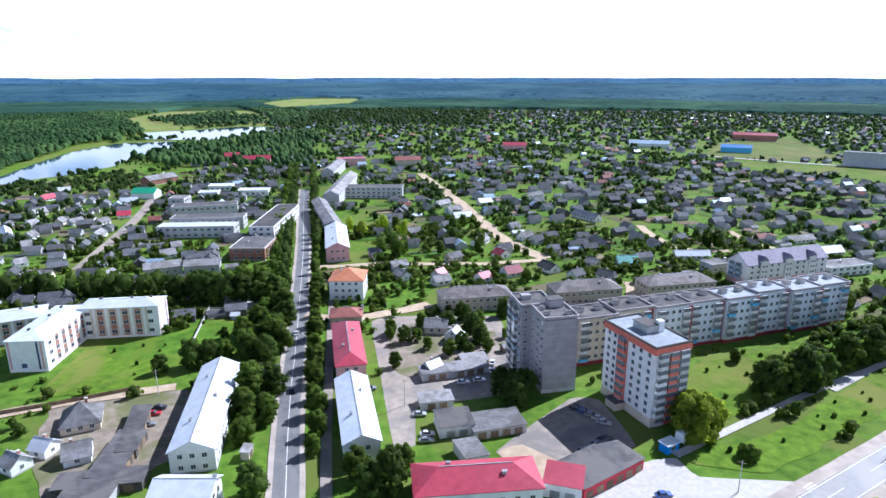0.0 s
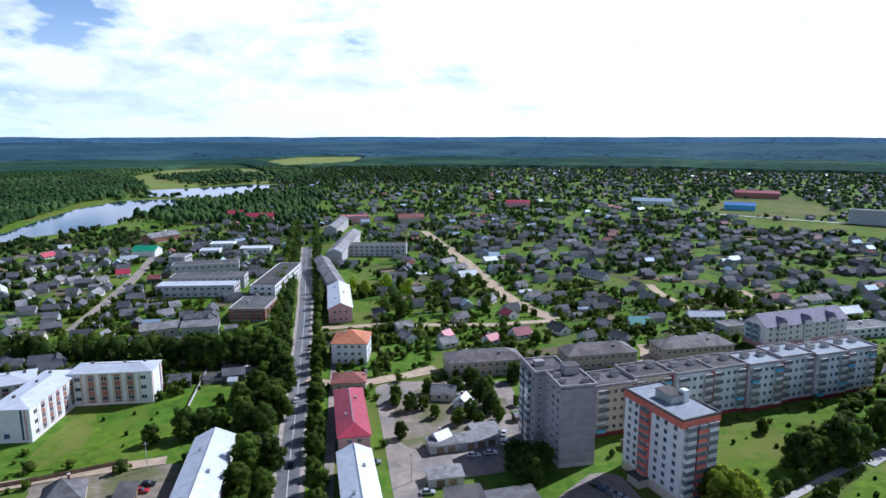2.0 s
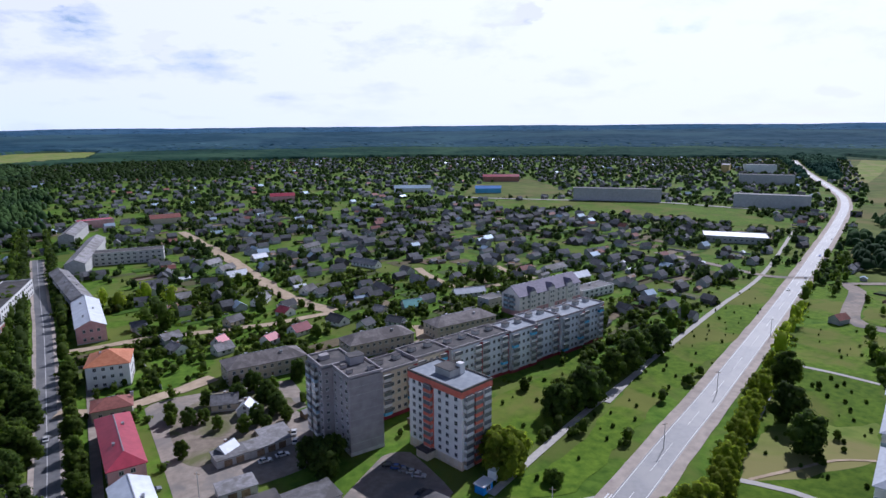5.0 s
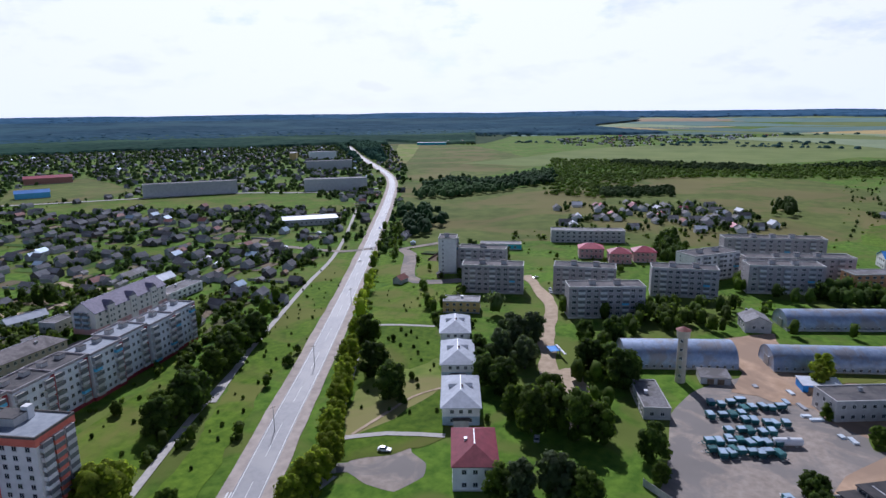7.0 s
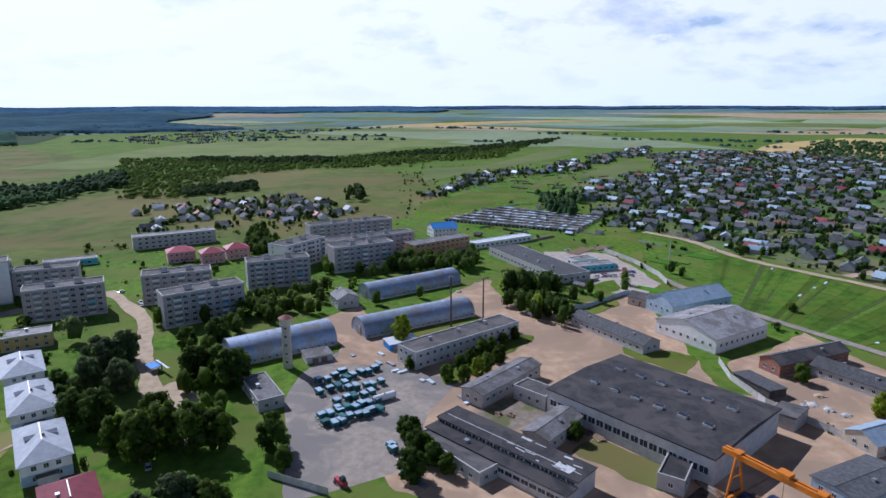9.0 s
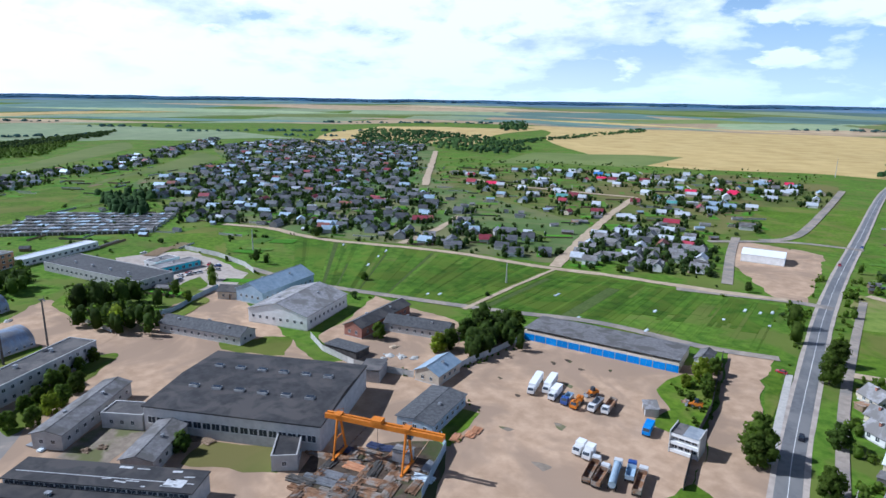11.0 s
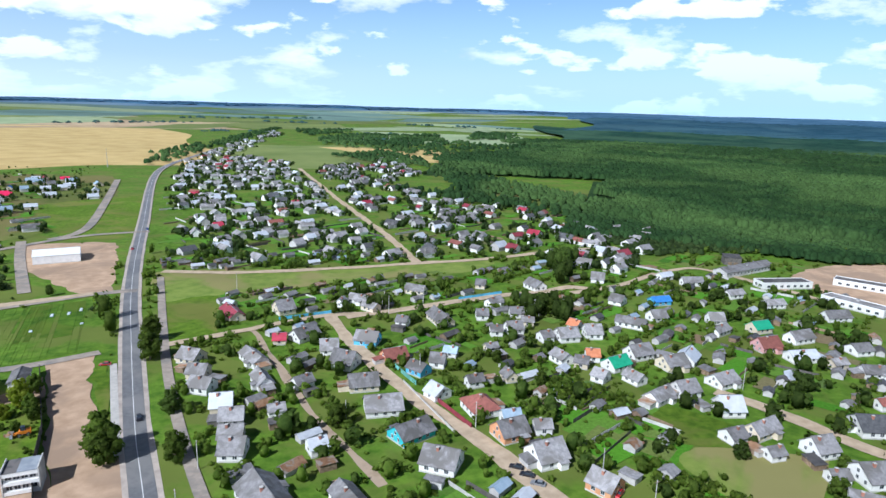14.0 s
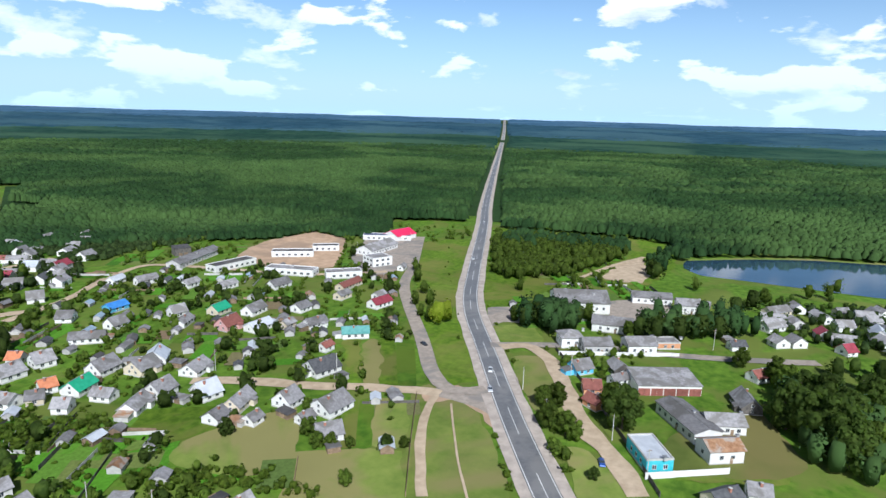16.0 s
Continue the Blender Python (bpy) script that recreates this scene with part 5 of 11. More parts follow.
        L, W, rot = W, L, rot + 90
    ob = thing("school", Shape().box(-L / 2, -W / 2, -0.3, L / 2, W / 2, h).mesh("walls", wall), x, y, rot, label="three-storey cream school wing with striped ends and pale metal roof", category="school", group="school wings")
    part("plinth", Shape().box(-L / 2 - 0.06, -W / 2 - 0.06, -0.3, L / 2 + 0.06, W / 2 + 0.06, 0.9).mesh("plinth", "rose_white"), ob)
    part("roof", roof_mesh(L, W, h, 1.4, "white_metal", "hip", 0.5, 0.25), ob)
    n = int(L / 4.6)
    strip = Shape().box(-1.05, -0.06, 1.2, 1.05, 0.02, h - 0.8).mesh("window_column", "brick")
    pier = Shape().box(-0.5, -0.1, 0.9, 0.5, 0.02, h - 0.1).mesh("pier", "white")
    end = Shape().box(-2.0, -0.09, 0.9, 2.0, 0.02, h - 0.1).mesh("end_panel", "white")
    for sd in (0, 2):
        for k in range(n):
            u = (k - (n - 1) / 2) * 4.6
            c = part("window_column", strip, ob, face_pose(sd, u, 0, L, W))
            for z in (h * 0.22, h * 0.52, h * 0.82):
                part("window", WIN_WIDE, c, pose(0, -0.06, z))
            if k:
                part("pier", pier, ob, face_pose(sd, u - 2.3, 0, L, W))
        for q in (-1, 1):
            part("end_panel", end, ob, face_pose(sd, q * (L / 2 - 2.0), 0, L, W))
    face = Shape().box(-W / 2, -0.08, 0.9, W / 2, 0.02, h - 0.1).mesh("end_wall", "white")
    for sd in (1, 3):
        e = part("end_wall", face, ob, face_pose(sd, 0, 0, L, W))
        for u, m in ((W * 0.30, "navy"), (W * 0.40, "pink"), (-W * 0.44, "pink")):
            part("stripe", Shape().box(-0.35, -0.14, 1.0, 0.35, -0.08, h - 0.2).mesh("stripe", m), e, pose(u, 0, 0))
        part("emblem", Shape().box(-0.9, -0.14, 1.6, 0.9, -0.08, 3.2).mesh("emblem", "navy"), e, pose(-W * 0.1, 0, 0))
    for k in (-0.3, 0.1, 0.35):
        part("roof_vent", Shape().box(-0.5, -0.4, 0, 0.5, 0.4, 1.2).mesh("roof_vent", "dark"), ob, pose(k * L, W * 0.15, h + 0.7))
    DISCS.append((x, y, math.hypot(L, W) / 2 * 0.8))


def tower_grey(x, y, rot, L, W, h):
    """Nine storeys in two shifted halves: blank lavender-grey end wall, window columns and loggias on the street side."""
    ob = thing("apartment_tower", Shape().box(-L / 2, -W / 2, -0.3, L / 2, W / 2, h - 0.6).mesh("front_half", "panel"), x, y, rot, label="nine-storey grey apartment tower with a blank end wall", category="apartment tower")
    back = part("rear_half", Shape().box(-L / 2, -W / 2 + 0.02, -0.3, L / 2, W / 2, h - 0.4).mesh("rear_half", "panel"), ob, pose(-3.5, W, 0))
    part("plinth", Shape().box(-L / 2 - 0.06, -W / 2 - 0.06, -0.3, L / 2 + 0.06, W / 2 + 0.06, 1.2).mesh("plinth", "concrete"), ob)
    part("roof", flat_roof(L, W, h, "bitumen", 0.6, "panel"), ob)
    part("rear_roof", flat_roof(L, W, h + 0.2, "bitumen", 0.6, "panel"), back)
    hut = Shape().box(-2.4, -1.9, 0, 2.4, 1.9, 2.6).box(-2.6, -2.1, 2.6, 2.6, 2.1, 2.8, 1).mesh("lift_house", "panel", "bitumen")
    part("lift_house", hut, ob, pose(1.6, W * 0.42, h))
    for u, v in ((-3.6, -2.0), (-3.4, 2.6), (3.2, -3.2)):
        part("roof_vent", Shape().box(-0.9, -0.7, 0, 0.9, 0.7, 1.1).box(-1.0, -0.8, 1.1, 1.0, 0.8, 1.25, 1).mesh("roof_vent", "panel", "bitumen"), ob, pose(u, v, h))
    part("roof_vent", Shape().box(-1.6, -1.2, 0, 1.6, 1.2, 1.5).mesh("roof_vent", "panel"), back, pose(-2.0, 1.0, h + 0.2))
    seam = Shape().box(-L / 2 - 0.02, -W / 2 - 0.02, -0.05, L / 2 + 0.02, W / 2 + 0.02, 0.05).mesh("panel_joint", "concrete")
    st = (h - 2.0) / 9
    for i in range(9):
        z = 1.3 + st * (i + 0.5)
        part("panel_joint", seam, ob, pose(0, 0, z + st / 2))
        for u in (-W * 0.32, W * 0.05, W * 0.36):
            part("window", WIN_SMALL if u < 0 else WIN, ob, face_pose(3, u, z, L, W))
            part("window", WIN, ob, face_pose(1, u, z, L, W))
        for u in (-W * 0.30, W * 0.10):
            part("balcony", balcony("balcony" if (i + int(u)) % 4 else "blue_grey"), back, face_pose(3, u, z - 1.2, L, W))
        part("window", WIN, back, face_pose(3, W * 0.40, z, L, W))
        part("window", WIN_SMALL, back, pose(-L / 2 + 1.6, -W / 2 - 0.02, z))
    DISCS.append((x, y, 10))
    DISCS.append((x - 6, y + 11, 10))


def tower_red(x, y, rot, L, W, h):
    """Nine storeys, white panels with a coral parapet band, coral loggia columns."""
    ob = thing("apartment_tower", Shape().box(-L / 2, -W / 2, -0.3, L / 2, W / 2, h - 2.2).mesh("walls", "white"), x, y, rot, label="nine-storey white apartment tower with coral parapet and loggias", category="apartment tower")
    part("plinth", Shape().box(-L / 2 - 0.07, -W / 2 - 0.07, -0.3, L / 2 + 0.07, W / 2 + 0.07, 2.8).mesh("plinth", "cream"), ob, label="cream ground storey")
    part("parapet", Shape().box(-L / 2 - 0.35, -W / 2 - 0.35, h - 2.2, L / 2 + 0.35, W / 2 + 0.35, h - 0.1).mesh("parapet", "coral"), ob, label="coral parapet band")
    part("roof", flat_roof(L + 0.6, W + 0.6, h, "tower_roof", 0.45, "dark"), ob)
    part("lift_house", Shape().box(-3.2, -2.4, 0, 3.2, 2.4, 2.2).box(-3.4, -2.6, 2.2, 3.4, 2.6, 2.4, 1).mesh("lift_house", "concrete", "bitumen"), ob, pose(-1.0, 0.5, h))
    part("roof_hut", Shape().box(-1.0, -1.0, 0, 1.0, 1.0, 3.4).mesh("roof_hut", "white"), ob, pose(1.6, 3.2, h))
    st = (h - 2.4) / 9
    col = {0: (-L * 0.40, -L * 0.28, L * 0.10, L * 0.24, L * 0.40), 2: (-L * 0.40, -L * 0.15, L * 0.15, L * 0.40)}
    for i in range(9):
        z = 0.5 + st * (i + 0.55)
        for sd, us in col.items():
            for u in us:
                part("window", WIN, ob, face_pose(sd, u, z, L, W))
        part("balcony", balcony("coral"), ob, face_pose(0, -L * 0.10, z - 1.2, L, W))
        for u in (-W * 0.3, 0.0, W * 0.3):
            part("balcony", balcony("coral" if u == 0 else "balcony"), ob, face_pose(1, u, z - 1.2, L, W))
            part("balcony", balcony("balcony" if u == 0 else "coral"), ob, face_pose(3, u, z - 1.2, L, W))
    part("stripe", Shape().box(-2.0, -0.12, 2.8, -1.55, 0.0, h - 2.2).box(1.55, -0.12, 2.8, 2.0, 0.0, h - 2.2).mesh("stripe", "coral"), ob, face_pose(0, -L * 0.10, 0, L, W))
    part("entrance", Shape().box(-2.4, -3.4, 0, 2.4, 0, 2.6).box(-2.7, -3.7, 2.6, 2.7, 0, 2.85, 1).mesh("entrance", "cream", "bitumen"), ob, face_pose(0, -L * 0.1, 0, L, W))
    DISCS.append((x, y, 13))


def long_row(x0, y0, x1, y1, depth, h, n):
    """A staggered row of five-storey sections: pale blue-white fronts, red stair strips, loggias."""
    d = Vector((x1 - x0, y1 - y0))
    rot = math.degrees(math.atan2(d.y, d.x))
    step = d.length / n
    u, v = d.normalized(), Vector((-d.y, d.x)).normalized()
    for k in range(n):
        hk = h + (0.5 if k in (1, 2, 5) else 0.0)
        off = (0.0, 1.6, -0.2, 1.2, 0.0, 1.5, 0.0, 1.2)[k % 8]
        c = Vector((x0, y0)) + u * step * (k + 0.5) + v * (depth / 2 + off)
        L, W, beige = step - 0.05, depth, k < 2
        wall = "cream" if beige else "row_wall"
        s = Shape().box(-L / 2, -W / 2, -0.3, L / 2, W / 2, hk - 0.4).box(-L / 2 - 0.02, -W / 2 - 0.08, -0.3, L / 2 + 0.02, W / 2 + 0.08, 1.4, 1)
        s.box(L / 2 - 1.9, -W / 2 - 0.14, 1.4, L / 2 - 0.1, -W / 2 + 0.2, hk - 0.5, 2)
        ob = thing("apartment_section", s.mesh("walls", wall, "red_dark", "red_dark"), c.x, c.y, rot,
                   label=f"five-storey {'cream' if beige else 'bluish white'} apartment section with red stair strip and loggias", category="apartment block", group="long staggered row")
        part("roof", flat_roof(L, W, hk, "bitumen" if k < 4 else "tower_roof", 0.6, "panel"), ob)
        st = (hk - 2.2) / 5
        m = max(3, int(L / 3.0))
        for i in range(5):
            z = 1.6 + st * (i + 0.5)
            for j in range(m):
                w = (j - (m - 1) / 2) * (L - 2.4) / m - 0.5
                if j in (0, m - 1):
                    part("balcony", balcony("balcony" if (i * 5 + j + k * 3) % 9 else "sky_blue"), ob, face_pose(0, w, z - 1.25, L, W))
                else:
                    part("window", WIN, ob, face_pose(0, w, z, L, W))
        joined("rear_glazing", WIN, [face_pose(2, (j - (m - 1) / 2) * (L - 1) / m, 1.6 + st * (i + 0.5), L, W) for j in range(m) for i in range(5)], ob)
        for q in (-1, 1):
            part("roof_hut", Shape().box(-1.3, -1.1, 0, 1.3, 1.1, 1.5).box(-1.45, -1.25, 1.5, 1.45, 1.25, 1.65, 1).mesh("roof_hut", "concrete", "bitumen"), ob, pose(q * L * 0.24, W * 0.12, hk))
        DISCS.append((c.x, c.y, step * 0.6))


def mansard_block(x, y, rot, L, W, h):
    """A pinkish-white four-storey house with a steep violet-grey roof and gabled bays."""
    s = Shape().box(-L / 2, -W / 2, -0.3, L / 2, W / 2, h).box(-L / 2 - 0.06, -W / 2 - 0.06, -0.3, L / 2 + 0.06, W / 2 + 0.06, 3.0, 1)
    ob = thing("apartment_block", s.mesh("walls", "rose_white", "pink"), x, y, rot, label="four-storey white house with steep violet-grey mansard roof", category="apartment block")
    part("roof", roof_mesh(L, W, h, 4.7, "mansard", "gable", 0.4, 0.25), ob)
    part("gable_wall", Shape().add([(-L / 2, -W / 2, h), (-L / 2, W / 2, h), (-L / 2, 0, h + 4.7), (L / 2, -W / 2, h), (L / 2, W / 2, h), (L / 2, 0, h + 4.7)], [(2, 1, 0), (3, 4, 5)]).mesh("gable_wall", "rose_white"), ob)
    bay = Shape().box(-2.2, -0.7, 0, 2.2, 0.3, h + 1.6).add([(-2.2, -0.7, h + 1.6), (2.2, -0.7, h + 1.6), (0, -0.7, h + 3.8), (-2.2, 4, h + 1.6), (2.2, 4, h + 1.6), (0, 4, h + 3.8)],
                                                              [(0, 1, 2), (0, 2, 5, 3), (1, 4, 5, 2)], 1).mesh("bay", "rose_white", "mansard")
    for k in (-1, 0, 1):
        b = part("bay", bay, ob, face_pose(0, k * L * 0.3, 0, L, W))
        for z in (h * 0.4, h * 0.65, h * 0.9):
            part("window", WIN_SMALL, b, pose(-0.9, -0.72, z))
            part("window", WIN_SMALL, b, pose(0.9, -0.72, z))
    for k in range(12):
        u = (k - 5.5) * L / 12.5
        if min(abs(u - q * L * 0.3) for q in (-1, 0, 1)) < 2.8:
            continue
        for z in (h * 0.14, h * 0.4, h * 0.65, h * 0.9):
            part("window", WIN, ob, face_pose(0, u, z, L, W))
            part("window", WIN, ob, face_pose(2, u, z, L, W))
    for z in (h * 0.4, h * 0.65, h * 0.9):
        for u in (-2.5, 1.8):
            part("balcony", balcony("blue_grey"), ob, face_pose(3, u, z - 1.2, L, W))
    DISCS.append((x, y, 26))


def villa(x, y, rot, L, W, h):
    """A two-storey house, teal and white, with a pale grey hipped roof and a gabled front."""
    if W > L:
        L, W, rot = W, L, rot + 90
    s = Shape().box(-L / 2, -W / 2, -0.3, L / 2, W / 2, h).box(-L / 2 - 0.05, -W / 2 - 0.05, -0.3, L / 2 + 0.05, W / 2 + 0.05, h * 0.48, 1)
    ob = thing("house", s.mesh("walls", "white", "blue_grey"), x, y, rot, label="two-storey house with pale grey hipped roof beside the avenue", category="house", group="avenue houses")
    part("roof", roof_mesh(L, W, h, 3.0, "pale_roof", "hip", 0.7, 0.2), ob)
    part("chimney", CHIMNEY, ob, pose(-L * 0.12, -0.5, h + 2.7))
    for sd in (0, 1, 2, 3):
        part("dormer", Shape().box(-0.8, -0.6, 0, 0.8, 1.2, 1.0).add([(-1, -0.8, 1.0), (1, -0.8, 1.0), (0, -0.8, 1.7), (-1, 2.2, 1.0), (1, 2.2, 1.0), (0, 2.2, 1.7)], [(0, 1, 2), (0, 2, 5, 3), (1, 4, 5, 2)], 1).mesh("dormer", "white", "pale_roof"),
             ob, face_pose(sd, 0.4, h + 1.0, L - 5.5, W - 5.5)) if sd in (0, 2) else None
    windows(ob, L, W, [h * 0.28, h * 0.75], 2.9, WIN)
    part("porch", Shape().box(-2.5, -1.8, 0, 2.5, 0, 2.6).box(-2.8, -2.1, 2.6, 2.8, 0, 2.8, 1).mesh("porch", "concrete", "dark"), ob, face_pose(3, 0, 0, L, W))
    DISCS.append((x, y, math.hypot(L, W) / 2 * 0.9))


def hangar(x, y, rot, L, W, h):
    """An arched steel hangar with a row of low windows and end gates."""
    r, n = W / 2, 14
    rise = r * 0.98
    vs, fs = [], []
    for i in range(n + 1):
        a = math.pi * i / n
        for sx in (-L / 2, L / 2):
            vs.append((sx, -r * math.cos(a), 0.6 + rise * math.sin(a) ** 0.8))
        if i:
            fs.append((2 * i - 2, 2 * i - 1, 2 * i + 1, 2 * i))
    ob = thing("hangar", Shape().box(-L / 2 + 0.1, -r, -0.2, L / 2 - 0.1, r, 0.7).mesh("plinth", "concrete"), x, y, rot, label="arched blue-grey ribbed steel hangar with low windows", category="hangar", group="arched hangars")
    part("vault", mesh("vault", vs, fs, ["hangar"], smooth=True), ob)
    for sx in (-1, 1):
        e = [(sx * L / 2 * 0.995, -r * math.cos(math.pi * i / n), 0.6 + rise * math.sin(math.pi * i / n) ** 0.8) for i in range(n + 1)]
        part("end_wall", mesh("end_wall", e, [tuple(range(n + 1))], ["hangar"]), ob)
        part("gate", Shape().box(-0.1, -2.2, 0.1, 0.1, 2.2, 4.0).mesh("gate", "steel"), ob, pose(sx * L / 2, 0, 0))
    rib = Shape()
    for i in range(n):
        a0, a1 = math.pi * i / n, math.pi * (i + 1) / n
        rib.tube((0, -r * math.cos(a0), 0.62 + rise * math.sin(a0) ** 0.8), (0, -r * math.cos(a1), 0.62 + rise * math.sin(a1) ** 0.8), 0.07, 0.07, 5)
    me = rib.mesh("rib", "hangar")
    for k in range(int(L / 4) + 1):
        part("rib", me, ob, pose(-L / 2 + k * 4, 0, 0))
    joined("low_glazing", WIN_SMALL, [pose((k - (int(L / 3) - 1) / 2) * 3, sg * (r + 0.05), 1.4, 0, 0, 0 if sg < 0 else 180) for sg in (-1, 1) for k in range(int(L / 3))], ob)
    DISCS.append((x, y, L / 2))


def garage_row(x, y, rot, L, W, h, paint="blue"):
    """A long garage with a mono-pitch slate roof and a row of painted doors."""
    if W > L:
        L, W, rot = W, L, rot + 90
    s = Shape().box(-L / 2, -W / 2, -0.2, L / 2, W / 2, h - 0.5)
    ob = thing("garage", s.mesh("walls", "cream" if paint == "blue" else "white"), x, y, rot, label=f"long garage with {'bright blue' if paint == 'blue' else 'brown'} doors and slate roof", category="garage")
    r = Shape().add([(-L / 2 - 0.3, -W / 2 - 0.5, h - 0.5), (L / 2 + 0.3, -W / 2 - 0.5, h - 0.5), (L / 2 + 0.3, W / 2 + 0.3, h + 0.6), (-L / 2 - 0.3, W / 2 + 0.3, h + 0.6),
                     (-L / 2 - 0.3, -W / 2 - 0.5, h - 0.3), (L / 2 + 0.3, -W / 2 - 0.5, h - 0.3), (L / 2 + 0.3, W / 2 + 0.3, h + 0.8), (-L / 2 - 0.3, W / 2 + 0.3, h + 0.8)],
                    [(3, 2, 1, 0), (4, 5, 6, 7), (0, 1, 5, 4), (1, 2, 6, 5), (2, 3, 7, 6), (3, 0, 4, 7)])
    part("roof", r.mesh("roof", "slate"), ob)
    n = max(3, int(L / 4.7))
    w = L / n
    door = Shape().box(-w / 2 + 0.15, -0.1, 0, -0.03, 0.02, 2.9).box(0.03, -0.1, 0, w / 2 - 0.15, 0.02, 2.9).mesh("garage_door", "blue" if paint == "blue" else "brown_tile")
    for sd in ((0, 2) if paint == "blue" else (0,)):
        for k in range(n):
            part("garage_door", door, ob, face_pose(sd, (k - (n - 1) / 2) * w, 0, L, W))
    POLYS.append([tuple((Matrix.Rotation(radians(rot), 2) @ Vector((a * L / 2, b * W / 2)) + Vector((x, y)))) for a, b in ((-1, -1), (1, -1), (1, 1), (-1, 1))])


def works_hall(x, y, rot, L, W, h):
    """The big factory hall: dark felt roof with skylight boxes, glazed strip under the eaves."""
    s = Shape().box(-L / 2, -W / 2, -0.2, L / 2, W / 2, h - 0.3)
    ob = thing("factory_hall", s.mesh("walls", "grey"), x, y, rot, label="large factory hall with dark felt roof and rows of skylights", category="factory")
    a, b = L / 2 + 0.4, W / 2 + 0.4
    r = Shape().add([(-a, -b, h - 0.3), (a, -b, h - 0.3), (a, b, h - 0.3), (-a, b, h - 0.3), (-a, 0, h + 0.9), (a, 0, h + 0.9), (-a, -b, h - 0.7), (a, -b, h - 0.7), (a, b, h - 0.7), (-a, b, h - 0.7)],
                    [(0, 1, 5, 4), (2, 3, 4, 5), (6, 7, 1, 0), (7, 8, 2, 5, 1), (8, 9, 3, 2), (9, 6, 0, 4, 3)])
    part("roof", r.mesh("roof", "felt"), ob)
    sky = Shape().box(-1.5, -0.8, -0.3, 1.5, 0.8, 0.7).box(-1.3, -0.6, 0.7, 1.3, 0.6, 0.85, 1).mesh("skylight", "grey", "glass")
    for i in range(2):
        for k in range(6):
            part("skylight", sky, ob, pose((k - 2.5) * L / 7.2, (i - 0.5) * W * 0.36, h + 0.5))
    n = int(L / 3)
    for sd, run in ((0, L), (2, L), (1, W), (3, W)):
        m = int(run / 3)
        for k in range(m):
            part("window", WIN_TALL, ob, face_pose(sd, (k - (m - 1) / 2) * 3, h * 0.48, L, W)) if sd in (0, 3) else None
    POLYS.append([tuple((Matrix.Rotation(radians(rot), 2) @ Vector((i * L / 2, j * W / 2)) + Vector((x, y)))) for i, j in ((-1, -1), (1, -1), (1, 1), (-1, 1))])


def works_front(x, y, rot, L, W, h, front):
    """A long two-level works block: low glazed front strip, raised felt roof behind it, white-painted patches on the felt."""
    f = front
    y0, y1, y2 = f * W / 2, f * W * 0.14, -f * W / 2
    lo, hi = (lambda a, b: (min(a, b), max(a, b))), None
    a0, a1 = lo(y0, y1)
    b0, b1 = lo(y1, y2)
    ob = thing("works_block", Shape().box(-L / 2, a0, -0.2, L / 2, a1, h - 1.8).box(-L / 2, b0, -0.2, L / 2, b1, h - 0.3).mesh("walls", "grey"), x, y, rot, label="long works block with two felt roof levels and glazed bands", category="factory")
    part("low_roof", Shape().box(-L / 2 - 0.4, a0 - 0.3 * (f < 0), h - 1.8, L / 2 + 0.4, a1 + 0.3 * (f > 0), h - 1.5).mesh("low_roof", "felt"), ob)
    part("roof", Shape().box(-L / 2 - 0.4, b0 - 0.3, h - 0.3, L / 2 + 0.4, b1 + 0.3, h).mesh("roof", "felt"), ob)
    pane = Shape().box(-1.25, -0.1, -0.5, 1.25, 0.0, 0.5).box(-1.15, -0.14, -0.42, -0.05, -0.1, 0.42, 1).box(0.05, -0.14, -0.42, 1.15, -0.1, 0.42, 1).mesh("window", "frame", "glass")
    n = int(L / 2.7)
    for k in range(n):
        u = (k - (n - 1) / 2) * 2.7
        part("window", pane, ob, pose(u, y1 + f * 0.0, h - 0.95, 0, 0, 0 if f < 0 else 180))
        part("window", pane, ob, pose(u, y0, (h - 1.8) * 0.6, 0, 0, 0 if f < 0 else 180) @ Matrix.Scale(1.5, 4, (0, 0, 1)))
    rng = random.Random(5)
    line = Shape().box(-L * 0.48, -0.12, 0, L * 0.48, 0.12, 0.03)
    part("roof_seam", line.mesh("roof_seam", "roof_paint"), ob, pose(0, (y1 + y2) / 2 + f * W * 0.08, h))
    for k in range(11):
        w, q = rng.uniform(0.8, 3.6), rng.uniform(0.3, 1.0)
        part("roof_patch", Shape().box(-w / 2, -q / 2, 0, w / 2, q / 2, 0.02).mesh("roof_patch", "roof_paint"), ob, pose(rng.uniform(-0.1, 0.46) * L, y1 + (y2 - y1) * rng.uniform(0.1, 0.92), h, 0, 0, rng.uniform(-8, 8)))
    part("roof_patch", Shape().box(-2.6, -1.6, 0, 2.6, 1.6, 0.02).mesh("roof_patch", "roof_paint"), ob, pose(L * 0.38, y1 + (y2 - y1) * 0.35, h))
    DISCS.append((x, y, math.hypot(L, W) / 2 * 0.85))


def yard_office(x, y, rot, L, W, h):
    """A two-storey gatehouse between side fins, with glazed bands behind white balcony slabs and a roof of two felts."""
    s = Shape().box(-L / 2, -W / 2, -0.2, L / 2, W / 2 - 0.7, h)
    ob = thing("building", s.mesh("walls", "grey"), x, y, rot, label="two-storey grey office of the truck yard with white balcony bands", category="building")
    for u in (-L / 2 - 0.15, L / 2 - 0.15):
        part("fin", Shape().box(u, -W / 2 - 0.1, -0.2, u + 0.3, W / 2 + 0.1, h + 0.7).mesh("fin", "concrete"), ob)
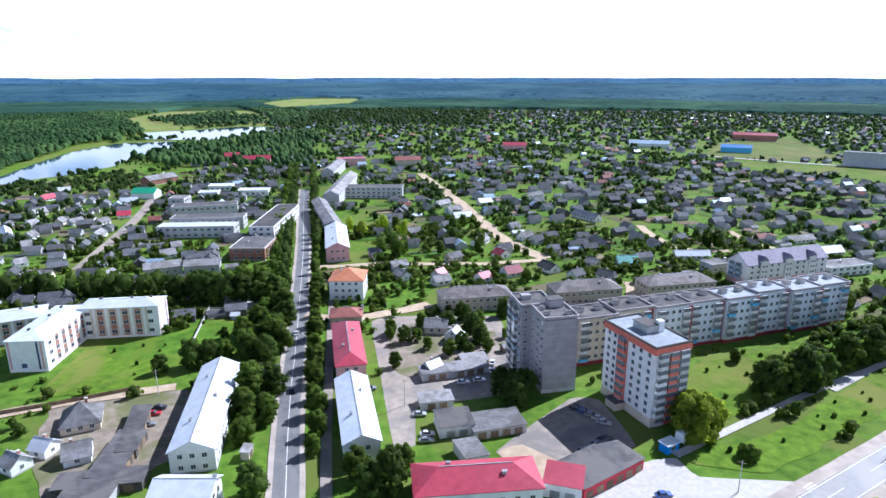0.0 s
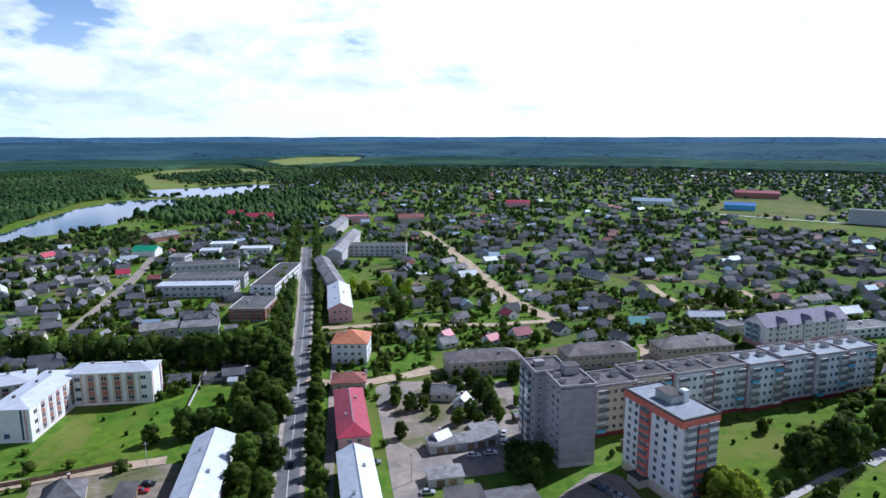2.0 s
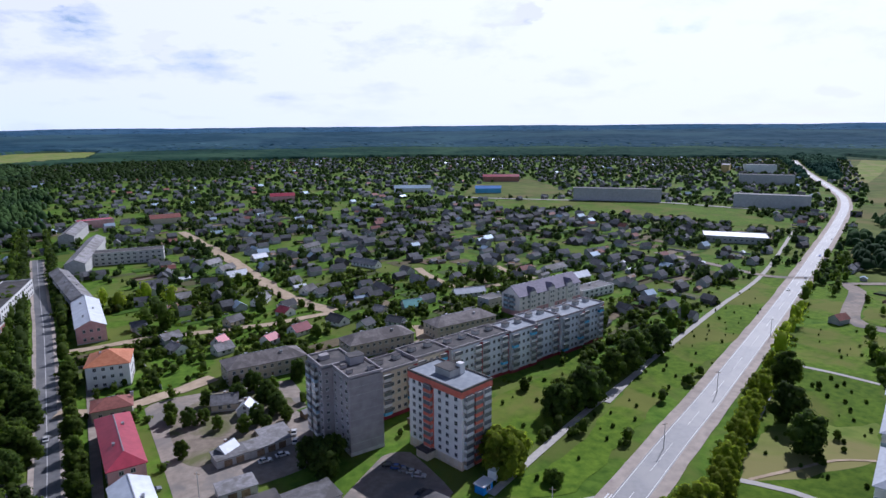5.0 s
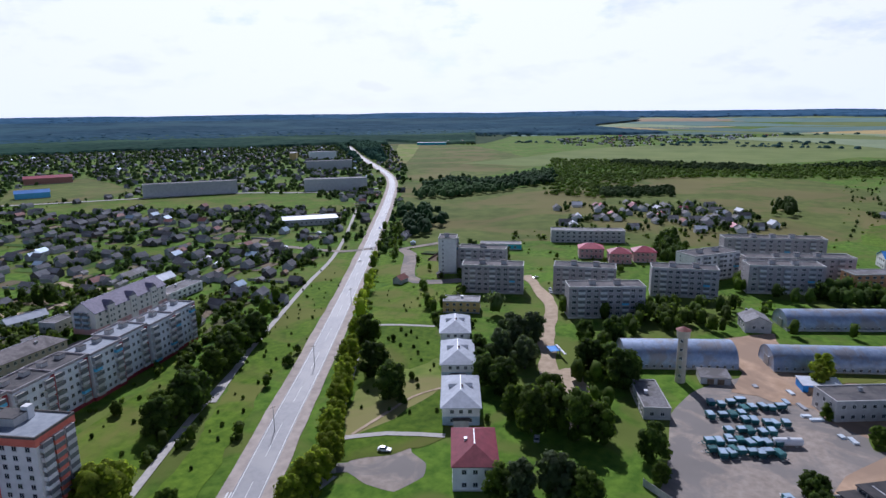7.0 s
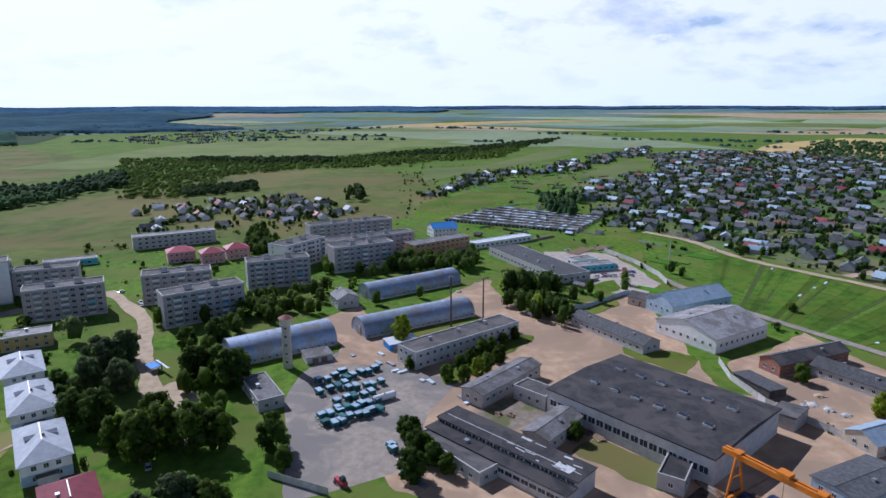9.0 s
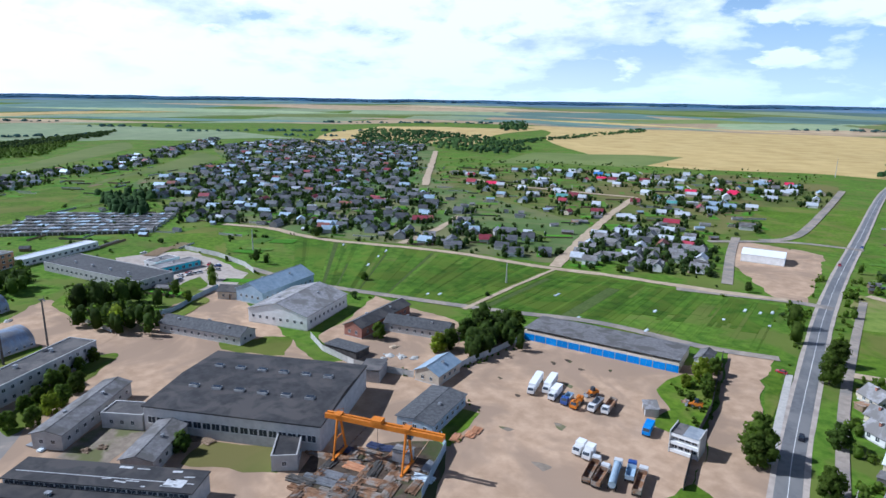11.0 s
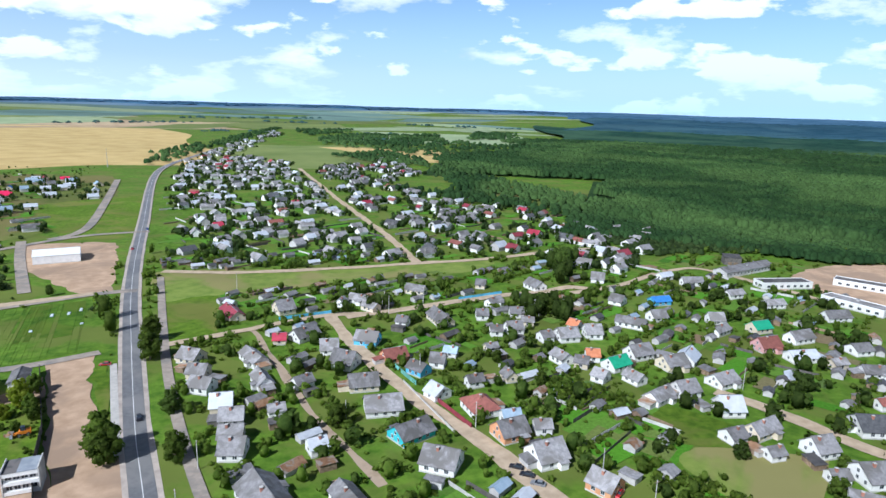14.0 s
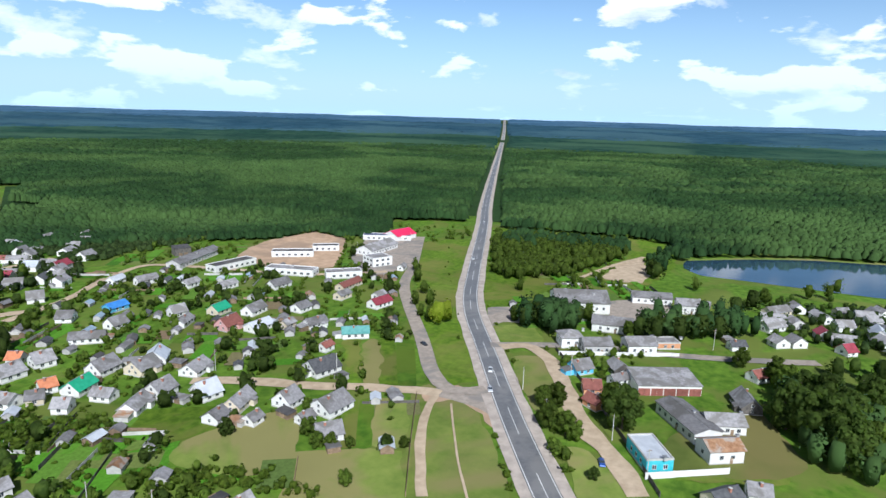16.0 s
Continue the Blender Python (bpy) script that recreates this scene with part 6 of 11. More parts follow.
    part("roof", Shape().box(-L / 2 + 0.15, -W / 2, h, 0.6, W / 2, h + 0.18).mesh("roof", "tower_roof"), ob)
    part("roof_felt", Shape().box(0.6, -W / 2, h, L / 2 - 0.15, W / 2, h + 0.14).mesh("roof_felt", "bitumen"), ob, label="dark felt half of the roof")
    for z in (0.6, h * 0.5, h - 0.75):
        part("balcony_band", Shape().box(-L / 2 + 0.16, W / 2 - 0.7, z - 0.35, L / 2 - 0.16, W / 2 - 0.02, z + 0.6).mesh("balcony_band", "white"), ob, label="white plastered band")
    pane = Shape().box(-0.75, 0, -0.55, 0.75, 0.07, 0.55).box(-0.68, 0.07, -0.48, -0.04, 0.1, 0.48, 1).box(0.04, 0.07, -0.48, 0.68, 0.1, 0.48, 1).mesh("window", "frame", "glass")
    for z in (1.95, 4.75):
        for k in range(4):
            part("window", pane, ob, pose((k - 1.5) * 1.8, W / 2 - 0.7, z))
    DISCS.append((x, y, math.hypot(L, W) / 2))


def storage_tent(x, y, rot, L, W, h):
    ob = thing("storage_hall", gable_walls(L, W, h, 2.2, "white"), x, y, rot, label="white sheet-metal storage hall on a sand lot", category="hall")
    part("roof", roof_mesh(L, W, h, 2.2, "white_sheet", "gable", 0.2, 0.15), ob)
    part("gate", Shape().box(-2.4, -0.1, 0, 2.4, 0.05, 3.6).mesh("gate", "steel"), ob, face_pose(1, 0, 0, L, W))
    part("sign_strip", Shape().box(-8, -0.06, -0.3, 8, 0.02, 0.3).mesh("sign_strip", "blue_grey"), ob, face_pose(0, 0, 3.4, L, W))
    DISCS.append((x, y, L / 2))


MAT["mansard"] = surf("mansard", (0.20, 0.18, 0.24), (0.28, 0.25, 0.32), 0.8, 0.7, 0.0)
MAT["pale_roof"] = surf("pale_roof", (0.42, 0.45, 0.50), (0.53, 0.56, 0.61), 0.6, 0.6, 0.0, rnd=0.06)
MAT["white_sheet"] = surf("white_sheet", (0.78, 0.79, 0.80), (0.84, 0.85, 0.86), 0.3, 0.5, 0.0)
ROOF_WORDS.update({"mansard": "violet-grey", "pale_roof": "pale grey", "white_sheet": "white"})

# school, long two-storey houses and towers along the north street
school_wing(-138, 205.7, 4.1, 12.7, 34, 11.5, 'rose_white')
school_wing(-120.1, 223.6, 6.7, 29.0, 11.1, 12.5)
school_wing(-160.9, 219.4, 26.8, 21.1, 14.5, 9)
gable_block(-63, 156.4, 10.5, 11.3, 49.6, 6.5, 'white_metal', 2)
gable_block(-54.3, 117.7, -0.1, 13.8, 7.9, 6.5, 'white_metal', 2)
gable_block(-19.4, 153.6, 12.6, 9.6, 37, 6.5, 'white_metal', 2)
gable_block(-28.3, 199.1, 11.5, 9.8, 37.4, 6.5, 'red_metal', 2, 'pink', 'hip')
gable_block(-34, 233.1, 5.4, 12.7, 9.7, 4.5, 'brown_tile', 1, 'beige', 'hip')
gable_block(-37.9, 267.4, -0.1, 15.3, 16.1, 9.5, 'orange_tile', 3, 'white', 'hip')
gable_block(-56.3, 345.6, 10.6, 12.5, 51.7, 8, 'white_metal', 2, 'pink')
gable_block(-74.7, 411.6, 17.4, 10.2, 82.7, 9, 'slate', 3, 'grey')
gable_block(-80.9, 524.9, -0.1, 12.3, 106.7, 9, 'slate', 3, 'grey')
gable_block(-106.1, 633.6, -0.2, 12.1, 74.6, 9, 'slate', 3, 'grey')
flat_block(-55.7, 511.5, -0.2, 56.2, 14, 9, 3, 'grey', 'bitumen')
flat_block(-98.6, 704.4, 17.5, 32.6, 14, 8, 2, 'pink', 'red_metal')
tower_grey(41.7, 180.3, 12, 11.5, 12, 25.5)
tower_red(66.8, 165.9, -67.2, 22.7, 12.6, 25)
gable_block(19.7, 252.1, 10.3, 31.5, 12.5, 6.5, 'old_slate', 2, 'beige', 'hip')
gable_block(69.9, 260.8, 11, 31.3, 12.5, 6.5, 'old_slate', 2, 'beige', 'hip')
gable_block(114.5, 269.7, 12, 34.5, 12.5, 6.5, 'old_slate', 2, 'beige', 'hip')
mansard_block(173.4, 291.8, 18.2, 50.1, 13, 10.6)
flat_block(212.3, 300.8, 14.7, 26.7, 11, 5, 2, 'white', 'slate')
flat_block(147.5, 303.3, 18.9, 12.2, 9, 5, 1, 'grey', 'slate')
flat_block(-150, 380.1, 3.5, 47.5, 14, 7, 2, 'grey', 'white_metal')
flat_block(-150.4, 400.5, 6.1, 46.8, 14, 8, 2, 'grey', 'bitumen')
flat_block(-167.2, 439.9, 15.5, 44.7, 14, 8, 2, 'grey', 'bitumen')
flat_block(-105.5, 399.4, -0.1, 15.2, 69.4, 9, 3, 'white', 'bitumen')
flat_block(-101.9, 335.1, -0.1, 19.5, 24.8, 7, 2, 'brick', 'bitumen')
flat_block(-155.1, 519.4, 6, 25.1, 14, 5, 1, 'white', 'white_metal')
flat_block(-189.6, 509, 9.3, 15.6, 14, 5, 1, 'white', 'white_metal')
flat_block(-190.6, 541.7, 8.2, 20, 14, 5, 1, 'white', 'white_metal')
flat_block(-197.5, 467.9, -0.1, 12.1, 14, 8, 2, 'grey', 'slate')
gable_block(-209, 718, 9.4, 30.1, 14, 6, 'red_metal', 2, 'pink')
gable_block(-246.1, 743.9, 18, 17.2, 14, 6, 'red_metal', 2, 'pink')
gable_block(-241.8, 507.9, -0.2, 18.7, 14, 5, 'green_metal', 1, 'white')
gable_block(-262.7, 580.7, 60.4, 30.7, 14, 5, 'slate', 1, 'brick')
gable_block(-34.2, 707.6, 9.5, 28.9, 14, 6, 'brown_tile', 2, 'beige')
gable_block(-137.4, 297.8, 25.8, 17.6, 9, 5, 'slate', 1, 'grey')
gable_block(-118.6, 302, 13.1, 17.2, 9, 5, 'slate', 1, 'grey')
house(-194.8, 286.9, 14.3, 14.9, 9, 'g', 'w')
house(-100.1, 155.6, 24.1, 11.8, 14, 'g', 'w')
house(-91.6, 138.3, 25.4, 7.4, 10, 'g', 'w')
house(-101.8, 140.6, -14.3, 6, 7, 'W', 'w')
house(-105, 133.4, -25.5, 6, 7, 'g', 'w')
house(-220.6, 312.5, 53.5, 6.7, 8, 'g', 'w')
house(-239.1, 347.1, 43.7, 6, 8, 'g', 'w')
house(-250.7, 369.3, 85.4, 7.4, 8, 'g', 'w')
house(-245.5, 409.6, 62.5, 10, 8, 'g', 'w')
house(-210.6, 373, -80, 15.2, 8, 'g', 'w')
house(-161.4, 289.7, 85.5, 9.5, 8, 'g', 'w')
house(-194.2, 348.3, 76.9, 6.8, 7, 'W', 'w')
house(-185.2, 301.9, 59.9, 6, 8, 'g', 'w')
house(-271.8, 377.1, -53, 26, 8, 'W', 'w')
house(-316.6, 494.5, 73.2, 13.2, 9, 'r', 'w')
house(-324.1, 530.8, 32.7, 10.6, 9, 'W', 'w')
house(-242.1, 478.4, 19.5, 14.1, 9, 'W', 'w')
house(-222.9, 431, 23.3, 9.8, 8, 'r', 'w')
house(-207.9, 399.1, 39.4, 8, 9, 'n', 't')
house(-288.4, 438.1, 68.3, 10.8, 9, 'g', 'w')
house(-256.2, 409.7, -81.1, 9, 8, 'g', 'w')
house(-227.2, 409.6, 71, 9.4, 8, 'g', 'w')
house(-270, 401, 75.8, 8.8, 8, 'g', 'w')
house(-148.7, 329.4, 40.5, 9.1, 8, 'g', 'w')
house(-151.2, 346.9, 38, 6.4, 7, 'g', 'w')
house(-14.4, 290.3, -58.3, 8.9, 8, 'g', 'w')
house(4.7, 282.4, 28.6, 9.4, 8, 'g', 'w')
house(4, 291.7, 48.5, 6.4, 8, 'r', 'w')
house(25.7, 286.9, 38.3, 7.5, 8, 'r', 'w')
house(38.5, 329, -54.9, 7.3, 11, 'm', 'w')
house(40.7, 296.5, 28.2, 10.4, 10, 'm', 'w')
house(61.2, 304, -61.4, 11.8, 9, 'd', 'w')
house(28.5, 358.1, 61.2, 15.8, 8, 'g', 'w')
house(11.6, 323.2, 36.1, 9.7, 8, 'g', 'w')
house(-12.7, 381.6, 19.2, 9.4, 9, 'g', 'w')
house(-17.6, 306.8, 31.5, 10, 8, 'g', 'w')
house(19.4, 425.6, 21.9, 15.3, 9, 'W', 'w')
house(38.8, 477.6, 22.4, 12.4, 9, 'W', 'w')
house(52.6, 394.3, 25, 7.8, 9, 'g', 'w')
house(62.9, 360, 29.3, 8.6, 8, 'd', 'w')
house(57.1, 368.6, 42.6, 10.8, 8, 'g', 'w')
house(85.9, 311.9, -48.7, 7.2, 8, 'g', 'w')
house(104.8, 314.5, -0.1, 12.1, 10, 't', 'w')
house(72.7, 291.5, 35.7, 8.2, 8, 'd', 'w')
house(87.9, 290.1, -49.4, 10, 8, 'd', 'w')
house(8.2, 400.3, 48.2, 11.4, 8, 'd', 'w')
house(13.8, 447.6, 44.5, 14.9, 8, 'g', 'w')
house(5.4, 469.6, 46.2, 15.8, 8, 'g', 'w')
house(81.9, 506.4, 39.5, 20.7, 8, 'g', 'w')
house(117.9, 559.9, 28.8, 13.2, 8, 'g', 'w')
house(108, 425.9, -57.5, 26, 9, 'g', 'w')
house(223.1, 361, 18.4, 22.2, 9, 'g', 'w')
house(225.4, 333.4, 13.6, 15.4, 9, 'W', 'w')
house(256.9, 357.6, 81.4, 14, 9, 'd', 'w')
house(196.4, 347.4, -75.7, 6.8, 8, 'g', 'w')
house(144, 325.8, -0.1, 21.9, 7, 'W', 'w')
house(3.2, 224.4, -6.9, 10.2, 9, 'g', 'w')
house(10.1, 215.7, 68, 6, 7, 'W', 'w')
house(2.1, 187.9, 39.2, 6, 7, 'W', 'w')

# sheds and garages in the yards
shed(3, 185.4, 16.3, 10.2, 6, 3, 'slate', 'grey')
shed(14.1, 188.7, 20.2, 13.5, 6, 3, 'slate', 'grey')
shed(3.4, 166.5, 11.6, 10.2, 6, 3, 'slate', 'grey')
shed(8.8, 152.7, 11.7, 10.1, 9, 4, 'bitumen', 'white')
shed(20.8, 152.9, 15.2, 15.6, 9, 3.2, 'slate', 'grey')
shed(13.1, 138.6, 22, 6.6, 8.9, 3.2, 'slate', 'grey')
shed(16.5, 194.4, 13.9, 9.2, 6, 3, 'slate', 'beige')
shed(-81.6, 149.2, 15.6, 4.8, 24.8, 3, 'bitumen', 'dark')
shed(-80.1, 136.8, 5.2, 7.4, 21.4, 3, 'bitumen', 'dark')
shed(-79, 126, 9.6, 20.6, 6, 3, 'bitumen', 'dark')
shed(-79.3, 121.2, 1.9, 11.7, 6, 3, 'bitumen', 'grey')
shed(-46.9, 139.2, -0.1, 2.2, 3.9, 2.6, 'slate', 'beige')

# shop with the red roof
gable_block(13.6, 123, 6.1, 30.1, 12.2, 5.5, 'red_metal', 1, 'white', 'hip')
shed(35.5, 125.2, -16.5, 9.1, 8.4, 4.5, 'red_metal', 'white')
shed(45.4, 131.3, 34.4, 21.8, 11, 4, 'bitumen', 'red')

# houses and blocks east of the avenue
villa(172, 97.1, 30, 24.1, 12.1, 6.5)
villa(202.2, 115.4, 30, 24.6, 12.4, 6.5)
villa(230.4, 132.7, 30, 22.6, 12.5, 6.5)
gable_block(141, 75.3, 30, 20.4, 12.1, 7.5, 'maroon', 2, 'white', 'hip')
flat_block(266.2, 149.3, -65.7, 18.4, 10, 6, 2, 'yellow', 'slate')
apartment(305.9, 151.3, -67.5, 34.1, 12, 15.5, 5, 9)
apartment(341.5, 176.1, -71.3, 29.9, 12, 15.5, 5, 7)
apartment(332.1, 195.9, -63.9, 11.2, 14, 22, 8, 2, 'white')
apartment(326.3, 105.1, -73.2, 33.3, 12, 15.5, 5, 8)
apartment(294.2, 84.4, -59.9, 36.9, 12, 15.5, 5, 10)
apartment(348.3, 57.1, -72.9, 34.2, 12, 15.5, 5, 9)
apartment(393.1, 51.6, -127.8, 15.7, 34, 15.5, 5, 3, 'white')
apartment(457.7, 21.5, -68.2, 62.9, 12, 15.5, 5, 12)
apartment(416.6, 5.8, -63.5, 62, 12, 13, 4, 12)
apartment(380.7, 11.2, -66.3, 39.1, 12, 15.5, 5, 9)
flat_block(417.7, -40.1, -57.6, 47.5, 12, 9, 3, 'orange', 'slate')
gable_block(472.5, -49, -74.3, 19.7, 14, 7, 'blue_metal', 2, 'white')
flat_block(461.8, 147.9, -65.7, 55.1, 12, 9, 3, 'grey', 'slate')
gable_block(412.1, 129.1, -67.3, 16.5, 12, 7, 'red_metal', 2, 'pink', 'hip')
gable_block(406.7, 108, -65.6, 14, 12, 7, 'red_metal', 2, 'pink', 'hip')
gable_block(418.1, 94.8, -65.4, 14.4, 12, 7, 'red_metal', 2, 'pink', 'hip')
flat_block(407.6, 195.4, -65.7, 29.9, 10, 4, 1, 'teal', 'slate')
flat_block(421, 395, -42, 50, 25, 5.5, 1, 'grey', 'white_metal')
flat_block(503, 667, -37, 109, 14, 16, 5, 'grey', 'slate')
flat_block(625, 538, -46, 80, 16, 15, 5, 'grey', 'slate')
flat_block(852, 746, -44, 79, 16, 15, 5, 'grey', 'slate')
flat_block(1038, 927, -38, 58, 16, 15, 5, 'white', 'slate')
flat_block(990, 965, 40, 48, 14, 15, 5, 'yellow', 'slate')
gable_block(393.8, 822.5, -24, 37, 14, 7, 'blue_metal', 2, 'sky_blue')
gable_block(491.7, 975.7, -24, 62, 14, 9, 'red_metal', 3, 'brick')
gable_block(103.5, 843.8, -6, 31, 14, 8, 'red_metal', 2, 'pink')
gable_block(298.2, 884.1, -18, 54, 16, 6, 'blue_grey', 1, 'white')
flat_block(1585.6, 988.7, -58, 86, 20, 7, 1, 'teal', 'white_metal')
flat_block(1708, 965, -60, 80, 20, 7, 1, 'white', 'red_metal')

# depot and works
hangar(250.2, 41.9, -62.5, 43.6, 17, 0.2)
hangar(276.8, -15.8, -64.4, 57.5, 15, 0.2)
hangar(331, -16.9, -61.5, 57.4, 15, 0.2)
flat_block(206.7, 42, -64.1, 8.7, 22.1, 4, 1, 'grey', 'slate')
shed(238.5, 25.9, -69.3, 10.5, 8, 3, 'slate', 'grey')
shed(248.7, -8.2, -68.5, 13.3, 7, 3.2, 'white_metal', 'blue')
flat_block(243.4, -33, -57.1, 56.1, 12, 7, 2, 'grey', 'bitumen')
gable_block(307.6, 18.1, -69.7, 11.1, 12.3, 5, 'slate', 1, 'grey')
gable_block(204.4, -42.9, -138.6, 9.2, 34.5, 5, 'slate', 1, 'grey', 'gable', 1.2)
works_hall(174.3, -87.5, -144.7, 56.2, 42.4, 9)
works_front(157.3, -34.2, -139.8, 49.6, 14.2, 6, -1)
flat_block(160.9, -22.3, -145.8, 27.2, 12, 4, 1, 'grey', 'bitumen')
flat_block(193.3, -52.3, -139.5, 13.2, 7.9, 5, 1, 'grey', 'bitumen')
gable_block(170.5, -52.4, 42.6, 9.1, 21.7, 4.5, 'slate', 1, 'grey', 'gable', 1.2)
flat_block(143.8, -78.7, -128.4, 7, 13.7, 4.5, 1, 'grey', 'felt')
gable_block(249.5, -101.3, 25.3, 42, 10, 4, 'slate_dark', 1, 'grey')
gable_block(246.3, -144.3, 25.7, 30.5, 35.3, 6.5, 'slate', 1, 'white')
gable_block(282.3, -152.5, 19.3, 17.2, 38.8, 6.5, 'blue_grey', 1, 'blue_grey')
gable_block(211, -163.5, 16.2, 9.2, 37.1, 5, 'bitumen', 1, 'brick')
gable_block(191.9, -171.1, 24.8, 29.3, 10, 4, 'slate_dark', 1, 'grey')
shed(194, -134.1, 14.9, 16.2, 8, 3.5, 'slate_dark', 'dark')
gable_block(154.4, -146.9, 14.9, 10.1, 15.1, 4, 'blue_grey', 1, 'beige')
gable_block(133.4, -124.8, 18.8, 12.6, 23, 4.2, 'slate_dark', 1, 'blue_grey', 'gable', 0.7)
shed(169.7, -128.7, 34.4, 7.9, 10, 5, 'bitumen', 'grey')
garage_row(128.4, -217.6, 15.5, 63.2, 20.8, 4.5)
yard_office(68.3, -166.2, 8.7, 8.2, 7.0, 6.4)
flat_block(48.5, -130.1, 10, 17.3, 9, 4, 1, 'grey', 'bitumen')
shed(87.2, -179.8, 36.9, 4.2, 6.4, 3, 'slate', 'grey')
gable_block(91.7, -230, 10.6, 5.2, 10.8, 4.5, 'slate', 1, 'white')
flat_block(371.8, -97.6, 19.3, 79.8, 22, 5, 1, 'grey', 'slate_dark')
flat_block(437.7, -87.6, -63.4, 52.4, 10, 4, 1, 'white', 'white_metal')
flat_block(373.9, -128.2, -71.1, 16.7, 10, 4, 1, 'white', 'slate')
flat_block(360.3, -130.6, -78.7, 26.4, 10, 4, 1, 'teal', 'slate')
gable_block(291.9, -132, -138.7, 9.7, 9, 4, 'bitumen', 1, 'beige')
storage_tent(139, -422.6, 15, 25, 20, 5)

# village houses along the south road
house(37.7, -244.2, -33.2, 9.6, 10, 'g', 'w')
house(33.2, -228.6, -16.4, 7.9, 9, 'g', 'w')
house(30.6, -216.6, -26.1, 9, 9, 'g', 'w')
house(22.7, -201.2, -0.7, 7.8, 10, 'W', 'w')
house(18.8, -191.4, -2.4, 8.2, 9, 'g', 'w')
house(18.1, -180.4, -4.7, 7.9, 10, 'g', 'w')
house(16.9, -171.7, -10.5, 8.2, 11, 'g', 'w')
house(7, -144.6, -68.5, 21.9, 13, 'g', 'w')
house(14.1, -238.6, -64, 16, 8, 'g', 'w')
house(10.4, -217.6, -72.8, 12.6, 7, 'g', 'w')
house(0.8, -227.6, -75.9, 16.8, 10, 'g', 'w')
house(-3.7, -213.4, 28.5, 7.7, 7, 'g', 'w')
house(-8.4, -193, -66.4, 7.6, 7, 'g', 'w')
house(5.2, -193.6, 9.4, 6, 5, 'g', 'w')
house(-6.6, -168.6, 15.1, 6, 8, 'W', 'w')
house(-16.9, -173.9, -72.4, 12.6, 11, 'g', 'w')
house(-13.3, -141.6, -68.9, 12.1, 8, 'g', 'w')
house(-20.4, -149.8, -77.5, 7.2, 6, 'g', 't')
house(26.4, -295.8, -68.7, 18.8, 9, 'm', 'w')
house(28.3, -309.9, -40.7, 6, 5, 'W', 'w')
house(2.8, -298.2, 22.8, 9, 13, 'g', 'w')
house(-17.3, -289.2, -68.4, 11.3, 8, 'r', 'w')
house(-25.3, -303.3, 59.5, 6.2, 6, 'g', 'w')
house(4.5, -257.8, -4.6, 6, 7, 'r', 'w')
house(-5.8, -261.2, 36.6, 12.9, 10, 'g', 'w')
house(-15.3, -244.2, -3.3, 8, 11, 'g', 'w')
house(-20.4, -229, -33.5, 10.5, 12, 'g', 'w')
house(-24.9, -208.5, 0.5, 11.8, 10, 'g', 'w')
house(-29.3, -189.9, -0.5, 13.9, 12, 'g', 'w')
house(-35.3, -171.7, 26.5, 13.9, 11, 'g', 't')
house(-40.8, -154.4, -32.1, 9.7, 16, 'g', 'w')
house(-69, -272, -80.5, 18, 10, 'g', 'w')
house(-32, -251.4, -25.5, 11.1, 11, 'g', 'b')
house(-39.9, -231, 15.6, 10.9, 9, 'n', 'o')
house(-47.1, -217.1, -53.5, 8.7, 8, 'g', 'b')
house(-56.1, -222.8, -25.3, 6.2, 9, 'g', 'w')
house(-49.6, -196.6, -63.2, 7.2, 10, 'W', 'w')
house(-64.9, -202.6, 9.3, 6.9, 6, 'g', 'w')
house(-61.3, -183.7, 9, 11.1, 14, 'n', 'w')
house(-68.7, -174.3, -0.4, 6, 9, 'l', 'w')
house(-65.5, -166.1, 13.3, 10.9, 11, 'g', 'o')
house(-62.2, -154.3, 5.9, 6, 7, 'g', 'w')
house(-71.3, -151, 11, 11, 12, 'g', 'w')
house(-79.3, -205, -83.6, 6.7, 6, 'g', 'w')
house(-109, -240.7, 9.8, 6.2, 8, 'g', 'w')
house(-119.1, -240.5, 0.9, 10.5, 11, 'g', 'w')
house(-132.3, -241.7, -9.6, 8.2, 11, 'g', 'w')
house(-106.3, -217.5, -75, 9.1, 8, 'g', 'w')
house(-112.6, -211.8, -36.4, 6, 8, 'g', 'w')
house(-119.7, -217.1, -16.2, 6, 8, 'o', 'w')
house(-125.3, -207.5, 17.9, 10.9, 9, 'c', 'w')
house(-113.7, -198.3, -56.8, 6, 8, 'g', 'w')
house(-135.5, -317.7, -74.4, 12.8, 10, 'g', 'w')
house(-108.8, -308.8, 0.4, 9.7, 12, 'e', 'w')
house(-86.6, -303.7, 29.7, 10.9, 10, 'm', 'w')
house(-105.4, -324.3, -28.3, 6.1, 8, 'g', 'w')
house(-178.9, -326, -29.4, 8.6, 10, 'g', 'w')
house(-168.9, -284.5, -52.1, 8.1, 10, 'g', 'w')
house(-107.9, -274.1, -11.6, 7.5, 9, 'g', 'w')
house(-90, -273.3, -9.4, 6.3, 8, 'g', 'w')
house(-98.8, -253.1, 1.6, 8.3, 9, 'g', 'w')
house(-89.7, -251.5, -6.3, 6, 7, 'g', 'w')
house(-128.6, -251.9, -60, 6, 7, 'o', 'w')
house(-63.4, -292.7, -35.8, 6, 7, 'W', 'w')
house(-63.6, -231.5, -29.2, 6, 6, 'l', 'w')
house(-81.4, -233.2, 9.8, 6, 5, 'g', 'w')
house(-66.7, -318.7, -38.6, 12.8, 7, 'g', 'w')
house(-102.2, -291.7, 31.6, 11.2, 6, 'g', 'w')
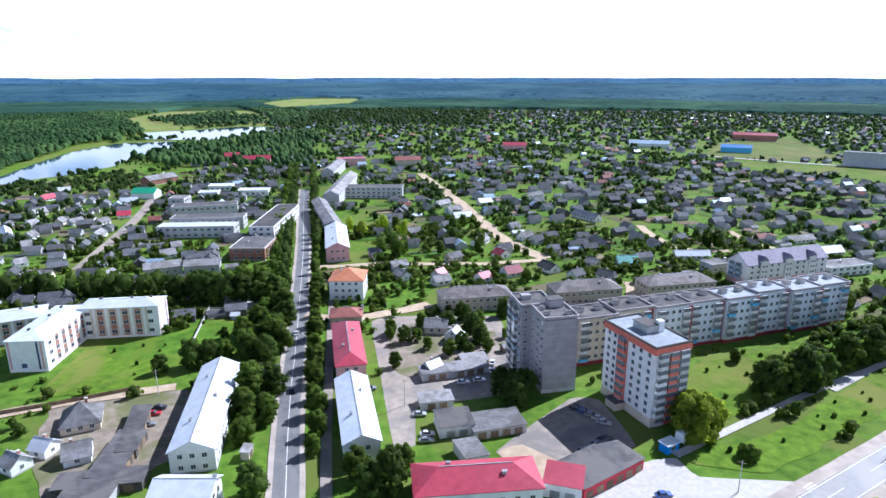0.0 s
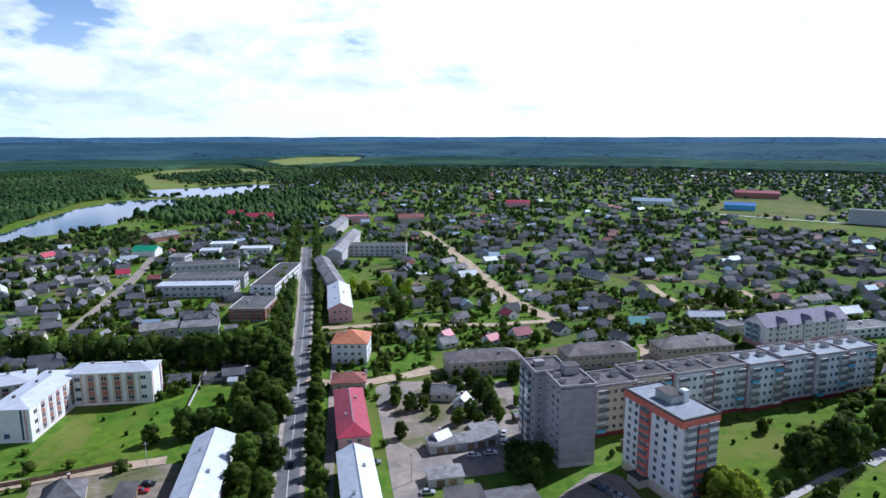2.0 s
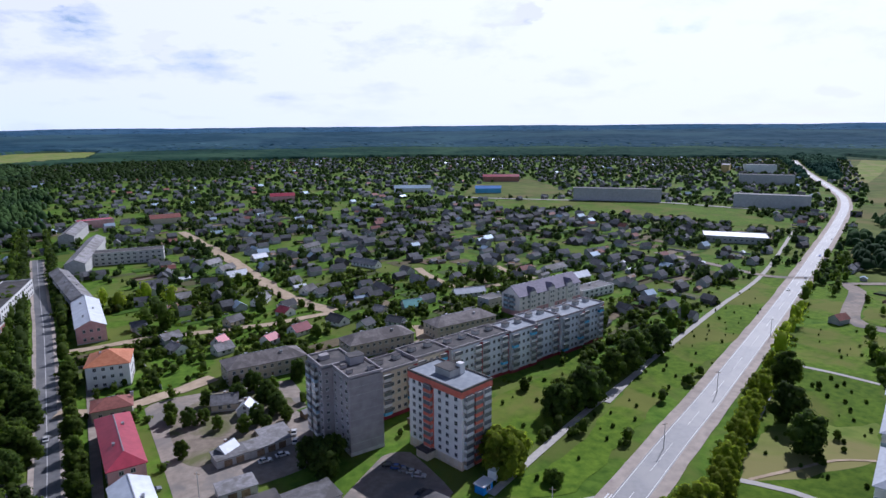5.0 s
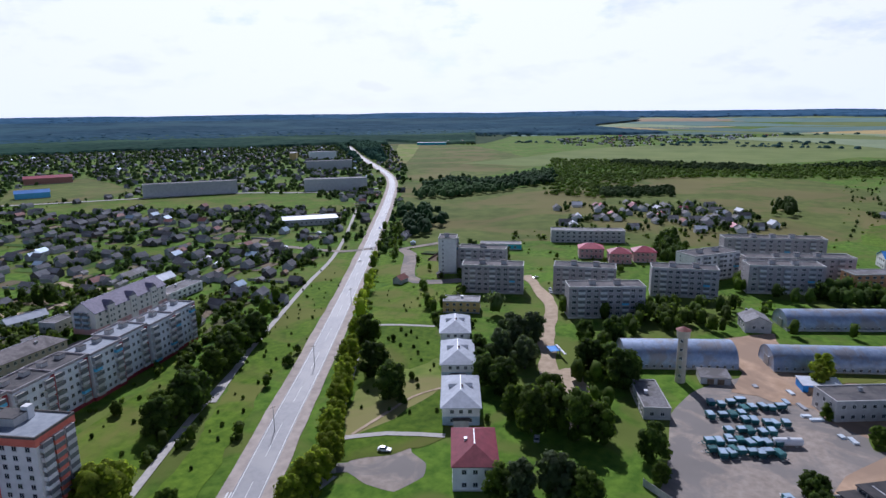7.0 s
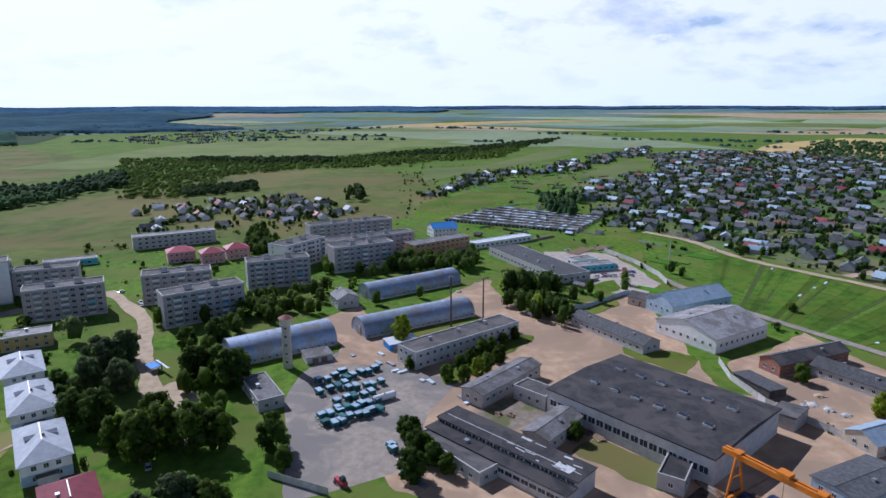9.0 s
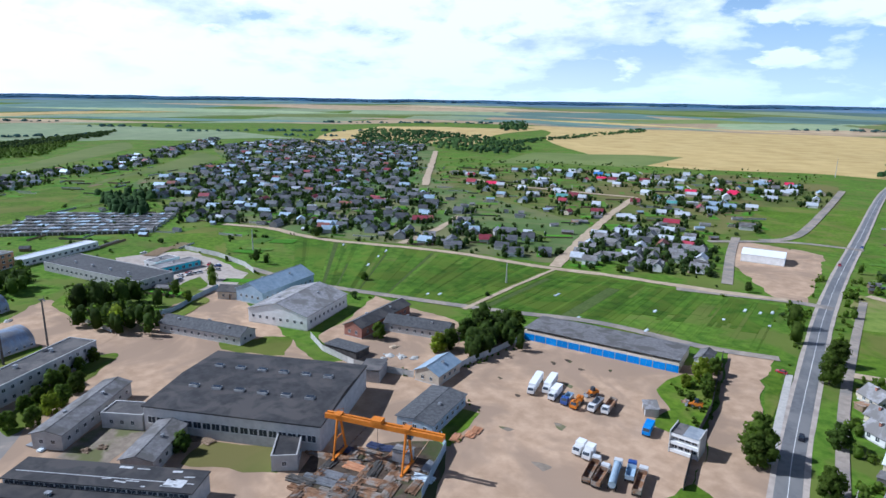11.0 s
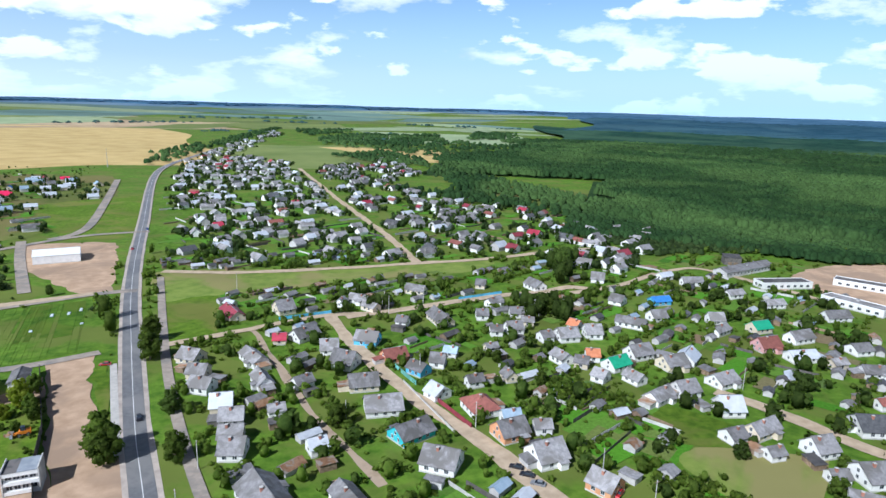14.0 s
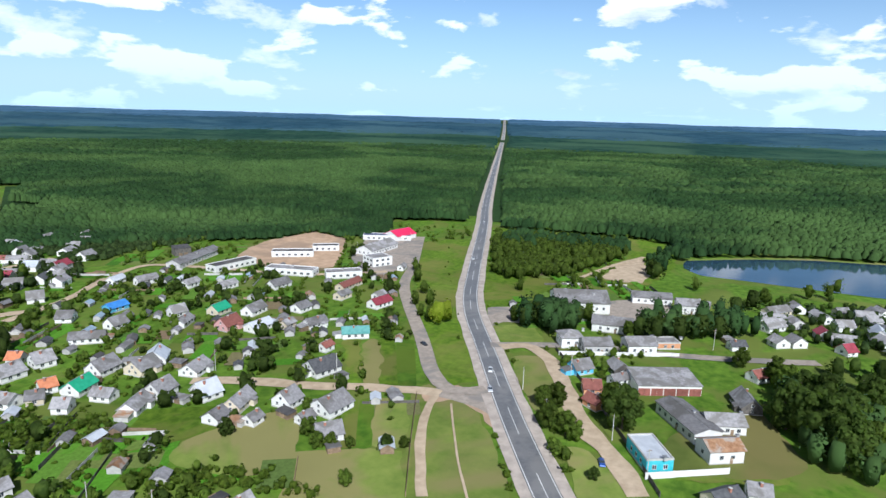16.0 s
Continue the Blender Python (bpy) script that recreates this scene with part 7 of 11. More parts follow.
house(-34.7, -307.5, -40.3, 12, 8, 'g', 'w')
house(-39, -294.6, -52.3, 9.7, 7, 'g', 'w')
house(-50.7, -270.5, -32.7, 6, 7, 'g', 'w')
house(-108.4, -260.2, -19.7, 6.4, 5, 'g', 'w')
house(-118.6, -294.8, -40.5, 6, 6, 'g', 'w')

# village houses by the western road
house(-39.9, -202.2, -13.7, 15.8, 10, 'g', 'w')
house(-81.2, -134.2, -59, 7.1, 12, 'g', 'o')
house(-76.6, -166.7, -9.3, 6, 7, 'g', 'w')
house(-85.4, -116.6, 13.2, 10.9, 12, 'g', 'w')
house(-102.3, -107.4, -8.7, 6, 8, 'g', 'w')
house(-68, -135.6, -53.6, 6.8, 6, 'g', 'w')
house(-73.9, -122.4, -11.3, 6, 6, 'g', 'w')
house(-158, -186.5, 15.1, 11.9, 10, 'g', 'w')
house(-138.1, -181.4, 7, 9.6, 10, 'g', 'w')
house(-148.2, -204, 7.8, 11.5, 11, 'g', 'w')
house(-158.3, -208.6, 41.3, 11.6, 10, 'W', 'w')
house(-145.4, -151.2, 16, 13.2, 8, 'g', 'w')
house(-133.8, -149.8, 8, 7.2, 8, 'g', 'w')
house(-170.8, -152.6, -11.6, 8.9, 8, 'g', 'y')
house(-183.4, -145.7, -17.4, 13.4, 13, 'd', 'w')
house(-179.2, -128.3, -8.5, 6.5, 8, 'g', 'w')
house(-159.4, -122.8, -6.7, 13.5, 13, 'g', 'w')
house(-144.1, -112.1, -40.3, 9.1, 10, 'g', 'w')
house(-154.9, -138, 1.9, 8.5, 10, 'g', 'w')
house(-138.8, -138.5, 2, 6, 6, 'g', 'w')
house(-147.7, -124.4, -9.5, 6, 6, 'g', 'w')
house(-145.2, -166.6, -10.8, 8.4, 12, 'W', 'w')
house(-168.3, -145.2, -2.9, 6, 6, 'c', 'w')
house(-163.2, -166, 5.9, 6, 6, 'g', 'w')
house(-201.2, -248.1, -12.6, 8.3, 9, 'g', 'w')
house(-193.3, -234.5, 23.5, 12.1, 7, 'g', 'w')
house(-214.7, -234.3, 6.4, 10.9, 9, 'c', 'w')
house(-223.8, -219.7, 7, 13.6, 9, 'g', 'w')
house(-201, -213.6, 3.7, 11.6, 10, 'n', 'p')
house(-207.3, -200.8, -3.4, 13.9, 9, 'W', 'w')
house(-239.3, -202.7, -0.6, 10.2, 9, 'g', 'w')
house(-215.7, -190.9, 2.5, 7.9, 6, 'g', 'w')
house(-223.9, -181.3, -16.7, 11.9, 8, 'g', 'w')
house(-222.5, -157.2, -51.2, 13.7, 9, 't', 'w')
house(-267.2, -173.1, -10.4, 14.4, 9, 'm', 'w')
house(-268.5, -198.2, -1, 11.1, 7, 'g', 'w')
house(-288.7, -208.3, 1.8, 22.7, 8, 'n', 'w')
house(-266.7, -241.9, -3.3, 15.3, 9, 'g', 'w')
house(-279.5, -181.7, 1.3, 9.7, 6, 'g', 'w')
house(-249.2, -264.5, 1.4, 13.7, 7, 'g', 'w')
house(-240.2, -283.7, 7.1, 12.4, 7, 'g', 'w')
house(-231.8, -310.1, -7.6, 14.3, 7, 'g', 'w')
house(-223.1, -324.5, 16.7, 11.6, 7, 'W', 'w')
house(-191, -279.9, 3, 11.9, 8, 'b', 'b')
house(-175.1, -257.4, 5.1, 9.4, 9, 'g', 'w')
house(-157, -250.5, -44.3, 15.8, 8, 'g', 'w')
house(-140.2, -216.1, 9.6, 11.6, 10, 'g', 'w')
house(-126, -178.8, 26, 12.8, 8, 'g', 'w')
house(-125.8, -194.6, -71.2, 8.6, 7, 'g', 'w')
house(-151.6, -320, 12.2, 10.3, 7, 'g', 'w')
house(-202.2, -158.2, -1.2, 6.8, 6, 'n', 'w')
house(-341.7, -204.3, 13.9, 9.5, 5, 'g', 'w')
flat_block(-285.7, -298.3, 174.3, 31.6, 10, 4, 1, 'white', 'bitumen')
flat_block(-294.3, -256, 107.6, 31.5, 10, 4, 1, 'white', 'slate')
flat_block(-333.2, -288.4, 126.3, 28.3, 10, 4, 1, 'white', 'bitumen')
flat_block(-361, -281.2, 127.4, 18.9, 9, 4, 1, 'white', 'bitumen')
flat_block(-306, -225.2, 134.2, 21.9, 10, 4, 1, 'white', 'slate')
flat_block(-344.9, -225.5, 153.6, 14.6, 14, 6, 2, 'white', 'slate')
gable_block(-379.7, -248.4, -179.4, 35.1, 14, 4, 'slate', 1, 'white')
flat_block(-421, -265.8, 119.2, 38.2, 10, 4, 1, 'white', 'navy')
gable_block(-430.7, -260, 168.9, 22, 16, 4, 'crimson', 1, 'white')
gable_block(-285.8, -332.3, -163.2, 47.7, 10, 3.5, 'slate', 1, 'grey')
shed(-293.6, -353.8, 155.2, 10.7, 9, 6, 'bitumen', 'dark')

# yards by the western pond
gable_block(-322.4, -81.3, 116.5, 28, 21.8, 6, 'slate', 1, 'white')
gable_block(-354.4, -48.9, 107.9, 21.1, 9, 4, 'slate', 1, 'white')
gable_block(-346.6, -29, 107.4, 11.4, 10, 5, 'slate', 1, 'white')
gable_block(-295.8, -57.5, 101.7, 18.8, 11, 4, 'slate', 1, 'white')
gable_block(-264.7, -69.7, 121.8, 9.7, 9.6, 5, 'slate', 1, 'white', 'hip')
gable_block(-263.4, -57.6, 121.6, 12.5, 9, 4, 'slate', 1, 'grey')
gable_block(-272.8, -40.9, 121.6, 12.6, 10, 4.5, 'slate', 1, 'white')
flat_block(-285.5, -31.2, 121.6, 10.4, 8, 3, 1, 'orange', 'slate')
garage_row(-238.1, -25.4, 118.6, 23.9, 14.4, 4.5, 'brown')
flat_block(-181.1, -21, 33.3, 14.6, 8.1, 4.5, 1, 'teal', 'white_metal')
gable_block(-209.8, -13.3, 38.6, 23.2, 9.9, 4, 'slate', 1, 'white', 'gable', 1.4)
gable_block(-193.9, -2.4, 35, 8.3, 11, 4.5, 'rust', 1, 'white', 'gable', 1.8)
gable_block(-214.1, -2.9, 115.1, 12.2, 9, 3.5, 'slate', 1, 'white')
house(-235.5, 3.6, 20.9, 14, 9, 'g', 'd')
house(-220.4, -48.5, -67, 7.3, 10, 'n', 'o')
house(-208.2, -44.1, 58.7, 7.7, 7, 'n', 'o')
house(-236.6, -57.2, -40.4, 9.4, 9, 'g', 'b')
house(-244.8, -43.8, 41.2, 9, 9, 'g', 'd')
house(-282.6, -10.3, -43.4, 6, 6, 'r', 'w')
house(-299, -2.4, -58.3, 8, 7, 'd', 'w')
house(-313.9, 14.6, 37.4, 7.5, 9, 'g', 'w')
house(-338.1, 11.8, -39.5, 13.7, 9, 'g', 'w')
house(-318.2, 21.6, 35.8, 7.5, 9, 'g', 'w')
house(-367, 13.8, -40.1, 16.8, 9, 'g', 'w')
house(-383.7, 44.8, -57.5, 6.5, 10, 'g', 'w')
house(-318.6, 41.6, -46, 6.5, 9, 'm', 'w')
house(-355.9, -22.6, -88.9, 10, 8, 'g', 'w')
house(-265.6, 7.3, -40.8, 9.1, 8, 'n', 'w')
house(-368.8, 34.6, 28.9, 14.3, 7, 'g', 'w')
house(-167.8, 0.4, -39.1, 7.1, 14, 'd', 'w')
house(-176.3, 8.7, -78.6, 6, 9, 'g', 'w')
house(-233, -41.2, -39.3, 8.1, 6, 'g', 'w')
house(-362.2, 58.3, 81, 6.5, 8, 'd', 'w')
# the long staggered apartment row
long_row(52.6, 192.4, 171.9, 231.8, 12, 17.5, 8)

# ---- trees ----
TREE_MESH = {}


def tree_meshes(kind, n):
    """A tree one metre high: tapered trunk with limbs, crown of many small leaf sprays in uneven lobes."""
    if (kind, n) in TREE_MESH:
        return TREE_MESH[kind, n]
    rng = random.Random(n * 31 + hash_kind(kind))
    wide, low, leaf = {"a": (0.42, 0.12, "leaf"), "l": (0.46, 0.03, "leaf_light"), "d": (0.46, 0.10, "leaf_dark"), "p": (0.2, 0.06, "leaf_dark"), "w": (0.46, 0.10, "leaf_grey"), "b": (0.6, 0.02, "leaf")}[kind]
    s = Shape()
    top = Vector((rng.uniform(-0.03, 0.03), rng.uniform(-0.03, 0.03), 0.62))
    s.tube((0, 0, -0.02), top, 0.028, 0.009, 7)
    for k in range(5):
        z = 0.22 + 0.08 * k
        a = rng.random() * 6.28
        s.tube((0, 0, z), (math.cos(a) * wide * 0.6, math.sin(a) * wide * 0.6, z + 0.2), 0.012, 0.004, 5)
    trunk = s.mesh("trunk", "bark")
    lobes = [(Vector((0, 0, low + (1 - low) * 0.45)), wide * 0.66)]
    for k in range(17):
        z = low + (1 - low) * (k + 0.5) / 17
        f = math.sin(math.pi * min(1, max(0.1, (z - low) / (1 - low) * 0.8 + 0.16))) ** 0.6
        a, r = k * 2.4 + rng.random(), wide * f * rng.uniform(0.45, 0.74)
        lobes.append((Vector((math.cos(a) * r, math.sin(a) * r, z * 0.93)), wide * rng.uniform(0.30, 0.46) * (0.5 + 0.5 * f)))
    vs, fs, ns = [], [], []
    mid = Vector((0, 0, low + (1 - low) * 0.4))
    for c, r in lobes:
        # shaded heart of the clump, then sprays round it
        i = len(vs)
        for a in range(3):
            for q in range(6):
                d = Vector((math.cos(q * 1.047 + a * 0.5) * (0.7, 1.0, 0.62)[a], math.sin(q * 1.047 + a * 0.5) * (0.7, 1.0, 0.62)[a], (-0.7, 0.0, 0.72)[a]))
                vs.append(c + d * r * rng.uniform(0.66, 0.86))
                ns.append(d.normalized())
        vs.append(c + Vector((0, 0, r * 0.85)))
        ns.append(Vector((0, 0, 1)))
        for a in range(2):
            fs += [(i + a * 6 + q, i + a * 6 + (q + 1) % 6, i + a * 6 + 6 + (q + 1) % 6, i + a * 6 + 6 + q) for q in range(6)]
        fs += [(i + 12 + q, i + 12 + (q + 1) % 6, i + 18) for q in range(6)]
        for j in range(62):
            d = Vector((rng.gauss(0, 1), rng.gauss(0, 1), rng.gauss(0.3, 1))).normalized()
            p = c + Vector((d.x, d.y, d.z * 0.9)) * r * rng.uniform(0.78, 1.06)
            if p.z > 1.0 or p.z < low * 0.5:
                continue
            nrm = (d + Vector((rng.uniform(-0.6, 0.6), rng.uniform(-0.6, 0.6), rng.uniform(-0.2, 0.6)))).normalized()
            u = (Matrix.Rotation(rng.random() * 6.28, 3, nrm) @ nrm.orthogonal().normalized())
            v = nrm.cross(u)
            q = rng.uniform(0.026, 0.052)
            i = len(vs)
            vs += [p + u * q, p + v * q * 0.8, p - u * q * 0.9, p - v * q * 0.75]
            soft = (d * 0.6 + (p - mid).normalized() * 0.6 + nrm * 0.35).normalized()
            ns += [soft] * 4
            fs.append((i, i + 1, i + 2, i + 3))
    crown = mesh("crown", vs, fs, [leaf], smooth=True)
    crown.normals_split_custom_set_from_vertices([tuple(v) for v in ns])
    TREE_MESH[kind, n] = (trunk, crown)
    return TREE_MESH[kind, n]


def hash_kind(kind):
    return "aldpwb".index(kind) * 977


TREES = random.Random(5)
TREE_WORDS = {"a": "leafy green deciduous tree", "l": "yellow-green young linden tree", "d": "dense dark green broad tree", "p": "slim dark poplar tree", "w": "grey-green willow tree", "b": "round green bush"}


FAR_TREES = {k: [] for k in "aldpwb"}


def tree(x, y, h, kind="a"):
    h *= 1.32 if kind == "l" else 1.1
    if math.hypot(x, y) > 285:
        FAR_TREES[kind].append((x, y, h))
        return None
    trunk, crown = tree_meshes(kind, TREES.randrange(5))
    k = h * TREES.uniform(0.92, 1.1)
    ob = thing("bush" if kind == "b" else "tree", trunk, x, y, TREES.uniform(0, 360), label=TREE_WORDS[kind] + " standing in summer leaf", category="bush" if kind == "b" else "tree", group="trees")
    ob.scale = (k, k, k)
    part("crown", crown, ob)
    return ob


def tree_row(x0, y0, x1, y1, step, h, kind="a", jitter=1.5):
    n = max(1, int(math.hypot(x1 - x0, y1 - y0) / step))
    for i in range(n + 1):
        u = i / n
        tree(x0 + (x1 - x0) * u + TREES.uniform(-jitter, jitter), y0 + (y1 - y0) * u + TREES.uniform(-jitter, jitter), h * TREES.uniform(0.75, 1.2), kind)


def grove(x, y, rx, ry, n, h, kinds="aad"):
    for i in range(n):
        a, r = TREES.random() * 6.28, math.sqrt(TREES.random())
        tree(x + math.cos(a) * r * rx, y + math.sin(a) * r * ry, h * TREES.uniform(0.7, 1.15), TREES.choice(kinds))


# ---- growth and houses too many to count ----
def blobs(name, px, py, size, tall, mat, label, seed, sides=5, category="woodland"):
    """Low trees in one mesh: each an uneven clump of two rings and a tip."""
    rng = np.random.default_rng(seed)
    n = len(px)
    if not n:
        return
    k = sides * 2 + 1
    ang = np.linspace(0, 2 * np.pi, sides, endpoint=False)[None, :] + rng.random((n, 1)) * 6.28
    base = lift(np.hypot(px, py))[:, None]
    out = np.empty((n, k, 3))
    slim = (rng.random(n) < 0.3)[:, None]
    for ring, (rr, ss, zz) in enumerate(((1.0, 0.85, 0.30), (0.76, 0.34, 0.78))):
        rad = size[:, None] * np.where(slim, ss, rr) * rng.uniform(0.65, 1.2, (n, sides))
        out[:, ring * sides:(ring + 1) * sides, 0] = px[:, None] + np.cos(ang + ring * 0.6) * rad
        out[:, ring * sides:(ring + 1) * sides, 1] = py[:, None] + np.sin(ang + ring * 0.6) * rad
        out[:, ring * sides:(ring + 1) * sides, 2] = base + tall[:, None] * zz * rng.uniform(0.75, 1.25, (n, sides))
    out[:, -1, 0] = px + size * rng.uniform(-0.25, 0.25, n)
    out[:, -1, 1] = py + size * rng.uniform(-0.25, 0.25, n)
    out[:, -1, 2] = base[:, 0] + tall * rng.uniform(0.92, 1.05, n)
    f = []
    for i in range(sides):
        j = (i + 1) % sides
        f += [(i, j, sides + i), (j, sides + j, sides + i), (sides + i, sides + j, 2 * sides)]
    f = (np.array(f)[None] + (np.arange(n) * k)[:, None, None]).reshape(-1, 3)
    me = bpy.data.meshes.new(name)
    me.vertices.add(n * k)
    me.vertices.foreach_set("co", out.reshape(-1))
    me.loops.add(f.size)
    me.loops.foreach_set("vertex_index", f.reshape(-1).astype(np.int32))
    me.polygons.add(len(f))
    me.polygons.foreach_set("loop_start", np.arange(0, f.size, 3, dtype=np.int32))
    me.polygons.foreach_set("loop_total", np.full(len(f), 3, np.int32))
    me.polygons.foreach_set("use_smooth", np.ones(len(f), bool))
    me.materials.append(MAT[mat])
    me.update(calc_edges=True)
    tagged(new(name, me), label, category, kind="stuff")


def sector(rng, az0, az1, r0, r1, n):
    """n random places in a sector, azimuth clockwise from +y."""
    a = np.radians(rng.uniform(az0, az1, n))
    r = np.sqrt(rng.uniform(r0 * r0, r1 * r1, n))
    return r * np.sin(a), r * np.cos(a)


def sprays(name, px, py, size, tall, mat, label, seed, per=14, leaf=0.55, category="shrubs"):
    """Bushes and small trees in one mesh, each a rounded uneven heart with many leaf sprays round it."""
    rng = np.random.default_rng(seed)
    n = len(px)
    if not n:
        return
    d = rng.normal(size=(n, per, 3))
    d[:, :, 2] += 0.25
    d /= np.linalg.norm(d, axis=2, keepdims=True)
    ext = np.stack([size, size, tall * 0.5], 1)[:, None, :]
    mid = np.stack([px, py, tall * 0.52 + lift(np.hypot(px, py))], 1)[:, None, :]
    lobe = rng.normal(size=(n, 5, 3))
    lobe /= np.linalg.norm(lobe, axis=2, keepdims=True)
    lobe *= rng.uniform(0.4, 0.85, (n, 5, 1))
    pick = rng.integers(0, 5, (n, per))
    c = mid + (lobe[np.arange(n)[:, None], pick] + d * rng.uniform(0.25, 0.52, (n, per, 1))) * ext
    u = rng.normal(size=(n, per, 3))
    u -= d * (u * d).sum(2, keepdims=True) * 0.75
    u /= np.linalg.norm(u, axis=2, keepdims=True)
    v = np.cross(d, u)
    q = (leaf * size)[:, None, None] * rng.uniform(0.5, 1.0, (n, per, 1))
    quad = np.stack([c + u * q, c + v * q * 0.8, c - u * q * 0.9, c - v * q * 0.7], 2).reshape(-1, 3)
    # heart: two uneven rings of seven and a tip
    ang = (np.arange(7) * 2 * np.pi / 7)[None, :] + rng.random((n, 1)) * 6.28
    ring = []
    for rr, zz in ((0.80, -0.75), (0.93, 0.05), (0.60, 0.68)):
        k = rng.uniform(0.55, 1.0, (n, 7)) * rr * 0.74
        ring.append(np.stack([np.cos(ang) * k, np.sin(ang) * k, zz + rng.uniform(-0.1, 0.1, (n, 7))], 2))
    ring.append(np.stack([rng.uniform(-0.2, 0.2, (n, 1)), rng.uniform(-0.2, 0.2, (n, 1)), np.full((n, 1), 0.7)], 2))
    heart = np.concatenate(ring, 1)
    hn = heart / np.linalg.norm(heart, axis=2, keepdims=True)
    heart = (mid + heart * ext).reshape(-1, 3)
    hf = []
    for r in (0, 7):
        for i in range(7):
            j = (i + 1) % 7
            hf.append((r + i, r + j, r + 7 + j, r + 7 + i))
    tf = [(14 + i, 14 + (i + 1) % 7, 21) for i in range(7)]
    m = n * per
    off = (np.arange(n) * 22 + m * 4)[:, None, None]
    hq = (np.array(hf)[None] + off).reshape(-1, 4)
    ht = (np.array(tf)[None] + off).reshape(-1, 3)
    loops = np.concatenate([np.arange(m * 4), hq.reshape(-1), ht.reshape(-1)]).astype(np.int32)
    total = np.concatenate([np.full(m + len(hq), 4), np.full(len(ht), 3)]).astype(np.int32)
    start = np.concatenate([[0], np.cumsum(total)[:-1]]).astype(np.int32)
    co = np.concatenate([quad, heart])
    me = bpy.data.meshes.new(name)
    me.vertices.add(len(co))
    me.vertices.foreach_set("co", co.reshape(-1))
    me.loops.add(len(loops))
    me.loops.foreach_set("vertex_index", loops)
    me.polygons.add(len(total))
    me.polygons.foreach_set("loop_start", start)
    me.polygons.foreach_set("loop_total", total)
    me.materials.append(MAT[mat])
    me.update(calc_edges=True)
    me.polygons.foreach_set("use_smooth", np.ones(len(total), bool))
    d += rng.normal(0, 0.42, d.shape)
    d[:, :, 2] += 0.3
    d /= np.linalg.norm(d, axis=2, keepdims=True)
    me.normals_split_custom_set_from_vertices(np.concatenate([np.repeat(d.reshape(-1, 3), 4, axis=0), hn.reshape(-1, 3)]))
    tagged(new(name, me), label, category, kind="stuff")


def far_houses(name, px, py, rot, mats, label, seed, scale=1.0):
    """Distant small houses in one mesh: walls and pitched roofs of varied size and cover."""
    rng = np.random.default_rng(seed)
    s = Shape()
    for x, y, r in zip(px, py, rot):
        L, W, h = rng.uniform(8, 13) * scale, rng.uniform(6.5, 9) * scale, rng.uniform(2.6, 3.4)
        rise = W * rng.uniform(0.28, 0.42)
        if scale < 0.6:
            L, W, h, rise = L * rng.uniform(0.8, 1.7), W * 1.05, rng.uniform(1.7, 2.3), rise * 0.7
        c, d = math.cos(r), math.sin(r)
        P = lambda a, b, z: (x + a * c - b * d, y + a * d + b * c, z)
        a, b = L / 2, W / 2
        slot = int(rng.choice(len(mats) - 3, p=np.array([0.56, 0.16] + [0.28 / (len(mats) - 5)] * (len(mats) - 5)))) + 3
        s.add([P(-a, -b, 0), P(a, -b, 0), P(a, b, 0), P(-a, b, 0), P(-a, -b, h), P(a, -b, h), P(a, b, h), P(-a, b, h), P(-a, 0, h + rise), P(a, 0, h + rise)],
              [(0, 1, 5, 4), (2, 3, 7, 6), (1, 2, 6, 9, 5), (3, 0, 4, 8, 7)], int(rng.integers(0, 3)))
        o = 0.4
        s.add([P(-a - o, -b - o, h - 0.2), P(a + o, -b - o, h - 0.2), P(a + o, 0, h + rise + 0.15), P(-a - o, 0, h + rise + 0.15), P(a + o, b + o, h - 0.2), P(-a - o, b + o, h - 0.2)],
              [(0, 1, 2, 3), (4, 5, 3, 2)], slot)
    tagged(new(name, s.mesh(name, *mats)), label, "houses", kind="stuff")


def in_poly(rng, poly, n):
    q = np.array(poly, float)
    x, y = rng.uniform(q[:, 0].min(), q[:, 0].max(), n * 6), rng.uniform(q[:, 1].min(), q[:, 1].max(), n * 6)
    ok = np.flatnonzero(inside(x, y, poly))[:n]
    return x[ok], y[ok]


def copse(name, poly, n, size, tall, mat, label, seed):
    rng = np.random.default_rng(seed)
    x, y = in_poly(rng, poly, n)
    x, y = x + rng.normal(0, size, len(x)), y + rng.normal(0, size, len(x))
    ok = free(x, y, 4.0, polys=False)
    x, y = x[ok], y[ok]
    k = rng.uniform(0.7, 1.35, len(x))
    near = np.hypot(x, y).mean() < 500 if len(x) else False
    if near:
        sprays(name, x, y, size * k, tall * (0.6 + 0.4 * k), mat, label, seed, 70 if len(x) < 200 else 34, 0.19 if len(x) < 200 else 0.27, "trees")
    else:
        blobs(name, x, y, size * k, tall * (0.6 + 0.4 * k) * rng.uniform(0.85, 1.15, len(x)), mat, label, seed)


def canopy(name, az0, az1, r0, r1, tall, mat, label, seed, ragged=0.0):
    """The closed roof of a distant forest: one uneven sheet of crowns that follows the land, open over meadows and lakes."""
    rng = np.random.default_rng(seed)
    n, m = int((az1 - az0) / 0.22), 64
    a = np.radians(np.linspace(az0, az1, n + 1))[None, :]
    t = np.linspace(0, 1, m + 1)[:, None]
    r = 1 / (1 / r0 + (1 / r1 - 1 / r0) * t) + 0 * a
    a = a + 0 * t + radians(ragged) * np.sin(r * 0.004 + seed) * np.sin(r * 0.0017)
    r = r * (1 + 0.012 * np.sin(a * 23 + seed) + 0.008 * np.sin(a * 61) + rng.normal(0, 0.002, r.shape))
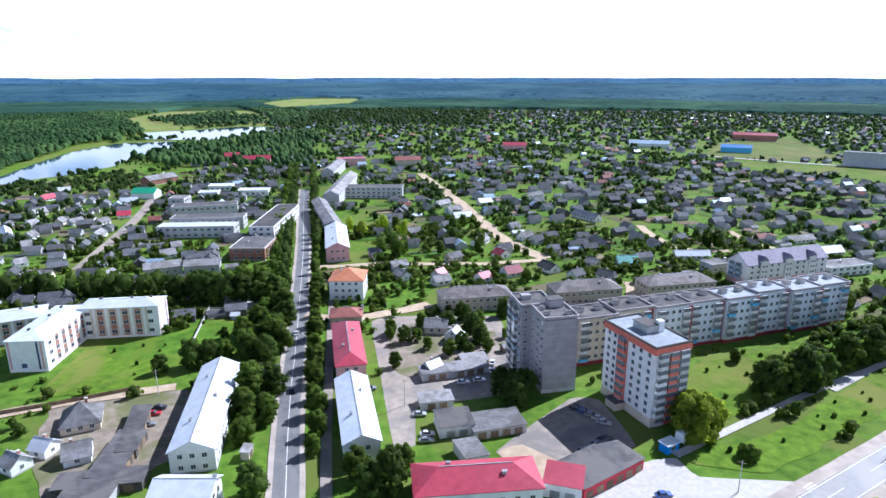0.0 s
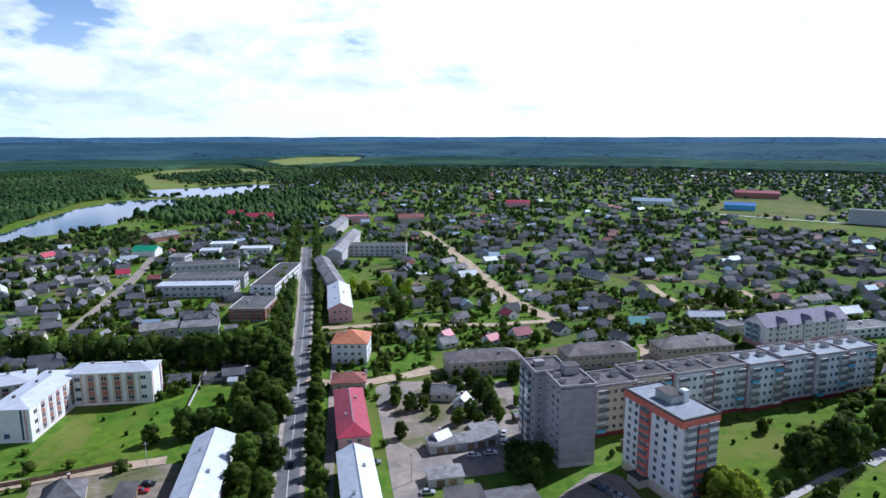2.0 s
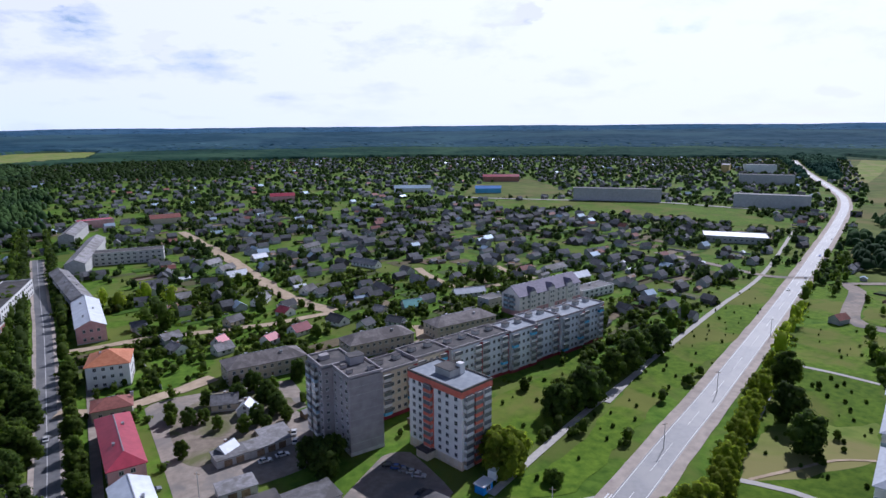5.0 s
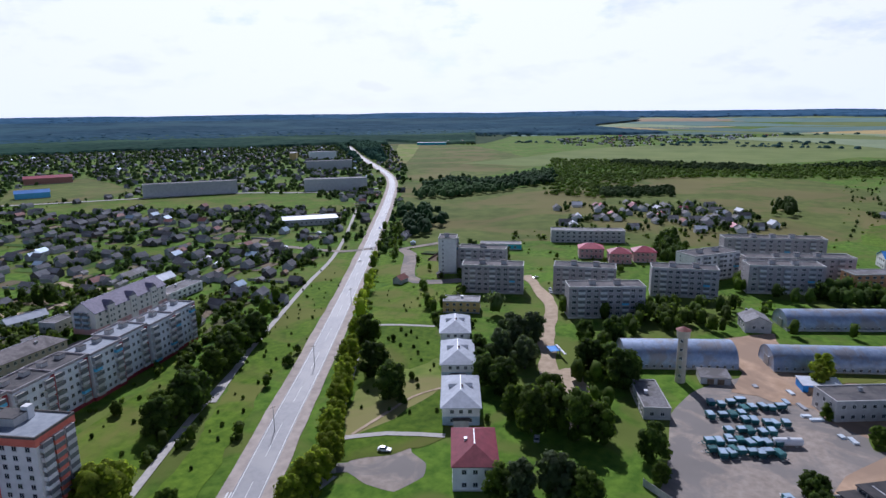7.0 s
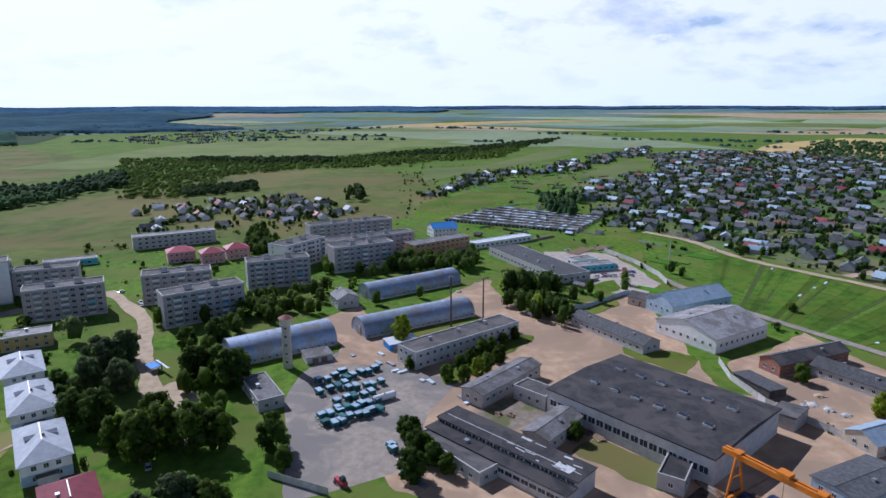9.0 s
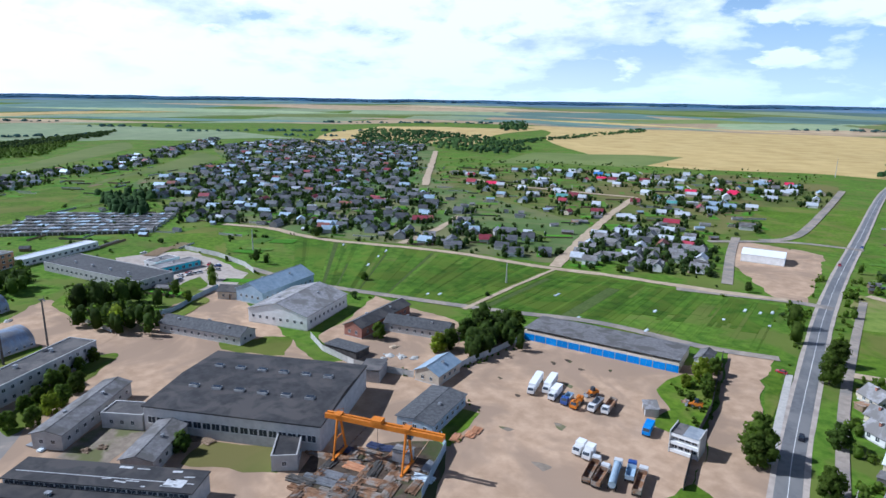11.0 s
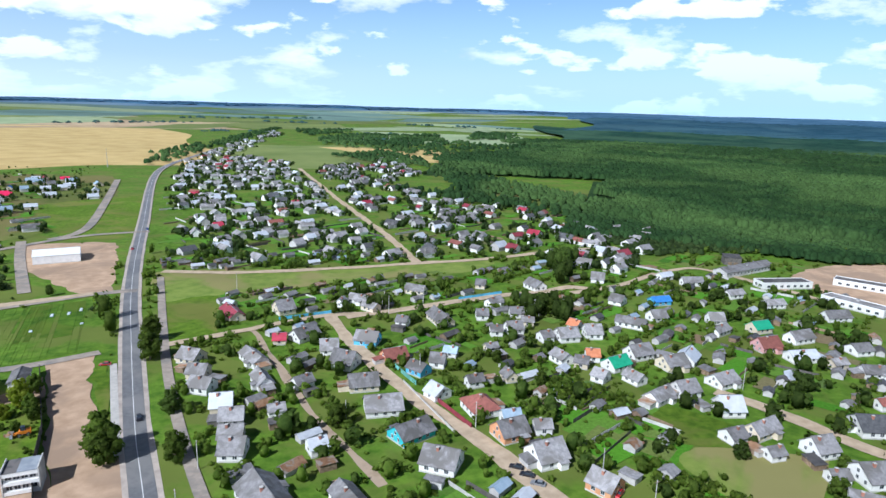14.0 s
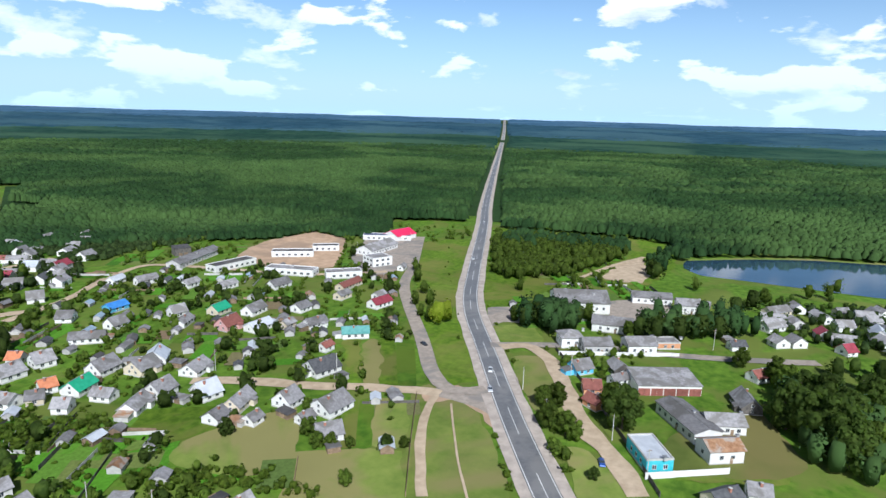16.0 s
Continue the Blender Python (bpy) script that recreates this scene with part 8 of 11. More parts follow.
    x, y = r * np.sin(a), r * np.cos(a)
    z = lift(r) + tall * (0.72 + 0.16 * np.sin(x * 0.006 + y * 0.003) * np.sin(y * 0.005) + rng.normal(0, 0.05, r.shape))
    z[0] = lift(r[0]) - 0.5
    open_land = ~free(x.reshape(-1), y.reshape(-1), 14.0, discs=False).reshape(z.shape)
    z[open_land] = lift(r[open_land]) - 4
    co = np.stack([x, y, z], 2).reshape(-1, 3)
    i = (np.arange(m)[:, None] * (n + 1) + np.arange(n)[None, :]).reshape(-1)
    f = np.stack([i, i + n + 1, i + n + 2, i + 1], 1)
    me = bpy.data.meshes.new(name)
    me.vertices.add(len(co))
    me.vertices.foreach_set("co", co.reshape(-1))
    me.loops.add(f.size)
    me.loops.foreach_set("vertex_index", f.reshape(-1).astype(np.int32))
    me.polygons.add(len(f))
    me.polygons.foreach_set("loop_start", np.arange(0, f.size, 4, dtype=np.int32))
    me.polygons.foreach_set("loop_total", np.full(len(f), 4, np.int32))
    me.polygons.foreach_set("use_smooth", np.ones(len(f), bool))
    me.materials.append(MAT[mat])
    me.update(calc_edges=True)
    tagged(new(name, me), label, "woodland", kind="stuff")


def plant_far_trees():
    for i, (kind, rows) in enumerate(FAR_TREES.items()):
        if rows:
            p = np.array(rows)
            wide, mat = {"a": (0.40, "leaf"), "l": (0.42, "leaf_light"), "d": (0.43, "leaf_dark"), "p": (0.2, "leaf_dark"), "w": (0.44, "leaf_grey"), "b": (0.6, "leaf")}[kind]
            sprays("distant_trees", p[:, 0], p[:, 1], p[:, 2] * wide, p[:, 2], mat, "row and garden trees farther down the streets", 90 + i, 120, 0.2, "trees")

# trees standing singly
tree(-55, 170.4, 12, 'a')
tree(-46.9, 157, 9, 'a')
tree(-63.8, 196.8, 11, 'a')
tree(-63.1, 216.6, 11, 'a')
tree(-57.2, 206.3, 12, 'a')
tree(-61.2, 240.2, 11, 'a')
tree(-40.8, 122.2, 8, 'd')
tree(-50.4, 146.6, 6, 'b')
tree(-12, 122.2, 9, 'd')
tree(-7.4, 124.3, 10, 'd')
tree(-16.3, 128.8, 8, 'a')
tree(-4.5, 133.5, 7, 'a')
tree(-91.3, 188, 6, 'd')
tree(-82.3, 192.3, 9, 'd')
tree(-76.7, 194.5, 9, 'd')
tree(-71.9, 196.8, 7, 'a')
tree(-71.9, 216.6, 9, 'a')
tree(108.8, 172, 11, 'd')
tree(122.6, 175.7, 14, 'd')
tree(114.2, 171.9, 10, 'a')
tree(76.3, 146.4, 10, 'l')
tree(76.1, 152.2, 8, 'l')
tree(144.2, 189.8, 14, 'a')
tree(157.4, 196.4, 13, 'd')
tree(168.9, 205.9, 12, 'd')
tree(109.9, 196.5, 5, 'a')
tree(87.6, 137.1, 4, 'b')
tree(81.4, 149.2, 6, 'l')
tree(27.7, 165, 9, 'd')
tree(-20.9, 329.9, 13, 'a')
tree(-29.4, 335.7, 11, 'a')
tree(-45.5, 374.5, 9, 'l')
tree(-32.6, 389.3, 9, 'l')
tree(-18.7, 374.4, 9, 'l')
tree(11.8, 389.2, 11, 'd')
tree(25.6, 335.6, 9, 'd')
tree(19.5, 397, 10, 'a')
tree(-54.8, 389.3, 8, 'l')
tree(48, 285, 7, 'a')
tree(37, 260.8, 6, 'a')
tree(-95.9, 253.8, 9, 'a')
tree(-103.5, 253.8, 6, 'a')
tree(-10.9, 192.2, 6, 'a')
tree(-14.9, 216.5, 5, 'a')
tree(20.2, 216.5, 7, 'a')
tree(16.1, 222, 6, 'a')
tree(-3.2, 227.8, 6, 'a')
tree(161.3, 347.4, 12, 'd')
tree(168, 347.4, 12, 'd')
tree(159.7, 360.3, 9, 'd')
tree(167.3, 122.8, 12, 'd')
tree(178.4, 138.9, 13, 'd')
tree(203.7, 161.1, 12, 'a')
tree(122.3, 113.5, 8, 'l')
tree(109.2, 109, 8, 'l')
tree(136, 123.3, 8, 'l')
tree(150.7, 133.5, 8, 'l')
tree(164.5, 142.4, 8, 'l')
tree(182.5, 154.3, 8, 'l')
tree(229.5, 185.7, 9, 'l')
tree(270.6, 212.7, 9, 'l')
tree(313.2, 241.1, 9, 'a')
tree(354.7, 267.1, 8, 'a')
tree(388, 288, 8, 'a')
tree(425.4, 313.9, 8, 'a')
tree(453.4, 324, 7, 'a')
tree(183.4, 124.8, 3, 'a')
tree(165.5, 117, 3, 'b')
tree(213.4, 154.7, 3, 'a')
tree(234.8, 140.7, 5, 'a')
tree(216.9, 113.8, 8, 'd')
tree(200.7, 103.5, 6, 'd')
tree(255.4, 159.5, 7, 'a')
tree(260.2, 165.5, 6, 'a')
tree(76.3, 154.1, 9, 'l')
tree(76.9, 149.9, 8, 'l')
tree(108.6, 173.4, 10, 'd')
tree(115.2, 180, 9, 'a')
tree(122.2, 175.5, 13, 'd')
tree(128.5, 177.2, 12, 'd')
tree(164.8, 202.1, 13, 'a')
tree(172.4, 205.4, 12, 'd')
tree(182.5, 207.5, 13, 'd')
tree(209.3, 229.8, 10, 'a')
tree(227.6, 241.3, 9, 'a')
tree(182.8, 247.4, 8, 'a')
tree(153.7, 193.9, 11, 'a')
tree(109.7, 195.5, 4, 'a')
tree(216.9, 103.6, 13, 'w')
tree(226.5, 100.4, 14, 'w')
tree(242.8, 100.6, 13, 'w')
tree(240.9, 110.4, 12, 'w')
tree(213.7, 91.5, 12, 'w')
tree(192.1, 98, 11, 'd')
tree(189.2, 89.1, 12, 'd')
tree(169, 69.6, 14, 'a')
tree(175.6, 64.4, 14, 'a')
tree(171.8, 55.5, 14, 'a')
tree(173.2, 48.5, 13, 'a')
tree(184.5, 69.4, 12, 'a')
tree(174.8, 77.7, 12, 'a')
tree(139.6, 50.4, 12, 'w')
tree(133.2, 57.4, 12, 'w')
tree(138.7, 42.3, 11, 'a')
tree(132, 63.2, 9, 'a')
tree(171.1, 32.7, 11, 'd')
tree(160.8, 28.2, 6, 'a')
tree(225.2, 61.3, 12, 'd')
tree(215.8, 53.2, 13, 'd')
tree(223.7, 69.1, 12, 'd')
tree(253.7, 80.6, 10, 'd')
tree(256.1, 68.1, 11, 'd')
tree(285.7, 81.6, 9, 'a')
tree(286.3, 102.5, 9, 'a')
tree(293.2, 65.9, 9, 'a')
tree(305, 53.5, 8, 'a')
tree(311.3, 45.6, 8, 'a')
tree(323.6, 35.1, 9, 'd')
tree(329.9, 29.6, 9, 'd')
tree(250.8, -8.4, 7, 'l')
tree(314.3, -69, 14, 'd')
tree(311.3, -76.1, 14, 'd')
tree(308.9, -85.6, 13, 'd')
tree(314.6, -93.3, 11, 'd')
tree(280.2, -75.1, 9, 'l')
tree(299.5, -98.9, 9, 'd')
tree(309.8, -111.6, 9, 'a')
tree(313.7, -132.2, 8, 'a')
tree(368, -51.7, 10, 'd')
tree(366.3, -42.2, 9, 'd')
tree(370.2, -29.8, 9, 'd')
tree(367.2, -13.5, 9, 'd')
tree(375.6, -59, 10, 'd')
tree(305.4, 1.8, 8, 'a')
tree(314.2, -20.6, 7, 'a')
tree(362.4, 12.6, 9, 'd')
tree(372.4, -7, 9, 'd')
tree(262.4, 158.2, 8, 'a')
tree(260.8, 166.4, 8, 'a')
tree(205.1, 107.6, 8, 'd')
tree(267.6, 130.8, 12, 'w')
tree(224.6, 126.2, 5, 'a')
tree(166.8, -57.7, 6, 'd')
tree(151.3, -6.8, 9, 'd')
tree(162.5, -9.3, 8, 'd')
tree(169.5, -167.8, 8, 'a')
tree(171.7, -179.8, 9, 'd')
tree(169.5, -187.8, 10, 'd')
tree(170.2, -197.6, 9, 'a')
tree(164.8, -204.5, 8, 'a')
tree(170.2, -162.2, 6, 'l')
tree(196.8, -152.5, 7, 'a')
tree(53, -178, 11.5, 'a')
tree(82.3, -300.2, 12, 'a')
tree(86.5, -216.2, 7, 'l')
tree(79.4, -204.9, 6, 'a')
tree(379.3, -238.7, 8, 'd')
tree(380, -254, 7, 'a')
tree(346.3, -174.2, 8, 'd')
tree(336.7, -175.7, 6, 'd')
tree(212.6, -23.9, 6, 'a')
tree(210.3, -29.8, 7, 'a')
tree(219.4, -40.1, 7, 'a')
tree(225.6, -46.1, 7, 'a')
tree(215.2, -35.7, 6, 'l')
tree(225.1, -11, 5, 'b')
tree(271.9, -200.4, 5, 'b')
tree(118.4, -343, 6, 'd')
tree(185.3, -324.4, 5, 'b')
tree(93.9, -332.4, 4, 'a')
tree(300.5, -83.5, 7, 'd')
tree(295.1, -111.9, 7, 'a')
tree(326.5, -137.7, 8, 'a')
tree(7.7, 226.3, 7, 'd')
tree(13.8, 235, 8, 'd')
tree(16.9, 222.7, 8, 'd')
tree(19.8, 211.4, 7, 'd')
tree(8.1, 202, 6, 'a')
tree(12.6, 207.3, 6, 'd')
tree(-0.1, 207.2, 5, 'a')
tree(-4.4, 214.1, 5, 'a')
tree(-8.9, 213, 6, 'd')
tree(22.4, 205.3, 5, 'a')
tree(20.6, 230.6, 6, 'a')
tree(7.7, 250, 6, 'a')
tree(15.2, 201.4, 5, 'd')
tree(-14.9, 220.9, 6, 'a')
tree(31.7, 240.2, 7, 'd')
tree(24.2, 173.4, 9, 'd')
tree(28.9, 170.3, 9, 'd')
tree(33, 174.6, 7, 'a')
tree(4.3, 334.3, 9, 'd')
tree(11.9, 360.7, 10, 'd')
tree(-16.4, 338.6, 10, 'd')
tree(-25.8, 354.2, 11, 'd')
tree(-24.5, 384.9, 11, 'd')
tree(28.2, 350, 8, 'd')
tree(33, 306, 7, 'a')
tree(47.1, 287.9, 7, 'a')
tree(74.8, 147.6, 9, 'l')
tree(81.3, 150.8, 9, 'l')
tree(86.5, 138.4, 4, 'b')
tree(222.2, -30, 6, 'a')
tree(226.5, -34.5, 6, 'a')
tree(233.2, -40.3, 7, 'a')
tree(237.2, -45, 7, 'a')
tree(245.6, -51.6, 5, 'a')
tree(250.2, -57.7, 5, 'a')
tree(174, -6.4, 7, 'd')
tree(170.4, -8.7, 8, 'd')
tree(162.9, -11.3, 7, 'a')
tree(157.8, -13.7, 7, 'd')
tree(152.9, -17.3, 6, 'a')
tree(257.2, -8.5, 8, 'l')
tree(88.2, -207, 4, 'l')
tree(82.2, -211.2, 6, 'a')
tree(85.4, -224.9, 6, 'a')
tree(82, -198.4, 3, 'b')
tree(86.3, -199.3, 2, 'b')
tree(105.6, 108.4, 7, 'l')
tree(115.2, 110.8, 7, 'l')
tree(128.9, 118.2, 7, 'l')
tree(142.8, 128.2, 7, 'l')
tree(157.6, 137.9, 7, 'l')
tree(173, 148.2, 7, 'l')
tree(192.7, 161.1, 7, 'l')
tree(210, 172.4, 7, 'l')
tree(247.5, 199.1, 7, 'l')
tree(257.3, 203.7, 7, 'l')
tree(290.7, 225.9, 6, 'l')
tree(332.1, 253.9, 6, 'l')
tree(101.4, 108.2, 7, 'l')
tree(50.5, -174, 10, 'a')
tree(75.6, -282.1, 10, 'a')
tree(53.5, -248.3, 11, 'a')
tree(56.7, -269.3, 10, 'a')
tree(38.2, -201.5, 8, 'd')
tree(32.4, -171.1, 8, 'a')
tree(-154.2, -325.6, 13, 'd')
tree(-164.8, -337, 12, 'd')
tree(-124.8, -273.4, 9, 'a')
tree(-112, -264.6, 9, 'd')
tree(-119.7, -272.5, 10, 'd')
tree(-151.6, -285, 8, 'a')
tree(-20.9, -291.8, 6, 'a')
tree(-26.4, -292.8, 7, 'd')
tree(-43, -295.9, 8, 'd')
tree(-47.2, -296.7, 8, 'd')
tree(-38.8, -295.1, 7, 'd')
tree(-174.8, -359.4, 12, 'd')
tree(-201, -375.8, 9, 'a')
tree(-82.2, -321.1, 7, 'a')
tree(-88.8, -197.4, 6, 'a')
tree(-96.9, -191.4, 5, 'a')
tree(-13.7, -181.8, 8, 'a')
tree(-13, -189.1, 7, 'a')
tree(-92.6, -223.1, 5, 'a')
tree(-80, -221, 5, 'a')
tree(-58, -204.2, 4, 'a')
tree(74, -417.2, 5, 'a')
tree(87.1, -432.5, 6, 'a')
tree(-276, -94.7, 11, 'd')
tree(-283.8, -90.2, 12, 'd')
tree(-292.6, -84.3, 12, 'd')
tree(-293.6, -74.5, 11, 'd')
tree(-301.1, -70.7, 10, 'a')
tree(-281.1, -102.5, 9, 'a')
tree(-289.3, -43.6, 11, 'd')
tree(-289.6, -36, 12, 'd')
tree(-295.3, -26.8, 12, 'd')
tree(-305.2, -17.9, 12, 'd')
tree(-309.6, -10.9, 11, 'd')
tree(-304.9, -33.2, 10, 'a')
tree(-286.4, -48.2, 9, 'a')
tree(-352.8, -5.6, 11, 'd')
tree(-369.2, 2, 12, 'd')
tree(-384.8, 7.4, 10, 'a')
tree(-413, 30.8, 9, 'a')
tree(-419.7, 41.3, 9, 'a')
tree(-437.5, 46.9, 9, 'a')
tree(-196.5, -32.2, 13, 'd')
tree(-206.9, -38.2, 10, 'a')
tree(-185.9, -54, 8, 'a')
tree(-183.3, -47.4, 8, 'a')
tree(-181.1, -44, 8, 'a')
tree(-198.9, -60.2, 8, 'a')
tree(-201.4, -55.9, 8, 'a')
tree(-162.2, -32.9, 4, 'd')
tree(-224.9, 16.2, 15, 'd')
tree(-220, 22.6, 16, 'd')
tree(-215.5, 28.6, 16, 'd')
tree(-206.6, 32.3, 15, 'd')
tree(-247.6, 22, 14, 'd')
tree(-255.3, 16.6, 12, 'a')
tree(-241.5, 28.7, 15, 'd')
tree(-231.2, 34.5, 15, 'd')
tree(-209.2, 36.9, 13, 'a')
tree(-264.8, 12.9, 10, 'a')
tree(-260.7, 44.1, 12, 'd')
tree(-281.1, 50.2, 12, 'd')
tree(-284.6, 35.3, 9, 'd')
tree(-258.6, -138.4, 9, 'a')
tree(-257.1, -132.9, 10, 'l')
tree(-263, -131.3, 9, 'l')
tree(-264, -146.2, 7, 'a')
tree(-279.1, -158.2, 8, 'a')
tree(-319.9, -179.6, 9, 'a')
tree(-343.1, -195, 8, 'a')
tree(-300.4, -164.9, 8, 'a')
tree(-283.2, -151.8, 9, 'a')
tree(-289.9, -181, 9, 'd')
tree(-364.7, -252.1, 8, 'd')
tree(-353.9, -251.8, 8, 'd')
tree(-141.8, -118.4, 6, 'a')
tree(-137.7, -111.7, 4, 'b')
tree(-139.8, -108, 4, 'b')
tree(-125.1, -92, 5, 'a')
tree(-128.9, -140.3, 6, 'd')
tree(-142.9, -102.9, 3, 'b')
tree(-151.1, -88.7, 3, 'b')
tree(-153.7, -128.2, 5, 'a')
tree(-395.2, -29.6, 8, 'a')
tree(-410, -55, 11, 'd')
tree(-415.6, -59.5, 11, 'd')
tree(-276.8, 0.2, 8, 'a')
tree(-336.3, -120.2, 8, 'a')
tree(-366.6, -96.6, 7, 'a')
tree(-382.2, -84.7, 6, 'a')

# street trees beside the long white house
tree(-54, 159, 8.5, 'a')
tree(-46, 156, 7.6, 'a')
tree(-54, 169, 10.2, 'a')
tree(-48, 172, 9.3, 'd')
tree(-57, 195, 10.2, 'd')
tree(-54, 206, 10.2, 'a')
tree(-62, 205, 9.3, 'd')
tree(-60, 217, 10.2, 'a')
tree(-58, 231, 9.3, 'd')
tree(-50, 152, 6.0, 'a')
tree(-51, 144, 3.4, 'b')
tree(-79, 217, 4.2, 'a')

# saplings dotted over the lawns
tree(185.6, 190.7, 1.2, 'b')
tree(139.7, 168.1, 1.2, 'b')
tree(175.5, 194.1, 1.4, 'd')
tree(234.8, 220.7, 1.1, 'd')
tree(171.1, 190.6, 1.4, 'b')
tree(100.6, 145.7, 1.3, 'd')
tree(199.7, 213.3, 0.9, 'd')
tree(227.5, 214, 1.0, 'd')
tree(247.8, 225.5, 1.0, 'd')
tree(216.8, 223.9, 0.9, 'b')
tree(151.6, 173.2, 1.3, 'b')
tree(218.5, 207.1, 1.7, 'b')
tree(220, 217.7, 1.0, 'd')
tree(171.4, 184, 1.4, 'd')
tree(115.6, 152.3, 1.3, 'd')
tree(161.3, 176.4, 1.3, 'd')
tree(128, 167.1, 1.1, 'd')
tree(117.9, 158.9, 0.9, 'd')
tree(269.1, 233.1, 1.5, 'd')
tree(304.7, 271.4, 0.8, 'd')
tree(259.1, 239.2, 1.4, 'd')
tree(214.7, 212.8, 1.1, 'b')
tree(196.8, 200.2, 1.2, 'd')
tree(140.4, 173, 1.0, 'd')
tree(132.7, 160, 1.4, 'd')
tree(244.3, 234.5, 1.6, 'b')
tree(276, 237.7, 1.2, 'b')
tree(276.4, 244.9, 1.5, 'b')
tree(122.6, 158.7, 1.5, 'b')
tree(182, 204.2, 1.4, 'b')
tree(163.5, 192.3, 1.2, 'b')
tree(254.9, 230.7, 1.0, 'b')
tree(261.4, 247, 1.4, 'b')
tree(276.6, 249.6, 1.1, 'b')
tree(230, 227.2, 1.5, 'b')
tree(202.3, 208.3, 0.9, 'd')
tree(83.6, 141, 1.6, 'd')
tree(193.1, 210, 1.3, 'd')
tree(252.4, 245.3, 1.6, 'd')
tree(242.2, 228.6, 0.9, 'b')
tree(291.1, 254.9, 1.0, 'd')
tree(291.5, 266.5, 1.2, 'b')
tree(212.9, 218.5, 1.2, 'b')
tree(156.1, 188, 1.3, 'b')
tree(225, 221.6, 1.3, 'd')
tree(232.3, 213.7, 0.9, 'd')
tree(116.4, 183.3, 0.9, 'b')
tree(95.2, 170.3, 1.5, 'b')
tree(130.9, 202.9, 1.1, 'd')
tree(125.2, 188.8, 0.8, 'b')
tree(109.6, 180.3, 1.5, 'd')
tree(130.2, 195.3, 1.3, 'b')
tree(109.2, 185.8, 1.3, 'b')
tree(135.7, 197.2, 0.9, 'd')
tree(102.4, 191.6, 0.9, 'd')
tree(105.6, 174.3, 1.6, 'd')
tree(121.2, 200.6, 1.3, 'b')
tree(96.6, 188.3, 1.5, 'd')
tree(210.7, 142.1, 1.5, 'b')
tree(158.1, 117.2, 1.5, 'd')
tree(200.1, 131.3, 1.2, 'b')
tree(220.8, 147, 1.1, 'd')
tree(209.4, 148.1, 1.5, 'b')
tree(198, 124, 1.5, 'd')
tree(155, 126.7, 1.0, 'b')
tree(193.3, 122.7, 0.9, 'd')
tree(165.6, 115.6, 1.4, 'b')
tree(212.9, 156.9, 1.7, 'd')
tree(170.5, 133.1, 1.2, 'b')
tree(190.2, 135.5, 1.3, 'b')
tree(199, 135.7, 0.8, 'd')
tree(225.4, 153.2, 1.5, 'd')
tree(178.3, 118.8, 1.5, 'b')
tree(183.2, 122.4, 1.3, 'b')
tree(165.7, 102.8, 1.3, 'b')
tree(220.8, 152.9, 1.5, 'b')
tree(225.6, 158.8, 1.5, 'b')
tree(175.1, 123.7, 0.8, 'b')
tree(217.6, 139.2, 1.4, 'b')
tree(176.9, 131, 1.7, 'd')
tree(205.7, 136.6, 1.7, 'd')
tree(160.1, 110.2, 1.3, 'd')
tree(179.9, 126.5, 1.2, 'b')
tree(165.4, 131.9, 1.3, 'd')
tree(268, 197.3, 1.1, 'd')
tree(250.4, 172.9, 1.4, 'b')
tree(270.6, 179.1, 1.4, 'b')
tree(259.8, 166, 1.6, 'b')
tree(275.4, 202, 1.0, 'd')
tree(267.3, 162.3, 0.9, 'b')
tree(290.7, 173.8, 0.9, 'd')
tree(263.6, 178.4, 0.9, 'd')
tree(268.5, 171.7, 1.2, 'd')
tree(260.8, 171.2, 1.4, 'b')
tree(259.6, 190.3, 1.2, 'd')
tree(256.5, 178.2, 1.6, 'd')
tree(283, 174.4, 1.6, 'd')
tree(284.6, 169.5, 0.8, 'b')
tree(255.3, 173.8, 1.0, 'd')
tree(288.6, 193.5, 1.3, 'b')
tree(-99, 205.1, 0.9, 'b')
tree(-82.6, 220.7, 1.4, 'd')
tree(-90, 213.1, 1.6, 'b')
tree(-78, 226.5, 1.2, 'd')
tree(-96, 194.6, 1.2, 'd')
tree(-115.5, 204.5, 1.6, 'd')
tree(-89.7, 206.3, 1.5, 'b')
tree(-80.4, 208.6, 1.5, 'd')
tree(-107.1, 209.4, 1.3, 'd')
tree(-102.3, 193.9, 1.7, 'd')
tree(-86.6, 195.5, 1.2, 'b')
tree(-99.5, 186.2, 1.0, 'b')
tree(-96.2, 200.6, 1.3, 'd')
tree(-99.2, 210, 1.0, 'd')
tree(-276, -131.2, 1.2, 'd')
tree(-332.4, -163.7, 0.8, 'd')
tree(-363.1, -183.4, 1.3, 'b')
tree(-346.2, -171.7, 1.5, 'b')
tree(-418, -208.4, 1.5, 'd')
tree(-281.6, -147.5, 0.8, 'd')
tree(-375.9, -187.4, 1.4, 'd')
tree(-244.7, -115.8, 1.5, 'b')

# ---- tree rows and groves ----
def along(pts, off, step, h, kind):
    line = spline(pts, 4.0)
    run = 0.0
    for a, b in zip(line[:-1], line[1:]):
        run += (b - a).length
        if run >= step:
            run = 0.0
            d = (b - a).normalized()
            tree(b.x - d.y * off + TREES.uniform(-1, 1), b.y + d.x * off + TREES.uniform(-1, 1), h * TREES.uniform(0.75, 1.2), kind)


NORTH = ((-34, 129), (-43, 172), (-51, 216), (-74, 335), (-110, 507), (-143, 669))
along(NORTH, -7.6, 9.0, 7.2, "a")
